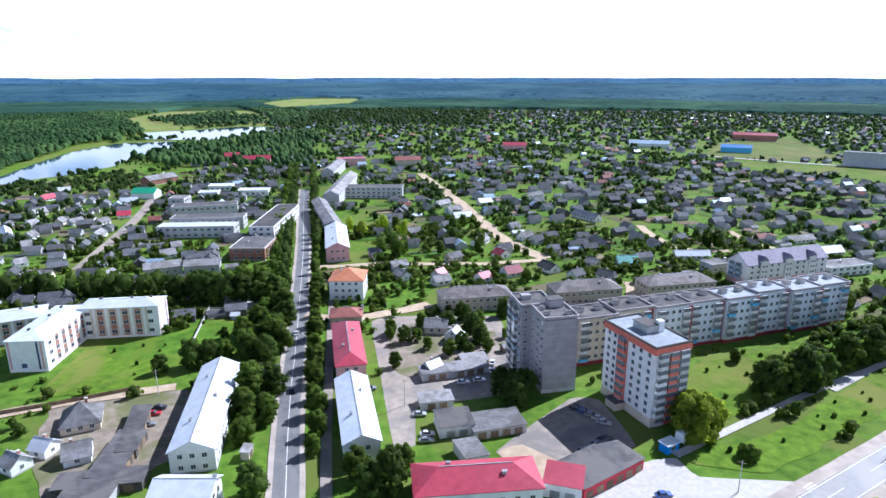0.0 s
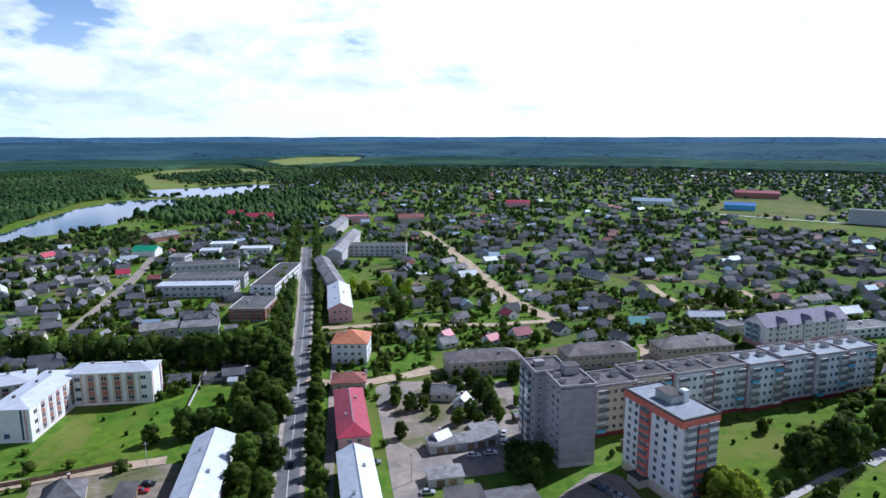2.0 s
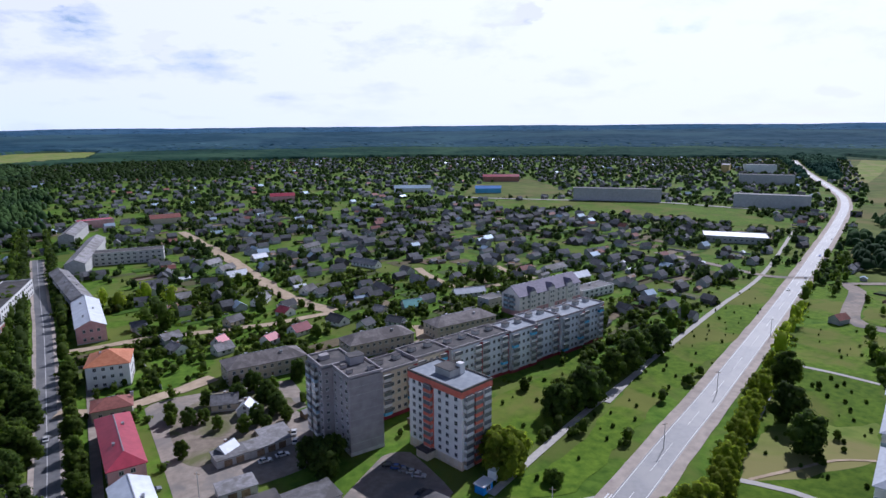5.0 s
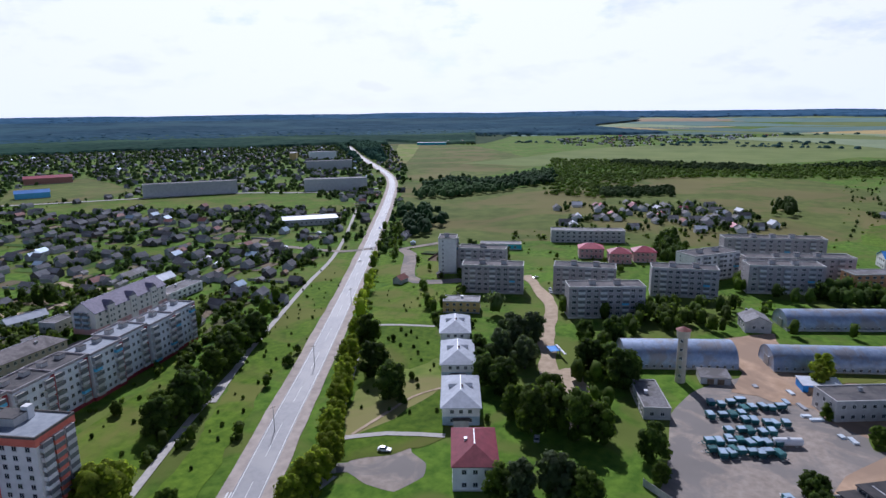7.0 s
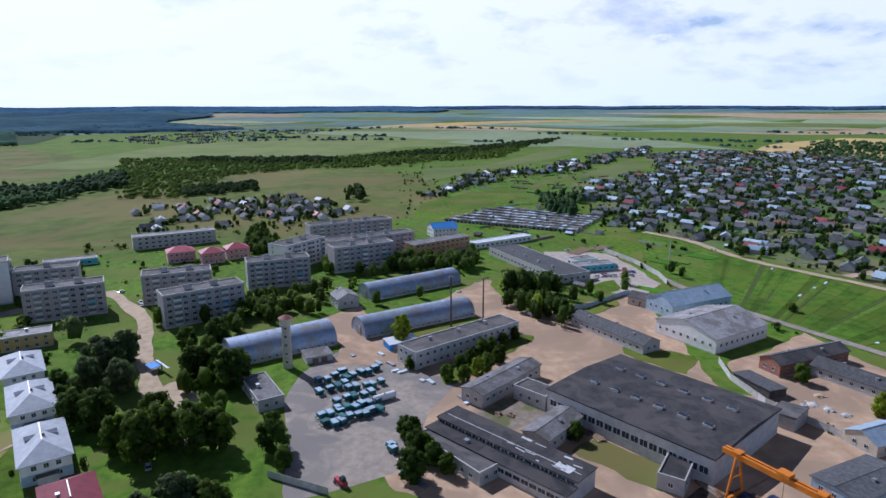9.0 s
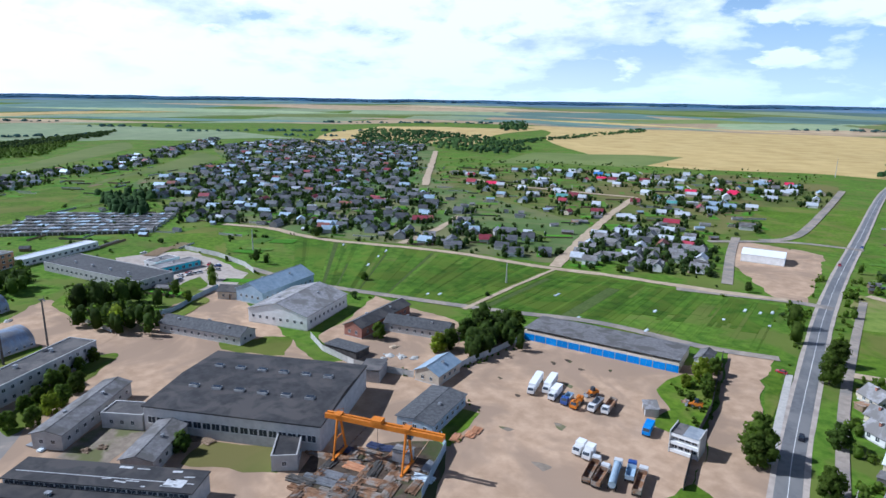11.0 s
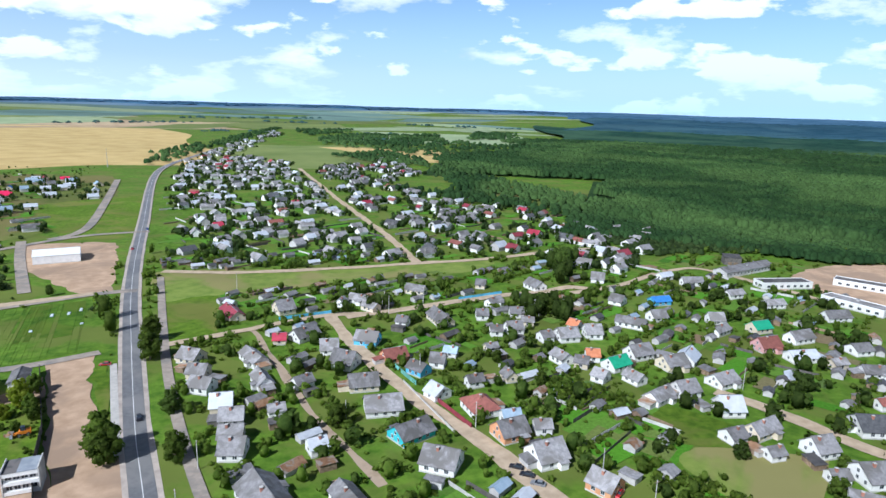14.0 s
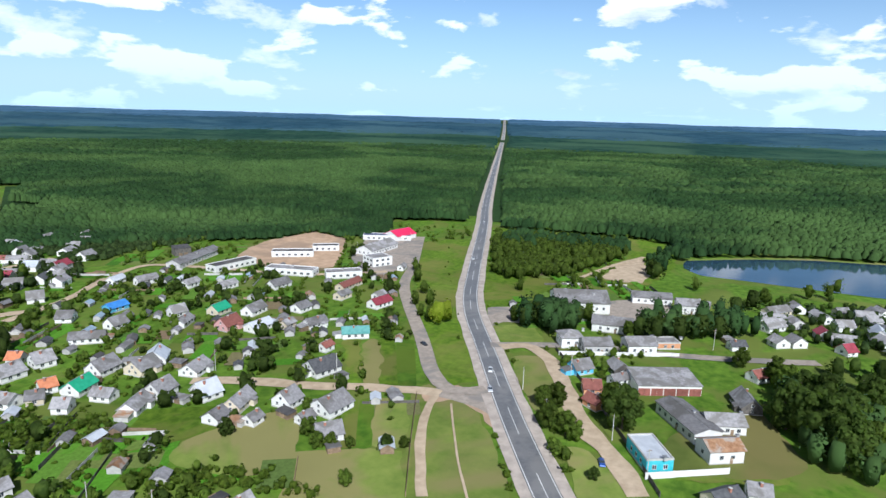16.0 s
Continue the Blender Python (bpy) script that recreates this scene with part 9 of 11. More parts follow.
along(NORTH[2:], 8.5, 8.0, 8.5, "d")
along(NORTH[2:], 14, 12, 9.0, "a")
along(NORTH[3:], -8.5, 11, 8.0, "d")
tree_row(-190, 262, -72, 258, 6.5, 11.5, "d", 2)
tree_row(-185, 270, -70, 266, 8, 11.0, "a", 2)
tree_row(340, 245, 430, 300, 10, 8.0, "a", 3.0)

plant_far_trees()

# ---- woods ----
RNG = np.random.default_rng(3)


def wood(name, az0, az1, r0, r1, n, size, tall, mat, label, seed, ragged=0.0):
    x, y = sector(RNG, az0, az1, r0, r1, n)
    ok = free(x, y, 11.0 if size < 9 else 18.0, discs=False)
    if ragged:
        az, rr = np.degrees(np.arctan2(x, y)) % 360, np.hypot(x, y)
        edge = az0 % 360 + ragged * (0.5 + 0.5 * np.sin(rr * 0.011 + seed) * np.cos(rr * 0.0043 + az0)) + RNG.exponential(0.8, len(x))
        ok &= az > edge
    if tall > 8:
        ok &= free(x, y, 0.0, polys=False, lines=False)
    x, y = x[ok], y[ok]
    k = RNG.uniform(0.7, 1.3, len(x))
    blobs(name, x, y, size * k, tall * (0.7 + 0.3 * k) * RNG.uniform(0.86, 1.14, len(x)), mat, label, seed)


WEST = "dense green mixed forest west of the town"
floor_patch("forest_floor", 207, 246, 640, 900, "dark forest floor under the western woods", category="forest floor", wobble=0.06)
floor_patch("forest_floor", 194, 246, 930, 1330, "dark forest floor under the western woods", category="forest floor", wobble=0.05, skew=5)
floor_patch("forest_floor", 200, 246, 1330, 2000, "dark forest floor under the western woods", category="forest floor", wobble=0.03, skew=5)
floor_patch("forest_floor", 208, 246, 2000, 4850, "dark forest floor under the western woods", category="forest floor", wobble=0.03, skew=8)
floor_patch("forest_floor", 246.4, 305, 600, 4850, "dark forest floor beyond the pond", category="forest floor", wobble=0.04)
wood("forest", 206, 246.6, 590, 930, 13000, 3.7, 10, "forest", WEST, 1, 3)
wood("forest", 205, 238, 500, 600, 2600, 3.2, 6.5, "forest", "young trees and bushes along the forest edge", 18, 4)
wood("forest", 192, 246.6, 930, 1350, 14000, 5.0, 10, "forest", WEST, 2, 5)
wood("forest", 199, 246.6, 1350, 2000, 9000, 8.0, 10, "forest", WEST, 16, 5)
# the farther the canopy, the more haze blue its material holds
canopy("forest", 204, 248.6, 1900, 2900, 12, "forest_mid_haze", WEST, 3, 2)
canopy("forest", 206, 248.6, 2750, 4050, 13, "forest_haze", WEST, 4, 2)
canopy("far_forest", 205, 315, 3950, 4885, 13, "haze_woods", "forest on the western horizon with blue haze in its colour", 5)
wood("forest", 246.2, 300, 480, 900, 13500, 3.8, 9.5, "forest", WEST, 4)
wood("forest", 246.2, 300, 900, 1900, 14000, 7.0, 10, "forest", WEST, 5)
canopy("forest", 246.3, 315, 1800, 2900, 12, "forest_mid_haze", WEST, 6)
canopy("forest", 246.3, 315, 2750, 4050, 13, "forest_haze", WEST, 9)
NW = "dense dark forest beyond the town"
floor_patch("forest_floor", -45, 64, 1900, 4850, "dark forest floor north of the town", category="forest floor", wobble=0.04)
canopy("forest", -45, 62, 1880, 2700, 12, "forest_mid_haze", NW, 7)
canopy("forest", -45, 76, 2500, 4050, 13, "forest_haze", NW, 8, 4)
canopy("far_forest", -45, 95, 3950, 4885, 13, "haze_woods", "forest on the northern horizon with blue haze in its colour", 10, 2)
canopy("far_forest", 93, 207, 4440, 4885, 12, "haze_woods", "low woods on the southern horizon with blue haze in their colour", 17, 1)
wood("forest", -45, -27, 800, 1850, 7500, 5.5, 10, "forest", NW, 9)
wood("forest", -29, -12, 1330, 1900, 1800, 7, 10, "forest", NW, 10)

# ---- town and village growth ----
def borders(x, y, rot, share):
    """Shifts a share of the places onto the borders of long narrow plots."""
    c, d = math.cos(radians(rot)), math.sin(radians(rot))
    u, v = x * c + y * d, -x * d + y * c
    on = RNG.random(len(x)) < share
    v = np.where(on, np.round(v / 17.0) * 17.0 + RNG.normal(0, 0.8, len(x)), v)
    return u * c - v * d, u * d + v * c


def clumped(x, y, scale, seed):
    """True in about half of the land, in patches, so that open lawns stay between the trees."""
    w = np.array([noise.noise((a * scale, b * scale, seed * 3.7)) for a, b in zip(x, y)])
    return w + RNG.normal(0, 0.16, len(x)) > -0.02


def gardens(tag, az0, az1, r0, r1, trees, shrubs, seed, mat="leaf", lower=1.0):
    x, y = borders(*sector(RNG, az0, az1, r0, r1, int(trees * 1.5)), 32, 0.45)
    ok = free(x, y, 0.3) & clumped(x, y, 0.028, seed)
    x, y = x[ok], y[ok]
    s = RNG.uniform(1.1, 2.9, len(x)) * lower
    sprays("garden_trees", x, y, s, s * RNG.uniform(1.3, 2.0, len(x)), mat, f"fruit and shade trees of the {tag} gardens", seed, 26 if r0 < 200 else 16, 0.38 if r0 < 200 else 0.44, "trees")
    x, y = borders(*sector(RNG, az0, az1, r0, r1, shrubs), 32, 0.7)
    ok = free(x, y, 0.8)
    x, y = x[ok], y[ok]
    s = RNG.uniform(0.6, 1.6, len(x))
    sprays("garden_shrubs", x, y, s * 1.15, s * 1.15, "shrub", f"shrubs and berry bushes of the {tag} gardens", seed + 50, 16, 0.4)


BEDS = [0]


def plots(tag, az0, az1, r0, r1, n, rot, seed, mat="plots"):
    """Kitchen-garden beds, mown squares and dug soil between the houses, with board fences along them."""
    rng = np.random.default_rng(seed)
    x, y = sector(rng, az0, az1, r0, r1, n)
    ok = free(x, y, 9.0)
    x, y = x[ok], y[ok]
    s, f = Shape(), Shape()
    for i in range(len(x)):
        a = math.radians(rot + rng.normal(0, 4)) + (math.pi / 2 if rng.random() < 0.4 else 0)
        L, W = rng.uniform(8, 26), rng.uniform(4, 11)
        c, d = math.cos(a), math.sin(a)
        P = lambda u, v, z: (x[i] + u * c - v * d, y[i] + u * d + v * c, z)
        BEDS[0] += 1
        z = 0.14 + 0.0005 * (BEDS[0] % 620)
        s.add([P(-L / 2, -W / 2, z), P(L / 2, -W / 2, z), P(L / 2, W / 2, z), P(-L / 2, W / 2, z)], [(0, 1, 2, 3)])
        if rng.random() < 0.5:
            v, h = W / 2 + 0.4, rng.uniform(1.0, 1.7)
            f.add([P(-L / 2, v, 0), P(L / 2, v, 0), P(L / 2, v + 0.08, 0), P(-L / 2, v + 0.08, 0), P(-L / 2, v, h), P(L / 2, v, h), P(L / 2, v + 0.08, h), P(-L / 2, v + 0.08, h)],
                  [(4, 5, 6, 7), (0, 1, 5, 4), (1, 2, 6, 5), (2, 3, 7, 6), (3, 0, 4, 7)], int(rng.integers(0, 4)))
    tagged(new("garden_beds", s.mesh("garden_beds", mat)), f"kitchen-garden beds of the {tag} in green and brown", "garden beds", kind="stuff")
    tagged(new("garden_fences", f.mesh("garden_fences", "wood", "grey", "concrete", "dark")), f"weathered board fences of the {tag} gardens", "fences", kind="stuff")


def outbuildings(tag, az0, az1, r0, r1, n, rot, seed):
    rng = np.random.default_rng(seed)
    x, y = sector(rng, az0, az1, r0, r1, n)
    ok = free(x, y, 3.5)
    far_houses("outbuildings", x[ok], y[ok], np.radians(rot) + rng.normal(0, 0.15, ok.sum()), ("grey", "wood", "grey", "slate", "slate_dark", "bitumen", "white_metal", "blue_grey", "rust"), f"small sheds and barns of the {tag} yards", seed, 0.45)


def quarter(tag, poly, n, rot, mats, seed, spread=0.12):
    rng = np.random.default_rng(seed)
    x, y = in_poly(rng, poly, n * 3)
    ok = free(x, y, 5.0)
    x, y = x[ok], y[ok]
    keep = []
    cell = {}
    for i in range(len(x)):
        c = (int(x[i] // 14), int(y[i] // 14))
        if c not in cell:
            cell[c] = i
            keep.append(i)
    keep = keep[:n]
    x, y = x[keep], y[keep]
    r = np.radians(rot) + rng.normal(0, spread, len(x)) + (rng.random(len(x)) < 0.35) * math.pi / 2
    far_houses("village_houses", x, y, r, mats, f"many small houses of the {tag}", seed, 0.76 if mats is PAL_TOWN else 0.92)
    if mats is not PAL_TOWN:
        a = rng.uniform(0, 6.28, 8 * len(x))
        d = rng.uniform(5.5, 14, 8 * len(x))
        tx, ty = np.repeat(x, 8) + d * np.cos(a), np.repeat(y, 8) + d * np.sin(a)
        ok = free(tx, ty, 0.5)
        tx, ty = tx[ok], ty[ok]
        k = rng.uniform(1.4, 3.2, len(tx))
        sprays("garden_trees", tx, ty, k, k * rng.uniform(1.6, 2.4, len(tx)), "town_leaf", f"garden trees between the houses of the {tag}", seed + 300, *((22, 0.36) if np.hypot(x, y).mean() < 450 else (10, 0.52)), "trees")


def arc(az0, az1, r0, r1):
    """Outline of a sector, azimuth clockwise from +y."""
    out = [(r * math.sin(radians(az0 + (az1 - az0) * i / 8)), r * math.cos(radians(az0 + (az1 - az0) * i / 8))) for r in (r0,) for i in range(9)]
    return out + [(r1 * math.sin(radians(az1 + (az0 - az1) * i / 8)), r1 * math.cos(radians(az1 + (az0 - az1) * i / 8))) for i in range(9)]


PAL = ("white", "grey", "white", "slate", "pale_roof", "slate", "slate_dark", "slate_dark", "slate", "maroon", "brown_tile", "slate", "red_metal")
PAL_TOWN = ("haze_wall", "haze_wall", "dark", "haze_slate", "slate_dark", "haze_slate", "slate_dark", "haze_slate", "brown_tile", "blue_grey", "haze_slate")
# bluish, muted mix that puts haze into the field village's colours
PAL_FIELD = ("white", "haze_wall", "grey", "haze_slate", "blue_grey", "slate", "haze_slate", "pale_roof", "slate", "maroon", "haze_slate", "blue_grey", "brown_tile")
PAL_NEW = ("white", "cream", "white", "white_metal", "blue_grey", "maroon", "red_metal", "slate", "blue_metal", "slate", "teal_metal", "crimson", "pale_roof")
quarter("northern town", arc(-22, 58, 330, 760), 560, 15, PAL_TOWN, 21)
quarter("far northern town", arc(-16, 56, 760, 1850), 1900, 25, PAL_TOWN, 22)
quarter("lakeside quarter", arc(-38, -16, 250, 600), 120, 20, PAL_TOWN, 23)
quarter("forest-edge village", arc(204, 213, 400, 540), 30, 30, PAL, 28)

# ---- settlements, copses and belts by their outlines ----
quarter("field village", ((729, -240), (840, -331), (875, -415), (1159, -515), (1278, -690), (1124, -893), (956, -863), (549, -462), (380, -392), (272, -369), (229, -308), (299, -288), (385, -247), (462, -226), (476, -194), (555, -196)), 700, 40, PAL_FIELD, 25, 0.12)
quarter("field-side hamlet", ((754, -55), (845, -111), (929, -195), (941, -241), (1144, -391), (1419, -632), (1237, -556), (908, -293), (876, -217), (724, -99), (645, -45)), 110, 25, PAL_FIELD, 24, 0.12)
quarter("new settlement", ((602, -575), (588, -719), (477, -764), (335, -868), (225, -853), (160, -611), (192, -493), (226, -481), (282, -442), (431, -485)), 120, 20, PAL_NEW, 26, 0.12)
quarter("fieldside street", ((275, -432), (221, -471), (183, -444), (152, -359), (221, -319)), 44, 20, PAL, 21, 0.12)
quarter("highway village", ((139, -862), (142, -1024), (82, -1207), (-4, -1057), (-28, -930), (-71, -530), (-80, -393), (5, -393), (63, -393)), 210, 30, PAL, 27, 0.12)
quarter("highway village", ((-47, -974), (-192, -1155), (-215, -926), (-117, -782), (-176, -671), (-233, -572), (-254, -463), (-234, -433), (-137, -395), (-87, -393), (-69, -517)), 150, 30, PAL, 28, 0.12)
quarter("highway hamlet", ((167, -1068), (112, -1645), (34, -2286), (12, -1979), (80, -1356), (140, -1006)), 60, 30, PAL, 22, 0.12)
quarter("meadow hamlet", ((624, 239), (672, 196), (696, 88), (635, 23), (560, 22), (531, 94), (506, 189)), 55, 30, PAL, 23, 0.12)
quarter("far hamlet", ((2047, 791), (2413, 490), (2509, 106), (1897, 71), (1742, 258), (1595, 569)), 120, 20, PAL, 20, 0.12)
copse("bush_belt", ((1207, 469), (1209, 331), (1182, 214), (1186, 92), (1294, -33), (1417, -192), (1630, -394), (1485, -360), (1146, -228), (1086, -102), (1004, 4), (989, 126), (899, 212), (694, 203), (700, 273)), 3400, 3.4, 4.6, "shrub", "dense bushes and alders along the stream", 11)
copse("bush_belt", ((1294, -33), (1417, -192), (1630, -394), (1787, -530), (1540, -420), (1240, -150), (1186, 40)), 900, 4, 6.0, "town_leaf", "dark alders along the stream", 12)
copse("bush_belt", ((768, 232), (815, 158), (744, 140), (704, 206)), 260, 3.2, 5.5, "town_leaf", "dark thicket in the meadow", 94)
copse("bush_belt", ((1186, 92), (1182, 214), (1209, 331), (1150, 330), (1080, 200), (1090, 60)), 420, 4.5, 7.0, "town_leaf", "dark alders along the stream", 95)
copse("tree_belt", ((602, 400), (679, 437), (785, 457), (778, 382), (989, 385), (798, 311), (691, 339), (612, 365)), 620, 4, 9, "forest", "dark belt of trees between two fields", 13)
copse("tree_belt", ((505, 356), (551, 343), (455, 280), (418, 267), (412, 284)), 60, 4.5, 10, "forest", "dark clump of trees beside the avenue", 14)
copse("tree_belt", ((1364, 1157), (1585, 1284), (1522, 1143), (1036, 765), (920, 695), (1022, 825)), 520, 6, 12, "forest_mid_haze", "pine wood beside the far avenue", 15)
copse("tree_belt", ((667, -179), (644, -214), (524, -170), (564, -159)), 90, 3.6, 8, "forest", "leafy trees beside the garage colony", 16)
copse("tree_belt", ((1270, -911), (1564, -1193), (1387, -1269), (967, -1166), (748, -941), (751, -845), (956, -859), (1050, -774)), 900, 5, 7, "forest", "green copse behind the village", 17)
copse("tree_belt", ((961, -1144), (1128, -2064), (1020, -1875), (897, -1081)), 200, 5, 6, "forest", "tree line along the wheat", 18)
copse("tree_belt", ((1677, -1915), (1662, -2053), (1254, -1565), (1270, -1465)), 120, 6, 11, "forest", "round copse standing in the wheat", 19)
copse("tree_belt", ((-113, -755), (-180, -684), (-208, -768), (-224, -1010), (-260, -935), (-339, -582), (-280, -486), (-260, -473), (-233, -572), (-171, -651)), 700, 4, 8, "forest", "young wood between village and clearing", 61)
copse("tree_belt", ((-105, -1871), (-271, -2114), (-445, -1735), (-663, -1495), (-637, -1200), (-537, -1027), (-305, -1182), (-110, -1469)), 700, 7, 9, "forest", "mixed wood behind the meadow", 62)
copse("tree_belt", ((-482, -197), (-494, -159), (-512, -93), (-438, -88), (-384, -107), (-355, -138), (-402, -166)), 520, 3.6, 8, "leaf", "dense young wood by the highway", 63)
copse("tree_belt", ((-477, -72), (-497, -60), (-440, -50), (-424, -61)), 26, 3, 8, "forest", "round clump of trees by the pond", 64)
copse("tree_belt", ((-236, 12), (-206, 25), (-198, 36), (-224, 42), (-244, 39), (-262, 22)), 34, 4.6, 11, "forest", "great dark grove beside the farm", 65)
copse("tree_belt", ((-269, -97), (-267, -84), (-283, -70), (-304, -74), (-290, -101)), 26, 4.6, 14, "forest", "tall dark trees at the highway farm", 105)
copse("tree_belt", ((-291, -40), (-301, -20), (-316, -2), (-330, -2), (-308, -40)), 30, 4.6, 13, "forest", "tall dark trees behind the farm lane", 106)
copse("tree_belt", ((-262, 42), (-258, 52), (-300, 56), (-303, 47)), 9, 3.4, 8, "leaf_dark", "dark trees beside the farm meadow", 107)
copse("tree_belt", ((154, -164), (155, -176), (156, -193), (166, -203), (178, -203), (182, -196)), 46, 3.4, 9, "leaf_dark", "dense trees outside the yard wall", 108)
copse("tree_belt", ((-157, -345), (-176, -349), (-187, -373), (-168, -369)), 16, 4.4, 13, "leaf_dark", "tall dark trees behind the village lane", 109)
copse("tree_belt", ((-114, -265), (-127, -264), (-134, -282), (-120, -279)), 12, 4.0, 11, "leaf_dark", "tall dark trees by the village street", 110)
copse("tree_belt", ((-361, 740), (-361, 893), (-277, 1036), (-217, 1109), (-141, 670), (-177, 657), (-242, 705), (-288, 662)), 700, 4, 10, "forest", "park trees along the lake shore", 66)
copse("tree_belt", ((-523, 740), (-594, 973), (-516, 1067), (-543, 1156), (-828, 1606), (-1042, 1501)), 1500, 5, 10, "forest", "wood across the lake", 67)
copse("tree_belt", ((-676, 1460), (-583, 1728), (-389, 1458), (-364, 1320), (-495, 1233)), 420, 6, 8, "forest", "alders on the lake meadow", 68)
copse("tree_belt", ((-427, 1604), (-244, 1965), (124, 1723), (92, 1244), (-159, 1289), (-279, 1120)), 900, 6, 9, "town_leaf", "town trees before the far forest", 69)
copse("tree_belt", ((201, -1000), (224, -1263), (165, -1582), (40, -2450), (10, -2395), (125, -1490), (165, -1039)), 330, 5, 8, "forest", "roadside trees of the highway hamlet", 96)
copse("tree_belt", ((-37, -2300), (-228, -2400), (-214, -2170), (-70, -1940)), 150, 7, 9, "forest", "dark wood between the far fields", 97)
copse("tree_belt", ((-91, -1775), (-313, -2009), (-493, -2111), (-435, -1728), (-238, -1535), (-88, -1512)), 420, 7, 9, "forest", "dark wood between the far fields", 98)
copse("tree_belt", ((-90, -1234), (-205, -1325), (-244, -1135), (-235, -1010), (-148, -1080)), 260, 5, 7, "forest", "bushes behind the highway village", 99)
copse("tree_belt", ((-525, -1818), (-700, -2300), (-860, -2300), (-683, -1865)), 220, 8, 9, "forest", "dark wood between the far fields", 100)
copse("bush_belt", ((-284, -500), (-320, -460), (-381, -404), (-368, -376), (-310, -383), (-239, -385), (-239, -428)), 900, 2.6, 4.0, "town_leaf", "dense green bushes before the forest", 101)
copse("garden_bushes", ((-98, -207), (-116, -182), (-110, -160), (-93, -179), (-89, -189)), 70, 1.8, 2.2, "shrub", "dense berry bushes behind the gardens", 81)
copse("garden_bushes", ((-101, -148), (-114, -127), (-120, -110), (-120, -90), (-105, -116), (-93, -137)), 90, 1.7, 2.2, "shrub", "dense berry bushes behind the gardens", 82)
copse("garden_bushes", ((-169, -188), (-211, -170), (-260, -152), (-230, -140), (-190, -154)), 60, 1.6, 2.2, "shrub", "orchard bushes along the plots", 83)
copse("garden_bushes", ((-408, 1), (-425, 71), (-318, 57), (-318, 38), (-318, 3)), 46, 2.2, 4.5, "leaf_dark", "garden trees of the pond hamlet", 84)
quarter("pond hamlet", ((-389, 4), (-399, 67), (-327, 58), (-321, 8)), 12, 20, PAL, 85, 0.12)
copse("tree_belt", ((285, 111), (317, 71), (334, 36), (306, 22), (268, 66), (276, 87)), 70, 3.2, 8, "leaf", "leafy trees between blocks and stores", 86)
copse("tree_belt", ((361, 19), (396, -25), (426, -62), (369, -55), (351, 6)), 80, 3.8, 9.5, "leaf_dark", "leafy trees between blocks and stores", 87)
copse("tree_belt", ((366, -74), (399, -117), (331, -107), (309, -88), (314, -68)), 40, 4, 10, "leaf_dark", "leafy trees between blocks and stores", 88)
copse("tree_belt", ((247, 77), (267, 68), (228, 47), (199, 41), (188, 54), (213, 68)), 44, 3.4, 9, "leaf", "leafy trees between blocks and stores", 89)
copse("tree_belt", ((350, 228), (373, 234), (296, 184), (276, 182)), 5, 2.6, 6, "leaf", "leafy trees between blocks and stores", 90)
copse("tree_belt", ((434, 93), (524, 100), (439, 77), (417, 77)), 40, 3.2, 8, "leaf_dark", "leafy trees behind the eastern blocks", 102)
copse("tree_belt", ((388, 40), (421, -23), (399, -25), (365, 34)), 34, 3.2, 8, "leaf", "leafy trees before the eastern blocks", 103)
copse("tree_belt", ((720, 36), (724, 23), (652, 16), (634, 26)), 16, 4.0, 11, "leaf_dark", "tall trees standing between the hamlets", 104)
copse("tree_belt", ((294, -62), (272, -72), (266, -86), (286, -92), (305, -76), (311, -66)), 20, 3.4, 10, "leaf_dark", "tall trees inside the works fence", 111)
copse("weeds", ((192, -120), (155, -151), (157, -199), (152, -198), (150, -147), (185, -118)), 90, 0.6, 0.8, "leaf", "weeds along the yard wall", 91)
copse("weeds", ((146, -141), (126, -140), (116, -119), (124, -119)), 60, 0.6, 0.8, "leaf", "weeds beside the stock yard", 92)
copse("weeds", ((94, -200), (82, -225), (71, -191), (75, -176), (81, -203)), 70, 0.7, 0.9, "leaf", "weeds in the yard corner", 93)
plots("north town", -36, 60, 190, 700, 1300, 18, 71, "plots_town")
plots("field village", 98, 162, 330, 950, 800, 38, 72)
plots("highway village", 165, 214, 132, 330, 620, 30, 79)
plots("highway village", 167, 214, 330, 700, 500, 30, 73)
plots("western village", 214, 262, 140, 480, 700, 35, 74)
outbuildings("north town", -36, 60, 190, 520, 150, 18, 75)
outbuildings("highway village", 167, 214, 135, 420, 260, 30, 76)
outbuildings("western village", 214, 250, 165, 420, 190, 35, 77)
outbuildings("field village", 98, 162, 330, 620, 130, 38, 78)
gardens("north town", -38, 62, 185, 420, 5400, 2200, 31)
gardens("northern", -38, 62, 420, 900, 8500, 1500, 32, "town_leaf", 1.3)
x, y = sector(RNG, -35, 62, 900, 1850, 8000)
ok = free(x, y, 2.0)
s = RNG.uniform(2.5, 5.0, ok.sum())
blobs("town_trees", x[ok], y[ok], s, s * 1.8, "town_leaf", "tree crowns among the far northern houses", 33)
gardens("field village", 92, 165, 300, 1050, 1600, 900, 34, "town_leaf", 0.8)
gardens("highway village", 165, 215, 132, 420, 1050, 2500, 36, "leaf", 1.0)
gardens("highway village", 172, 215, 150, 420, 230, 200, 37, "leaf_dark", 1.5)
gardens("western village", 215, 262, 140, 560, 900, 2500, 38, "leaf", 1.0)
gardens("western village", 215, 240, 150, 420, 230, 200, 39, "leaf_dark", 1.5)
gardens("eastern", 62, 92, 330, 560, 120, 200, 40)

# far hedgerows and copses among the fields
hx, hy = [], []
for k in range(30):
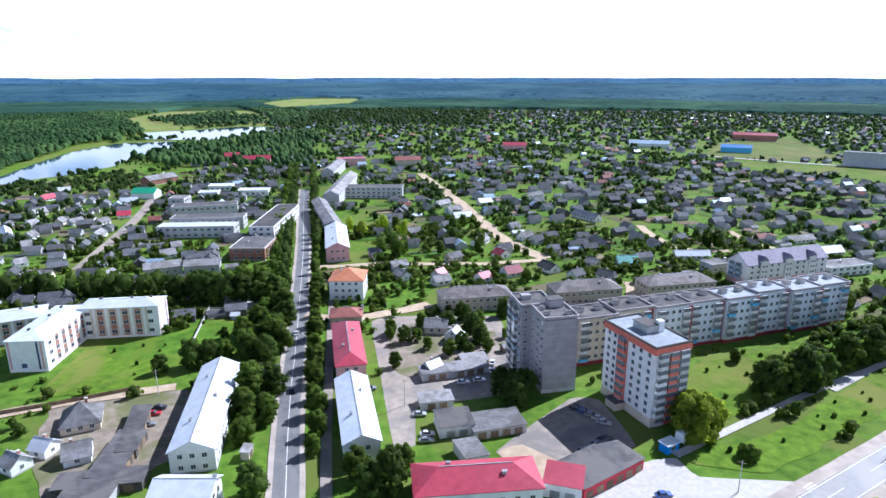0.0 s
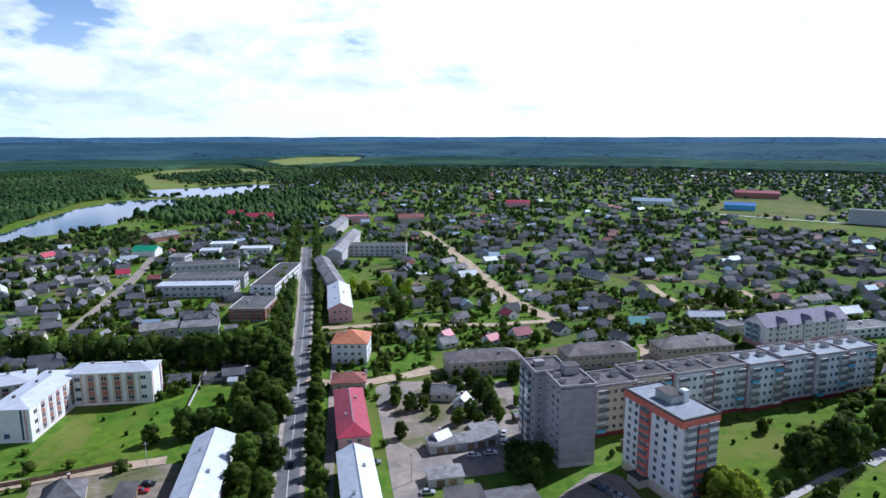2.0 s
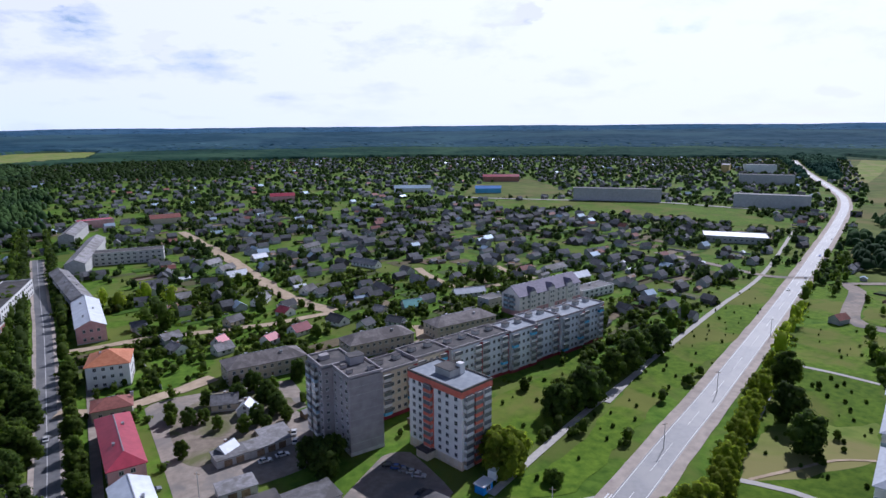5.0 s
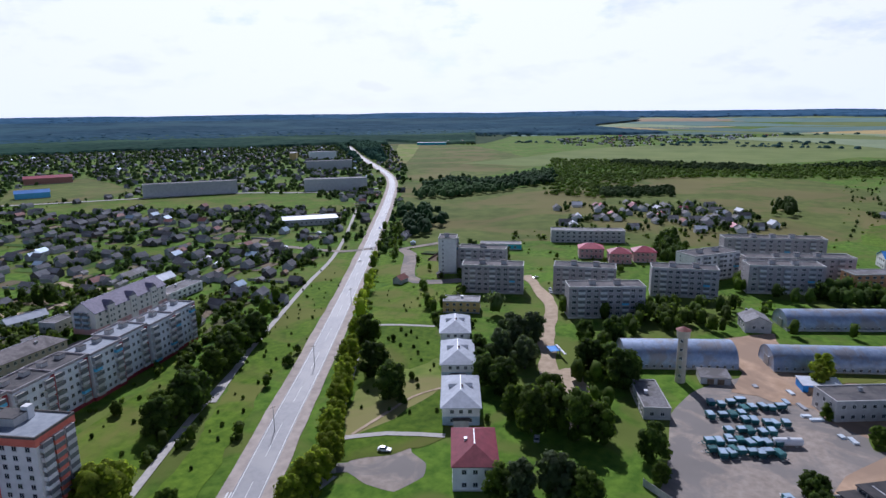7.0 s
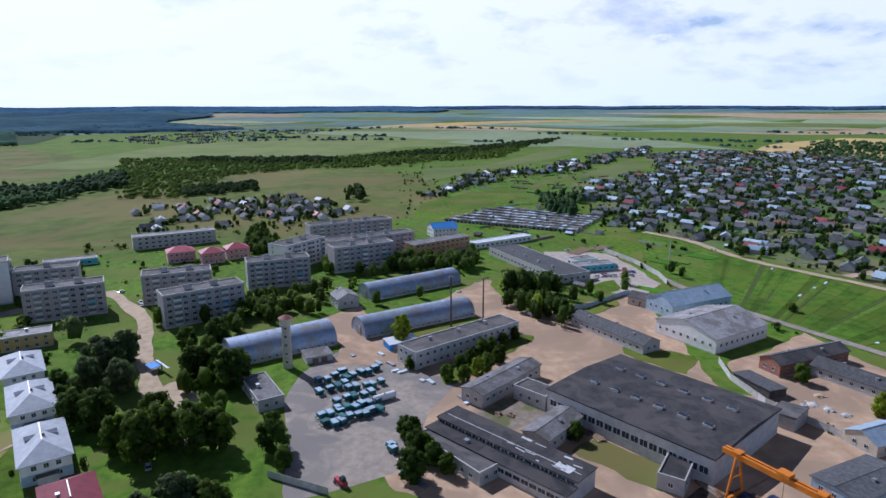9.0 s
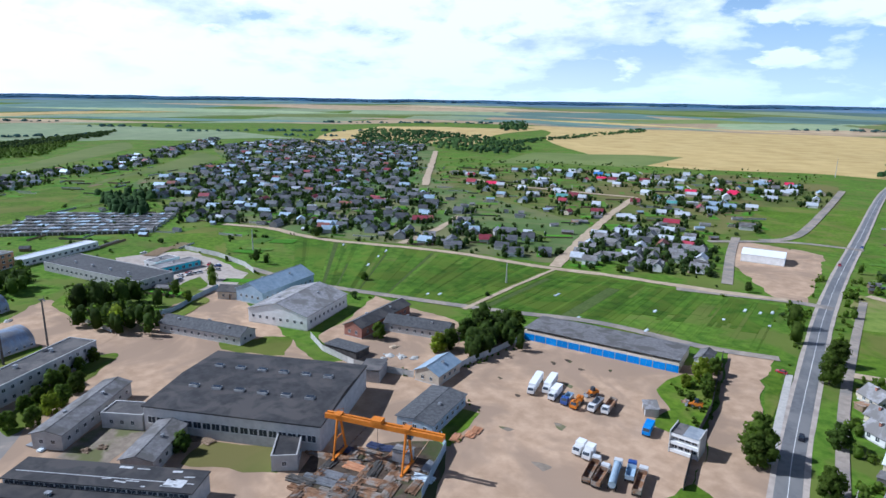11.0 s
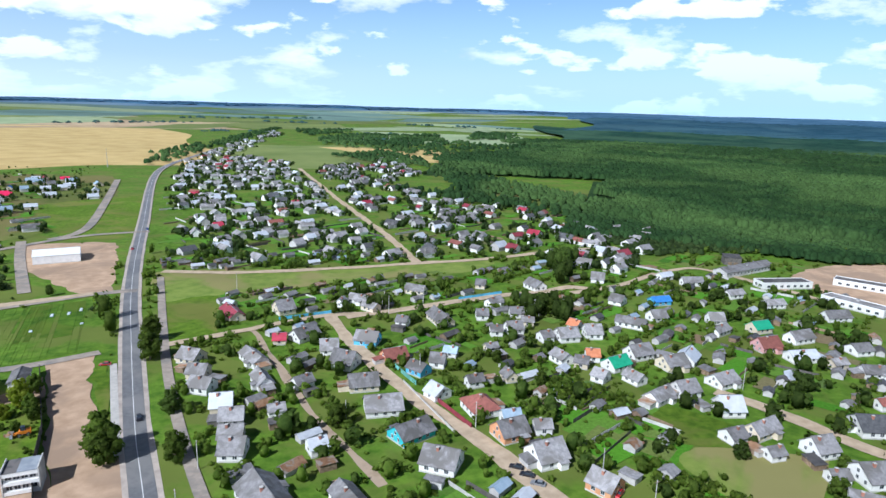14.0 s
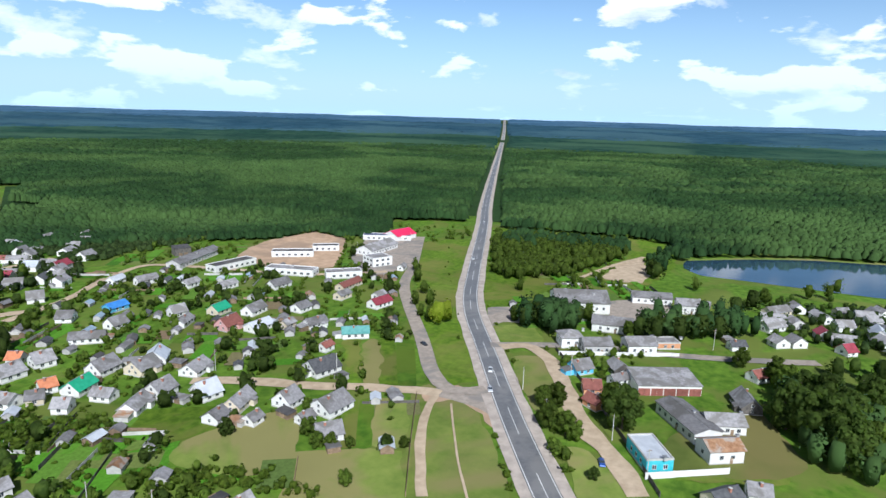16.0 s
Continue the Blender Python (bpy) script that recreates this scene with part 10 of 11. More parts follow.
    a, r = radians(RNG.uniform(64, 203)), RNG.uniform(1250, 3100)
    run, turn = RNG.uniform(80, 420) * (r / 2000), RNG.uniform(-0.3, 0.3)
    n = int(run / (r * 0.006))
    u = (RNG.random(n) ** 1.4 - 0.5) * run
    hx.append(r * math.sin(a) + u * math.cos(a + turn) + RNG.normal(0, r * 0.002, n))
    hy.append(r * math.cos(a) - u * math.sin(a + turn) + RNG.normal(0, r * 0.002, n))
hx, hy = np.concatenate(hx), np.concatenate(hy)
haz, hr = np.degrees(np.arctan2(hx, hy)), np.hypot(hx, hy)
ok = free(hx, hy, 6, polys=False) & ~((haz > 140) & (haz < 173) & (hr < 2400))
hx, hy = hx[ok], hy[ok]
hr = np.hypot(hx, hy)
hk = RNG.uniform(0.45, 1.5, len(hx))
blobs("hedge_line", hx, hy, hr * 0.0036 * hk, (3 + hr * 0.0019) * hk, "haze_hedge", "hedgerows and copses between the far fields", 60)

# ---- vehicles ----
WHEEL = Shape().tube((0, -0.11, 0), (0, 0.11, 0), 0.33, 0.33, 12).tube((0, -0.125, 0), (0, 0.125, 0), 0.2, 0.2, 10, 1).mesh("wheel", "rubber", "steel")
BIG_WHEEL = Shape().tube((0, -0.16, 0), (0, 0.16, 0), 0.52, 0.52, 12).tube((0, -0.18, 0), (0, 0.18, 0), 0.3, 0.3, 10, 1).mesh("wheel", "rubber", "steel")
CAR_BODY, CABIN = {}, Shape()
CABIN.add([(-1.75, -0.78, 0.85), (0.85, -0.78, 0.85), (0.85, 0.78, 0.85), (-1.75, 0.78, 0.85), (-1.25, -0.62, 1.4), (0.15, -0.62, 1.4), (0.15, 0.62, 1.4), (-1.25, 0.62, 1.4)],
          [(0, 1, 5, 4), (1, 2, 6, 5), (2, 3, 7, 6), (3, 0, 4, 7)])
CABIN = CABIN.mesh("cabin_glass", "glass")


def car(x, y, rot, paint):
    if paint not in CAR_BODY:
        s = Shape()
        prof = [(-2.1, 0.35), (-2.15, 0.75), (-1.75, 0.9), (0.85, 0.88), (1.9, 0.72), (2.1, 0.5), (2.05, 0.3)]
        n = len(prof)
        s.add([(a, -0.84, b) for a, b in prof] + [(a, 0.84, b) for a, b in prof],
              [tuple(range(n)), tuple(range(2 * n - 1, n - 1, -1))] + [(i, i + n, (i + 1) % n + n, (i + 1) % n) for i in range(n)])
        s.add([(-1.22, -0.6, 1.41), (0.12, -0.6, 1.41), (0.12, 0.6, 1.41), (-1.22, 0.6, 1.41), (-1.2, -0.58, 1.46), (0.1, -0.58, 1.46), (0.1, 0.58, 1.46), (-1.2, 0.58, 1.46)],
              [(4, 5, 6, 7), (0, 1, 5, 4), (1, 2, 6, 5), (2, 3, 7, 6), (3, 0, 4, 7)])
        CAR_BODY[paint] = s.mesh("car", paint)
    word = {"car_white": "white", "car_grey": "dark grey", "car_black": "black", "car_red": "red", "car_blue": "dark blue", "car_silver": "silver", "car_green": "green"}[paint]
    ob = thing("car", CAR_BODY[paint], x, y, rot, 0.12, label=f"{word} passenger car standing on the ground", category="car", group="cars")
    part("cabin_glass", CABIN, ob)
    for a in (-1.3, 1.3):
        for b in (-0.78, 0.78):
            part("wheel", WHEEL, ob, pose(a, b, 0.33))
    return ob


def truck(x, y, rot, style, L):
    """A lorry: cab, chassis, wheels and a box, tipper bed, tank or crane."""
    kind, col = style.split("_")
    cab = {"box": "car_white", "dump": {"blue": "car_blue"}.get(col, "car_white"), "tank": "car_white", "crane": "crane_paint", "van": "blue"}[kind]
    ob = thing("truck", Shape().box(-L / 2, -0.5, 0.75, L / 2 - 0.3, 0.5, 1.05).mesh("chassis", "dark"), x, y, rot, 0.1, label=f"{ {'box': 'white box', 'dump': 'tipper', 'tank': 'blue tanker', 'crane': 'orange mobile-crane', 'van': 'blue delivery'}[kind]} lorry parked on sand", category="truck", group="yard lorries")
    c = part("cab", Shape().add([(L / 2 - 2.1, -1.2, 0.8), (L / 2, -1.2, 0.8), (L / 2, 1.2, 0.8), (L / 2 - 2.1, 1.2, 0.8), (L / 2 - 2.1, -1.15, 2.9), (L / 2 - 0.5, -1.1, 2.9), (L / 2 - 0.5, 1.1, 2.9), (L / 2 - 2.1, 1.15, 2.9), (L / 2, -1.2, 1.8), (L / 2, 1.2, 1.8)],
             [(3, 2, 1, 0), (0, 1, 8, 5, 4), (2, 3, 7, 6, 9), (1, 2, 9, 8), (4, 5, 6, 7), (3, 0, 4, 7), (8, 9, 6, 5)]).mesh("cab", cab), ob)
    part("windscreen", Shape().add([(L / 2 - 0.03, -1.0, 1.9), (L / 2 - 0.03, 1.0, 1.9), (L / 2 - 0.42, 0.95, 2.75), (L / 2 - 0.42, -0.95, 2.75)], [(0, 1, 2, 3)]).mesh("windscreen", "glass"), c, pose(0.03, 0, 0.02))
    a, b = -L / 2, L / 2 - 2.3
    if kind in ("box", "van"):
        part("box", Shape().box(a, -1.25, 1.05, b, 1.25, 3.6 if kind == "box" else 2.8).mesh("box", "white_sheet" if kind == "box" else "blue"), ob, label="plain box body")
    elif kind == "dump":
        m = {"blue": "blue_grey", "grey": "steel", "rust": "rust"}[col]
        part("bed", Shape().box(a, -1.2, 1.05, b, 1.2, 1.2).box(a, -1.2, 1.2, b, -1.1, 2.3).box(a, 1.1, 1.2, b, 1.2, 2.3).box(a, -1.1, 1.2, a + 0.1, 1.1, 2.3).box(b - 0.1, -1.1, 1.2, b, 1.1, 2.5).mesh("bed", m), ob, label="open tipper bed")
    elif kind == "tank":
        part("barrel", Shape().tube((a, 0, 2.0), (b, 0, 2.0), 1.0, 1.0, 14).mesh("barrel", "blue_grey", smooth=False), ob, label="long pale blue tank")
    else:
        part("turret", Shape().box(a + 0.5, -1.0, 1.05, a + 2.4, 1.0, 2.5).mesh("turret", "crane_paint"), ob)
        part("jib", Shape().tube((a + 1.2, 0, 2.5), (L / 2 + 0.5, 0, 3.4), 0.28, 0.2, 6).mesh("jib", "crane_paint"), ob)
    for u in (L / 2 - 1.1, a + 0.8, a + 2.0):
        for v in (-1.05, 1.05):
            part("wheel", BIG_WHEEL, ob, pose(u, v, 0.5))
    return ob


def loader(x, y, rot):
    ob = thing("wheel_loader", Shape().box(-2.2, -0.9, 0.9, 0.9, 0.9, 1.9).mesh("body", "crane_paint"), x, y, rot, label="orange wheel loader on the sandy yard", category="loader")
    part("cab", Shape().box(-0.8, -0.7, 1.9, 0.5, 0.7, 3.1, 0, 0.9).mesh("cab", "glass"), ob)
    part("arm", Shape().tube((0.5, 0.5, 1.5), (2.6, 0.5, 0.8), 0.14, 0.14, 6).tube((0.5, -0.5, 1.5), (2.6, -0.5, 0.8), 0.14, 0.14, 6).mesh("arm", "crane_paint"), ob)
    part("bucket", Shape().box(2.5, -1.2, 0.2, 3.3, 1.2, 0.4).box(2.5, -1.2, 0.4, 2.65, 1.2, 1.2).mesh("bucket", "steel"), ob)
    for a in (-1.4, 0.8):
        for b in (-0.95, 0.95):
            part("wheel", BIG_WHEEL, ob, pose(a, b, 0.62) @ Matrix.Scale(1.2, 4))


# ---- depot and works ----
def farm_machine(x, y, rot, L):
    """A trailed implement: frame, hopper, drawbar, wheels, tine bar."""
    ob = thing("farm_machine", Shape().box(-L / 2, -0.9, 0.6, L / 2, -0.75, 0.8).box(-L / 2, 0.75, 0.6, L / 2, 0.9, 0.8).box(-L / 2, -0.75, 0.6, -L / 2 + 0.2, 0.75, 0.8).box(L / 2 - 0.2, -0.75, 0.6, L / 2, 0.75, 0.8).mesh("frame", "machine"), x, y, rot,
               label="teal painted farm implement stored on the depot yard", category="farm machine", group="farm machines")
    part("hopper", Shape().box(-L * 0.42, -1.1, 0.85, L * 0.3, 1.1, 2.0, 0, 1.08).mesh("hopper", "machine"), ob)
    part("cover", Shape().box(-L * 0.40, -1.0, 2.0, L * 0.28, 1.0, 2.1).mesh("cover", "blue_grey" if int(L * 10) % 3 else "machine"), ob)
    part("drawbar", Shape().tube((L / 2, 0.6, 0.7), (L / 2 + 1.5, 0, 0.5), 0.08, 0.06, 6).tube((L / 2, -0.6, 0.7), (L / 2 + 1.5, 0, 0.5), 0.08, 0.06, 6).mesh("drawbar", "steel"), ob)
    for b in (-1.15, 1.15):
        part("wheel", WHEEL, ob, pose(-0.2, b, 0.45) @ Matrix.Scale(1.35, 4))
    part("tine_bar", Shape().box(-L / 2 - 0.5, -1.3, 0.3, -L / 2 - 0.35, 1.3, 0.5).box(-L / 2 - 0.5, -1.3, 0.5, -L / 2, -1.15, 0.7).box(-L / 2 - 0.5, 1.15, 0.5, -L / 2, 1.3, 0.7).mesh("tine_bar", "steel"), ob)


def tank(x, y, rot, L):
    ob = thing("storage_tank", Shape().tube((-L / 2, 0, 1.5), (L / 2, 0, 1.5), 1.2, 1.2, 18).tube((-L / 2 - 0.3, 0, 1.5), (-L / 2, 0, 1.5), 0.8, 1.2, 18).tube((L / 2, 0, 1.5), (L / 2 + 0.3, 0, 1.5), 1.2, 0.8, 18).mesh("barrel", "white_sheet", smooth=False), x, y, rot, label="white horizontal storage tank on saddles", category="tank")
    for k in (-1, 1):
        part("saddle", Shape().box(-0.25, -1.1, 0, 0.25, 1.1, 0.7).mesh("saddle", "concrete"), ob, pose(k * L * 0.3, 0, 0))
    part("hatch", Shape().tube((0, 0, 2.6), (0, 0, 3.0), 0.35, 0.35, 10).mesh("hatch", "steel"), ob)


def red_machine(x, y, rot):
    ob = thing("tractor_loader", Shape().box(-1.8, -0.8, 0.7, 1.2, 0.8, 1.7).mesh("body", "red"), x, y, rot, label="red tractor machine on the depot yard", category="tractor")
    part("cab", Shape().box(-1.4, -0.7, 1.7, 0.0, 0.7, 2.8, 0, 0.9).mesh("cab", "glass"), ob)
    part("hood", Shape().box(1.2, -0.6, 0.8, 2.4, 0.6, 1.6, 0, 0.9).mesh("hood", "red"), ob)
    for a in (-1.1, 1.7):
        for b in (-0.9, 0.9):
            part("wheel", BIG_WHEEL, ob, pose(a, b, 0.55))


def sheet_stack(x, y, rot, L):
    """Metal sheets lying loosely on one another; the lowest carries the rest."""
    rng = random.Random(int(x * 7 + y * 3))
    m = rng.choice(("plastic", "blue_grey", "plastic", "steel"))
    sheet = lambda k: Shape().box(-L / 2 + rng.uniform(0, 0.5), -0.9 + rng.uniform(0, 0.3), k * 0.16, L / 2 - rng.uniform(0, 0.5), 0.9 - rng.uniform(0, 0.3), k * 0.16 + 0.15)
    ob = thing("sheet_stack", sheet(0).mesh("sheet", m), x, y, rot, label="stack of pale metal sheets lying on the yard", category="stack", group="sheet stacks")
    for k in range(1, 4):
        part("sheet", sheet(k).mesh("sheet", m), ob)


def stock_pile(x, y, rot, L, mat):
    """Bars, beams and pipes laid in a loose pile across two bearers."""
    rng = random.Random(int(x * 13 + y))
    ob = thing("stock_pile", Shape().box(-L * 0.35, -1.6, 0, -L * 0.3, 1.6, 0.2).mesh("bearer", "wood"), x, y, rot, label="pile of rusty steel bars on bearers" if mat == "rust" else "heap of old timber in the works court" if mat == "wood" else "pile of stored steel stock on bearers", category="stock pile", group="steel stock")
    part("bearer", Shape().box(L * 0.3, -1.6, 0, L * 0.35, 1.6, 0.2).mesh("bearer", "wood"), ob)
    me = Shape().box(-L / 2, -0.13, 0, L / 2, 0.13, 0.24).mesh("bar", mat)
    rows = [(k, 0 if k < 8 else 1) for k in range(13)]
    joined("steel_stock", me, [pose(rng.uniform(-0.4, 0.4), (k % 8 - 3.5) * 0.4 + r * 0.3, 0.2 + r * 0.25, 0, 0, rng.uniform(-3, 3)) for k, r in rows], ob)


def gantry(x0, y0, x1, y1, h):
    """An orange gantry crane: box girder with cantilevers, A-legs, sills, trolley, cabin, ladder."""
    d = Vector((x1 - x0, y1 - y0))
    L = d.length
    rot = math.degrees(math.atan2(d.y, d.x))
    ob = thing("gantry_crane", Shape().box(-L / 2, -1.0, h - 0.9, L / 2, -0.3, h + 0.5).box(-L / 2, 0.3, h - 0.9, L / 2, 1.0, h + 0.5).box(-L / 2, -0.3, h - 0.6, -L / 2 + 0.6, 0.3, h).box(L / 2 - 0.6, -0.3, h - 0.6, L / 2, 0.3, h).mesh("girder", "crane_paint"),
               (x0 + x1) / 2, (y0 + y1) / 2, rot, label="orange gantry crane spanning the steel stock yard", category="gantry crane")
    for u in (-L * 0.39, L * 0.20):
        for v in (-1, 1):
            part("leg", Shape().tube((0, v * 0.8, h - 0.8), (0, v * 3.6, 0.7), 0.42, 0.3, 6).mesh("leg", "crane_paint"), ob, pose(u, 0, 0))
        part("sill", Shape().box(-0.4, -4.2, 0.4, 0.4, 4.2, 1.0).mesh("sill", "crane_paint"), ob, pose(u, 0, 0))
        part("brace", Shape().tube((0, -2.2, h * 0.5), (0, 2.2, h * 0.5), 0.18, 0.18, 6).mesh("brace", "crane_paint"), ob, pose(u, 0, 0))
        for v in (-3.6, 3.6):
            part("bogie", Shape().box(-0.3, -0.7, 0.0, 0.3, 0.7, 0.5).mesh("bogie", "dark"), ob, pose(u, v, 0))
        part("rail", Shape().box(-0.12, -45, 0, 0.12, 22, 0.16).mesh("rail", "rust"), ob, pose(u, 0, 0))
        part("head_frame", Shape().box(-1.0, -1.3, h + 0.5, 1.0, 1.3, h + 0.8).tube((-0.9, -1.2, h + 0.8), (-0.9, -1.2, h + 1.9), 0.05, 0.05, 5).tube((0.9, 1.2, h + 0.8), (0.9, 1.2, h + 1.9), 0.05, 0.05, 5).tube((-0.9, -1.2, h + 1.9), (0.9, 1.2, h + 1.9), 0.05, 0.05, 5).mesh("head_frame", "crane_paint"), ob, pose(u, 0, 0))
    part("trolley", Shape().box(-1.6, -1.3, h + 0.5, 1.6, 1.3, h + 1.5).mesh("trolley", "crane_paint"), ob, pose(-L * 0.05, 0, 0))
    part("hook_rope", Shape().tube((0, 0, h - 0.8), (0, 0, 5), 0.06, 0.06, 5).box(-0.3, -0.2, 4.3, 0.3, 0.2, 5.0).mesh("hook_rope", "dark"), ob, pose(-L * 0.05, 0, 0))
    part("cabin", Shape().box(-1.0, -0.9, h - 3.2, 1.0, 0.9, h - 1.0).mesh("cabin", "glass"), ob, pose(L * 0.2, 1.4, 0))


def water_tower(x, y, h):
    ob = thing("water_tower", Shape().tube((0, 0, -0.2), (0, 0, h * 0.84), 1.9, 1.7, 16).mesh("shaft", "beige"), x, y, label="beige brick water tower beside the arched hangar", category="water tower")
    part("head", Shape().tube((0, 0, h * 0.84), (0, 0, h * 0.97), 2.3, 2.5, 16).mesh("head", "cream"), ob)
    part("cap", Shape().tube((0, 0, h * 0.97), (0, 0, h * 1.03), 2.8, 0.3, 16).mesh("cap", "brown_tile"), ob)
    for k in range(5):
        part("window", WIN_SMALL, ob, pose(-1.85, 0, 3 + k * 3.4, 0, 0, -90))


def mast(x, y, h):
    ob = thing("light_mast", Shape().tube((0, 0, 0), (0, 0, h), 0.42, 0.3, 8).mesh("shaft", "dark"), x, y, label="tall dark steel mast with a work platform", category="mast", group="masts")
    part("platform", Shape().box(-0.9, -0.9, h - 0.2, 0.9, 0.9, h).tube((-0.8, -0.8, h), (-0.8, -0.8, h + 1), 0.05, 0.05, 5).tube((0.8, -0.8, h), (0.8, -0.8, h + 1), 0.05, 0.05, 5).tube((-0.8, -0.8, h + 1), (0.8, -0.8, h + 1), 0.05, 0.05, 5).mesh("platform", "dark"), ob)
    for k in (-0.5, 0.5):
        part("floodlight", Shape().box(-0.3, -0.2, 0, 0.3, 0.2, 0.5).mesh("floodlight", "steel"), ob, pose(k, -0.8, h - 0.8, 30))


def pole(x, y, h):
    s = Shape().tube((0, 0, 0), (0, 0, h), 0.15 if h < 12 else 0.5, 0.1 if h < 12 else 0.2, 7)
    ob = thing("utility_pole", s.mesh("pole", "concrete"), x, y, random.Random(int(x)).uniform(0, 180), label="grey concrete utility pole with a crossarm", category="utility pole", group="poles")
    part("crossarm", Shape().box(-0.9, -0.06, h - 0.7, 0.9, 0.06, h - 0.55).mesh("crossarm", "wood"), ob)


def fence(pts, h, mat):
    """A run of panel fence with posts; each panel and post its own piece."""
    line = [Vector(p) for p in pts]
    word = {"concrete": "grey concrete panel fence", "blue_grey": "blue-grey sheet fence", "dark": "dark board fence", "teal_metal": "teal picket fence", "maroon": "maroon sheet fence", "sky_blue": "sky-blue picket fence", "white": "white panel fence", "wood": "weathered wooden fence"}[mat]
    ob = thing("fence", Shape().box(-0.1, -0.1, 0, 0.1, 0.1, h + 0.1).mesh("post", mat), line[0].x, line[0].y, label=word + " along the plot", category="fence", group="fences")
    panels = {}
    for a, b in zip(line[:-1], line[1:]):
        L = (b - a).length
        n = max(1, round(L / 4.0))
        w = L / n
        rot = math.degrees(math.atan2(b.y - a.y, b.x - a.x))
        panel = Shape().box(0.1, -0.05, 0.05, w - 0.1, 0.05, h).box(0.1, -0.08, h - 0.15, w - 0.1, 0.08, h).box(w - 0.1, -0.1, 0, w + 0.1, 0.1, h + 0.1).mesh("panel", mat)
        for k in range(n):
            p = a.lerp(b, k / n) - line[0]
            part("panel", panel, ob, pose(p.x, p.y, 0, 0, 0, rot))


def kiosk(x, y, rot):
    ob = thing("kiosk", Shape().box(-2.2, -1.5, 0, 2.2, 1.5, 2.6).mesh("walls", "blue"), x, y, rot, label="small blue kiosk by the footpath", category="kiosk")
    part("roof", Shape().box(-2.5, -1.8, 2.6, 2.5, 1.8, 2.85).mesh("roof", "white_sheet"), ob)
    part("window", WIN_WIDE, ob, face_pose(0, 0, 1.5, 4.4, 3.0))
    part("window", WIN_WIDE, ob, face_pose(2, 0, 1.5, 4.4, 3.0))
    v = truck(x + 5.5, y + 4.0, rot + 10, "box_white", 5.0)


def monument(x, y):
    s = Shape().box(-1.0, -1.0, 0, 1.0, 1.0, 1.2).tube((0, 0, 1.2), (0.3, 0, 5.5), 1.0, 0.25, 8)
    thing("monument", s.mesh("monument", "white"), x, y, label="white tapering monument on a paved square", category="monument")


def trampoline(x, y, rot):
    ob = thing("playground_ride", Shape().tube((0, 0, 0.0), (0, 0, 3.4), 0.25, 0.2, 8).mesh("mast", "steel"), x, y, rot, label="white and blue playground structure with slanted wings", category="playground")
    part("wing", Shape().box(-5.5, -0.5, 2.6, 5.5, 0.5, 2.8).mesh("wing", "white_sheet"), ob, pose(0, 0, 0.2, 6))
    part("canopy", Shape().box(-3, -2.2, 2.3, 3, 2.2, 2.5).mesh("canopy", "blue"), ob, pose(2.5, 2.0, 0))
    for a in (-0.5, 5.5):
        for b in (0.0, 4.0):
            part("post", Shape().tube((a, b, 0), (a, b, 2.4), 0.08, 0.08, 6).mesh("post", "steel"), ob)


def garage_strip(x, y, rot, L):
    ob = thing("garage_strip", Shape().box(-L / 2, -3, 0, L / 2, 3, 2.3).mesh("walls", "grey"), x, y, rot, label="long low strip of grey lock-up garages", category="garages", group="garage colony")
    n = int(L / 3.6)
    rng = random.Random(int(x + y))
    top = {m: Shape().box(-1.75, -3.2, 2.3, 1.75, 3.2, 2.5).mesh("roof_panel", m) for m in ("slate", "slate_dark", "bitumen", "blue_grey")}
    for k in range(n):
        part("roof_panel", top[rng.choice(("slate", "slate", "slate_dark", "bitumen", "blue_grey"))], ob, pose((k - (n - 1) / 2) * 3.6, 0, rng.uniform(-0.1, 0.35)))
    joined("doors", Shape().box(-1.3, -0.06, 0, 1.3, 0.04, 2.0).mesh("door", "dark"), [face_pose(sd, (k - (n - 1) / 2) * 3.6, 0, L, 6) for k in range(n) for sd in (0, 2)], ob)


def rubble_heap(x, y, r, mat, word):
    """A loose heap of broken blocks; each block a part of it."""
    rng = random.Random(int(x * 7 + y * 3))
    s = Shape()
    n = 9
    ring = [(math.cos(6.283 * i / n) * r * rng.uniform(0.8, 1.1), math.sin(6.283 * i / n) * r * rng.uniform(0.6, 0.9), 0.0) for i in range(n)]
    s.add(ring + [(a * 0.55 + rng.uniform(-0.3, 0.3), b * 0.55, r * 0.26) for a, b, c in ring] + [(0, 0, r * 0.36)],
          [(i, (i + 1) % n, n + (i + 1) % n, n + i) for i in range(n)] + [(n + i, n + (i + 1) % n, 2 * n) for i in range(n)])
    ob = thing("rubble_heap", s.mesh("heap", mat), x, y, rng.uniform(0, 360), label=f"loose heap of {word} on the works ground", category="rubble", group="yard heaps")
    block = Shape().box(-0.5, -0.3, 0, 0.5, 0.3, 0.35, 0, 0.85).mesh("block", mat)
    for k in range(8):
        a, q = rng.random() * 6.283, rng.uniform(0.3, 1.15) * r
        part("block", block, ob, pose(math.cos(a) * q, math.sin(a) * q * 0.75, max(0.0, (1 - q / r) * r * 0.3), rng.uniform(-15, 15), rng.uniform(-15, 15), rng.uniform(0, 360)) @ Matrix.Scale(rng.uniform(0.6, 1.4), 4))

# trucks in the sandy yard
truck(123.9, -165.7, 113.5, 'box_white', 13.5)
truck(120.2, -169.4, 111.1, 'box_white', 12)
truck(114.8, -165.1, 105.3, 'box_white', 8)
truck(109.8, -165.1, 104.7, 'dump_blue', 7)
truck(106.1, -165.6, 103.6, 'crane_orange', 8)
truck(101, -168.8, 101.7, 'dump_grey', 9)
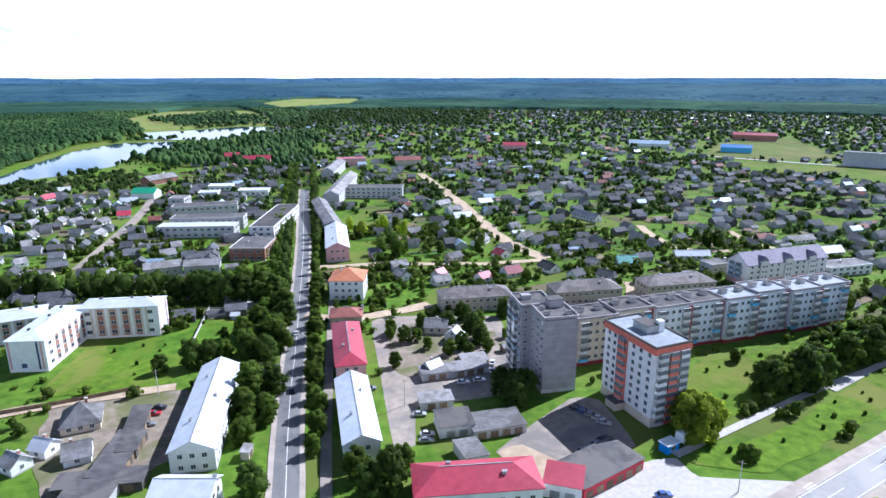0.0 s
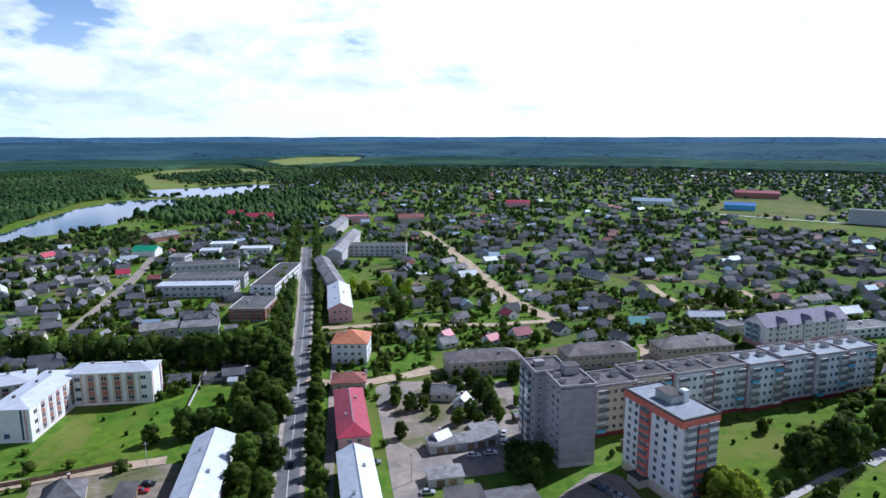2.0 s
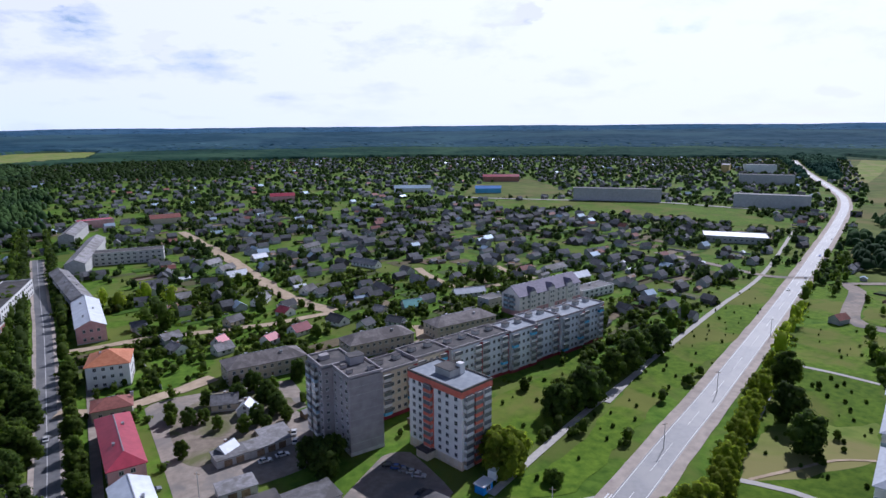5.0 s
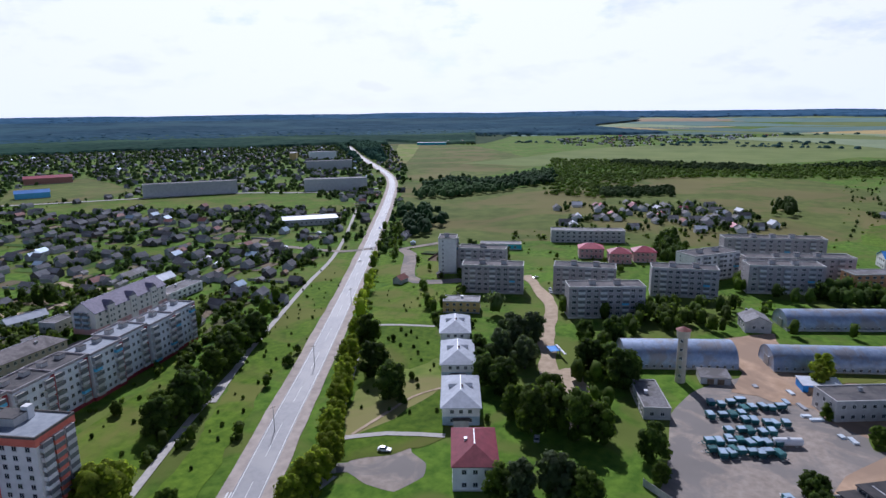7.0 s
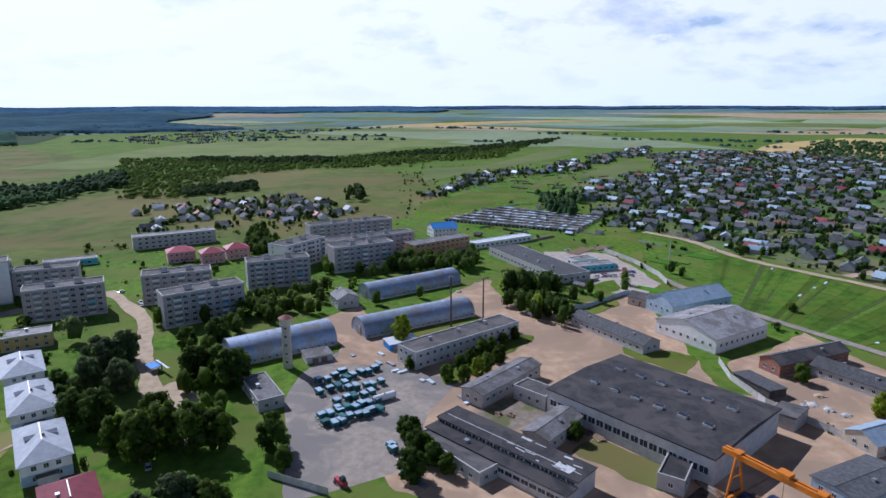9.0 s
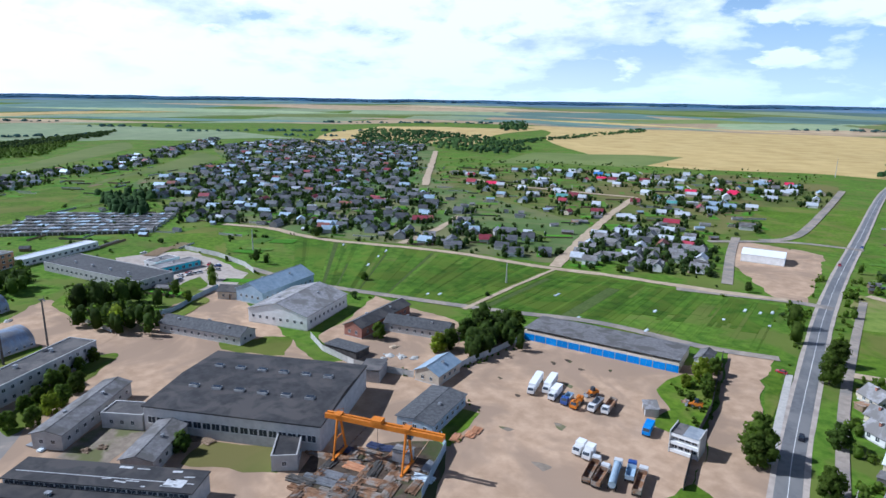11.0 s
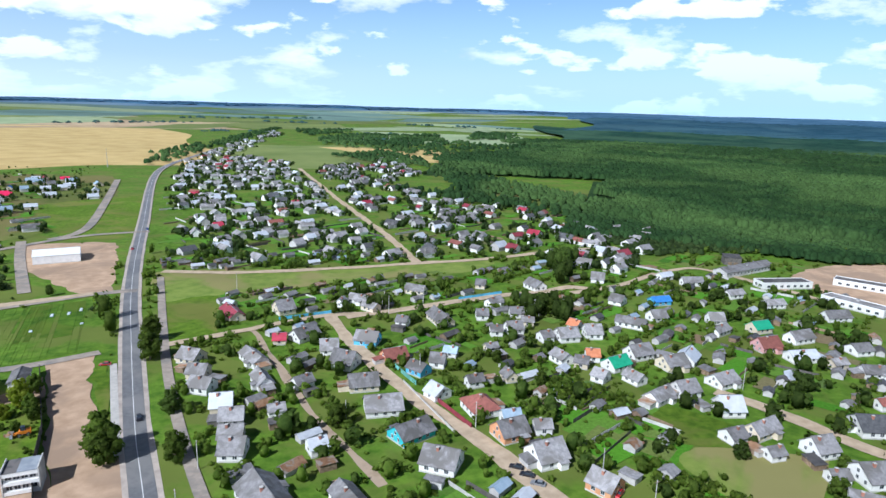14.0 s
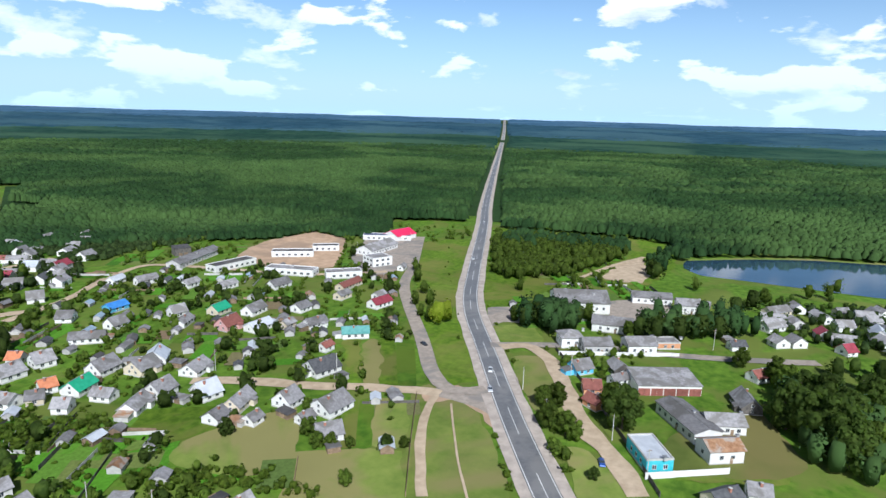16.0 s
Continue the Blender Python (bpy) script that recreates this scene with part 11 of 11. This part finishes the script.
truck(97.4, -171.3, 103.8, 'dump_rust', 10)
truck(89, -141.8, 99.4, 'box_white', 5)
truck(85.8, -141.8, 102, 'box_white', 5)
truck(80.8, -135.7, -72.1, 'dump_rust', 12)
truck(77.4, -135, -75.4, 'dump_rust', 10)
truck(75.2, -138.5, -67.1, 'tank_blue', 13)
truck(73, -142.9, -66.9, 'dump_blue', 8)
truck(69, -140.7, -70.6, 'dump_rust', 12)
truck(81.3, -167.5, 106.4, 'van_blue', 7)
loader(107, -176, 70)
loader(78.7, -194.6, 20)

# parked and driving cars
car(46.5, 163.3, -28, 'car_black')
car(48.5, 161.3, -28, 'car_blue')
car(50.1, 159, -28, 'car_grey')
car(51.9, 157.1, -28, 'car_silver')
car(52.8, 154.9, -28, 'car_silver')
car(50.6, 146.6, 35, 'car_black')
car(48.1, 144.1, 35, 'car_grey')
car(46.1, 141.9, 35, 'car_grey')
car(43.7, 140.9, 35, 'car_grey')
car(12.5, 180.1, 8, 'car_white')
car(17.8, 181.7, 8, 'car_white')
car(-1.3, 159.7, 5, 'car_silver')
car(1.3, 149, 5, 'car_white')
car(1.1, 145.8, 5, 'car_grey')
car(23.2, 194.9, 80, 'car_white')
car(22.7, 188.8, 80, 'car_white')
car(-81.3, 160.2, 10, 'car_red')
car(-81.1, 163.8, 10, 'car_black')
car(-80.3, 154.2, 15, 'car_grey')
car(-52.2, 220.7, 100, 'car_white')
car(-43.1, 174.8, 100, 'car_black')
car(59.2, 122.2, 10, 'car_blue')
car(-18, 175.9, 10, 'car_grey')
car(222.2, 324, 15, 'car_white')
car(136.4, 103.3, -70, 'car_white')
car(429, 322, 35, 'car_blue')
car(359.1, 277.6, 35, 'car_black')
car(324.8, 261.4, 35, 'car_white')
car(497.7, 364.4, 35, 'car_grey')
car(341.4, 140, -20, 'car_white')
car(-218.1, -88.5, 22, 'car_white')
car(-201.4, -81.5, 28, 'car_silver')
car(-395.3, -177.3, 22, 'car_white')
car(-547.3, -235.7, 22, 'car_white')
car(-229.4, -125.3, 60, 'car_black')
car(-171.6, -32.8, 20, 'car_blue')
car(-297.8, -110.5, 0, 'car_black')
car(47.4, -198.7, 105, 'car_black')
car(68.8, -245.4, 0, 'car_red')
car(101.4, -445.9, 100, 'car_red')
car(105.3, -514.9, 100, 'car_blue')
car(-61.2, -148.6, -35, 'car_black')
car(-62.8, -144.4, -35, 'car_black')
car(-64.2, -139.9, -35, 'car_grey')
car(-83.6, -131.1, 40, 'car_red')
car(165, 66.2, 20, 'car_silver')
car(321.7, 123.1, 20, 'car_silver')
car(316.4, 120.5, 20, 'car_silver')
car(409.8, -129.6, 72, 'car_white')
car(367.3, -120.2, 165, 'car_grey')
car(364, -146.8, 144, 'car_black')
car(357, -149.3, 138, 'car_red')
car(350.2, -151.7, 40, 'car_blue')
car(343.3, -131.4, 97, 'car_silver')
car(337.1, -124, 50, 'car_silver')
car(343.7, -134.9, 31, 'car_white')
car(345.2, -109.4, 19, 'car_white')
car(331.6, -109.3, 39, 'car_grey')
car(330.9, -101.6, 167, 'car_black')
car(348.3, -145.5, 149, 'car_red')
car(367.7, -130.6, 145, 'car_blue')

# farm machines and stock in the depot
farm_machine(216.4, 23.6, 30, 3.8)
farm_machine(216.4, 20.4, 30, 3.5)
farm_machine(219.5, 17.9, 122, 3.7)
farm_machine(222.9, 15.4, 122, 4.6)
farm_machine(206.7, 22.5, 30, 4.6)
farm_machine(208.3, 19, 122, 3.8)
farm_machine(210.6, 16.2, 30, 4.5)
farm_machine(212.9, 13.8, 30, 4.1)
farm_machine(216.9, 13.4, 38, 4.8)
farm_machine(219.2, 11.2, 38, 4.3)
farm_machine(221.5, 8.2, 44, 4.4)
farm_machine(221.9, 5.5, 30, 3.5)
farm_machine(224.4, 3, 122, 4.3)
farm_machine(208.6, 12.3, 38, 3.8)
farm_machine(209.7, 9.8, 25, 4.7)
farm_machine(210.1, 6, 30, 3.4)
farm_machine(210.5, 4.1, 44, 4.6)
farm_machine(212.7, 0.7, 25, 3.8)
farm_machine(198.7, 15.9, 38, 3.8)
farm_machine(200.7, 12.6, 122, 3.4)
farm_machine(201.8, 10.3, 30, 4.8)
farm_machine(202.5, 6.7, 38, 4.0)
farm_machine(204.6, 4.2, 25, 4.4)
farm_machine(191.1, 14.4, 122, 3.5)
farm_machine(193.8, 12.1, 25, 3.6)
farm_machine(193.5, 9.5, 44, 4.3)
farm_machine(195.8, 7.5, 44, 4.0)
farm_machine(196.2, 5.1, 38, 4.3)
farm_machine(197.8, 2.2, 38, 3.4)
farm_machine(186.7, 13.4, 38, 4.5)
farm_machine(187.6, 11, 30, 3.5)
farm_machine(188, 8.2, 122, 4.0)
farm_machine(188.7, 6, 25, 4.1)
farm_machine(190.4, 4.6, 122, 4.7)
farm_machine(191.2, 1.5, 44, 4.5)
farm_machine(188.7, 20.2, 122, 3.7)
farm_machine(190.1, 17.6, 30, 4.7)
farm_machine(193.1, 15.1, 30, 4.7)
farm_machine(183.9, 18.6, 122, 3.6)
farm_machine(183.4, 15.7, 25, 4.6)
farm_machine(184.7, 13.7, 44, 4.4)
farm_machine(168.1, -2, 38, 3.7)
farm_machine(166.3, -2.3, 35, 3.7)
farm_machine(158.9, -5.4, 35, 3.4)
farm_machine(157, -6.9, 38, 3.5)
farm_machine(153.2, -6.1, 38, 4.5)
farm_machine(152.1, -8.3, 125, 3.5)
tank(199.3, -0.5, 118, 8)
red_machine(151.1, 11.8, 40)
sheet_stack(220.7, 14.9, 30, 3.0)
sheet_stack(223.1, -4.9, 120, 3.5)
sheet_stack(221.7, -7.9, 120, 4.8)
sheet_stack(229.6, -3.4, 35, 5.2)
sheet_stack(213, -14.7, 35, 2.6)
sheet_stack(211.8, -17.5, 30, 4.6)
sheet_stack(231.3, 1.5, 30, 4.0)
sheet_stack(240, 0.6, 35, 4.3)
sheet_stack(239.6, 11.8, 30, 2.6)
sheet_stack(197.8, -27.4, 30, 4.8)
sheet_stack(194.4, -29.7, 120, 5.2)
sheet_stack(148.9, -9.6, 35, 5.0)

# gantry crane and its stock yard
gantry(138.2, -88.2, 106.4, -103.9, 12.5)
stock_pile(130.5, -96.2, 22, 9, 'rust')
stock_pile(124.5, -96.7, 22, 9, 'rust')
stock_pile(120.9, -99, 112, 8, 'rust')
stock_pile(122, -88.9, 112, 10, 'rust')
stock_pile(116.6, -89.6, 25, 10, 'rust')
stock_pile(117.8, -84, 30, 9, 'rust')
stock_pile(115.7, -92.7, 112, 8, 'rust')
stock_pile(126, -79.7, 25, 14, 'steel')
stock_pile(126.3, -83.5, 25, 12, 'steel')
stock_pile(125.7, -74.2, 25, 12, 'rust')
stock_pile(110, -99.9, 25, 6, 'plastic')
stock_pile(113, -104.6, 112, 5, 'steel')
stock_pile(108.6, -95.6, 112, 6, 'rust')
stock_pile(126.7, -89.5, 22, 6, 'orange')
stock_pile(134.8, -93.2, 22, 5, 'navy')
stock_pile(130.9, -100.5, 22, 6, 'navy')
stock_pile(127.6, -102.2, 30, 6, 'navy')
stock_pile(118.6, -121, 112, 4, 'orange')
stock_pile(117.6, -128.5, 112, 4, 'orange')
stock_pile(117.1, -125.5, 112, 3, 'orange')
stock_pile(138.6, -85.9, 22, 9, 'rust')
stock_pile(133, -86.1, 112, 8, 'dark')
stock_pile(131.2, -89.7, 22, 9, 'rust')
stock_pile(130.3, -80.6, 112, 6, 'rust')
stock_pile(131.4, -75.1, 25, 8, 'dark')
stock_pile(126.9, -71.5, 112, 8, 'rust')
stock_pile(122.1, -73.7, 25, 6, 'rust')
stock_pile(120.6, -77.9, 22, 9, 'rust')
stock_pile(116.3, -80.3, 118, 9, 'dark')
stock_pile(114.1, -84.9, 22, 9, 'rust')
stock_pile(111.8, -89.7, 118, 8, 'rust')
stock_pile(114.8, -95.9, 25, 6, 'rust')
stock_pile(117.9, -100.5, 22, 9, 'rust')
stock_pile(122.6, -82, 118, 9, 'rust')
stock_pile(121.8, -92.6, 118, 9, 'dark')
stock_pile(132.5, -93.6, 118, 6, 'rust')
stock_pile(124.3, -101.6, 112, 9, 'rust')
stock_pile(173.5, -64.9, 20, 4, 'wood')
stock_pile(170, -65.6, 60, 4, 'wood')
stock_pile(169.9, -67.9, 100, 4, 'wood')
stock_pile(170.8, -62.9, 140, 4, 'wood')
stock_pile(166.8, -65.3, 10, 4, 'wood')
shed(120.3, -101.5, 28, 5, 4, 4, 'slate', 'grey')

# masts, water tower, poles, fences
water_tower(231.2, 36.4, 21)
mast(275, -47.7, 21)
mast(269.5, -31.9, 24)
pole(-6.2, 165.8, 9)
pole(-85.2, 172.3, 9)
pole(78, 123.8, 9)
pole(25.8, -165.6, 9)
pole(27.9, -143.4, 9)
pole(174.7, 166, 9)
pole(246.4, 205.3, 9)
pole(128.5, 141, 9)
pole(-208.5, -71.2, 9)
pole(-187.3, -55.4, 9)
pole(-171.4, -19.8, 9)
pole(-187.4, -33.3, 9)
pole(-230.8, -59.2, 9)
pole(-300.1, -26.2, 10)
pole(-292.2, -11.5, 10)
pole(-83.6, -140.1, 9)
pole(-89.3, -123.3, 9)
pole(-56.6, -173.3, 9)
pole(-184, -138.8, 9)
pole(-162.7, -180.9, 9)
pole(-47.1, -215.1, 9)
pole(-47, -288.5, 9)
pole(-46.1, -296.5, 9)
pole(-66.8, -300.4, 9)
pole(-16.3, -182.2, 9)
pole(215.6, -256.7, 12)
pole(374.5, -186.6, 14)
pole(-162.8, -420.7, 9)
pole(-87.4, -390.4, 9)
pole(27.4, -341.5, 9)
pole(249.5, -994.4, 26)
fence(((217, -132), (202, -128), (182, -129), (159, -139)), 2.6, 'concrete')
fence(((153, -152), (154, -163), (154, -176), (156, -199)), 2.6, 'concrete')
fence(((121, -117), (116, -114), (109, -102), (104, -94)), 3.0, 'blue_grey')
fence(((90, -243), (74, -196), (69, -174), (60, -147)), 3.0, 'dark')
fence(((405, -154), (373, -162), (341, -164), (324, -161)), 3.0, 'concrete')
fence(((288, -86), (287, -101), (301, -120), (309, -133)), 2.4, 'blue_grey')
fence(((307, -64), (292, -69), (278, -72)), 2.2, 'concrete')
fence(((-39, -224), (-44, -207)), 1.8, 'teal_metal')
fence(((-47, -198), (-55, -173)), 1.8, 'maroon')
fence(((-40, -210), (-44, -192), (-49, -171)), 1.2, 'concrete')
fence(((5, -287), (-20, -293)), 1.6, 'sky_blue')
fence(((-87, -304), (-113, -311)), 1.6, 'sky_blue')
fence(((-170, -20), (-185, 1)), 2.2, 'white')
fence(((-184, -103), (-152, -87), (-129, -75)), 1.5, 'wood')
fence(((-255, -73), (-221, -50), (-186, -28), (-163, -15)), 1.7, 'dark')
fence(((-250, -70), (-275, -24)), 1.8, 'white')
fence(((-128, 160), (-114, 166), (-93, 176)), 1.5, 'wood')
fence(((-69, 141), (-75, 176)), 1.6, 'dark')
fence(((-29, 285), (-20, 254), (-19, 250)), 1.8, 'concrete')
fence(((-90, 214), (-96, 247)), 1.6, 'concrete')
fence(((157, 32), (147, 15)), 2.2, 'concrete')
kiosk(67.2, 141.8, 30)
monument(-91.3, 261.1)
trampoline(232.8, 84.1, 40)
garage_strip(503.2, -107.6, -122.6, 116.6)
garage_strip(512.1, -115.4, -124, 114.1)
garage_strip(520.9, -123.2, -125.5, 111.7)
garage_strip(529.8, -130.9, -127, 109.4)
garage_strip(538.7, -138.7, -128.5, 107.2)
garage_strip(547.5, -146.5, -130.2, 105)
garage_strip(556.4, -154.2, -131.9, 102.9)
rubble_heap(180.2, -145, 2.6, 'concrete', 'pale broken stone')
rubble_heap(176.1, -147.8, 2.4, 'concrete', 'pale broken stone')
rubble_heap(171.9, -150.6, 2.2, 'concrete', 'pale broken stone')
rubble_heap(179.3, -141.1, 2.0, 'concrete', 'pale broken stone')
rubble_heap(222.3, -165.5, 2.2, 'brick', 'broken brick')
rubble_heap(185.9, -151.5, 2.4, 'dirt_road', 'dug sand')
rubble_heap(283, -80, 2.6, 'rust', 'rusty scrap')
rubble_heap(287.5, -83, 2.0, 'orange', 'orange scrap')
for x, y, rot, paint in ((344, -127, 20, 'car_white'), (347, -133, 25, 'car_red'), (344, -138, 15, 'car_silver'), (351, -113, 110, 'car_blue'), (343, -148, 30, 'car_grey'), (352, -152, 20, 'car_white'), (357, -126, 100, 'car_red'), (362, -132, 95, 'car_silver')):
    car(x, y, rot, paint)
rubble_heap(119.7, -122.2, 1.6, 'brick', 'orange brick')
rubble_heap(322.3, -42, 2.0, 'concrete', 'pale broken stone')
rubble_heap(185.3, -37.6, 2.0, 'wood', 'old timber and roots')
rubble_heap(183.7, -41.4, 1.8, 'wood', 'old timber and roots')
rubble_heap(282.2, -74.4, 2.0, 'orange', 'yellow scrap')
rubble_heap(283.4, -80.5, 2.0, 'orange', 'yellow scrap')
rubble_heap(78.5, -196.8, 1.5, 'rust', 'scrap iron')
rubble_heap(82.7, -195.7, 1.4, 'rust', 'scrap iron')
zebra(98.6, 123.1, 32)
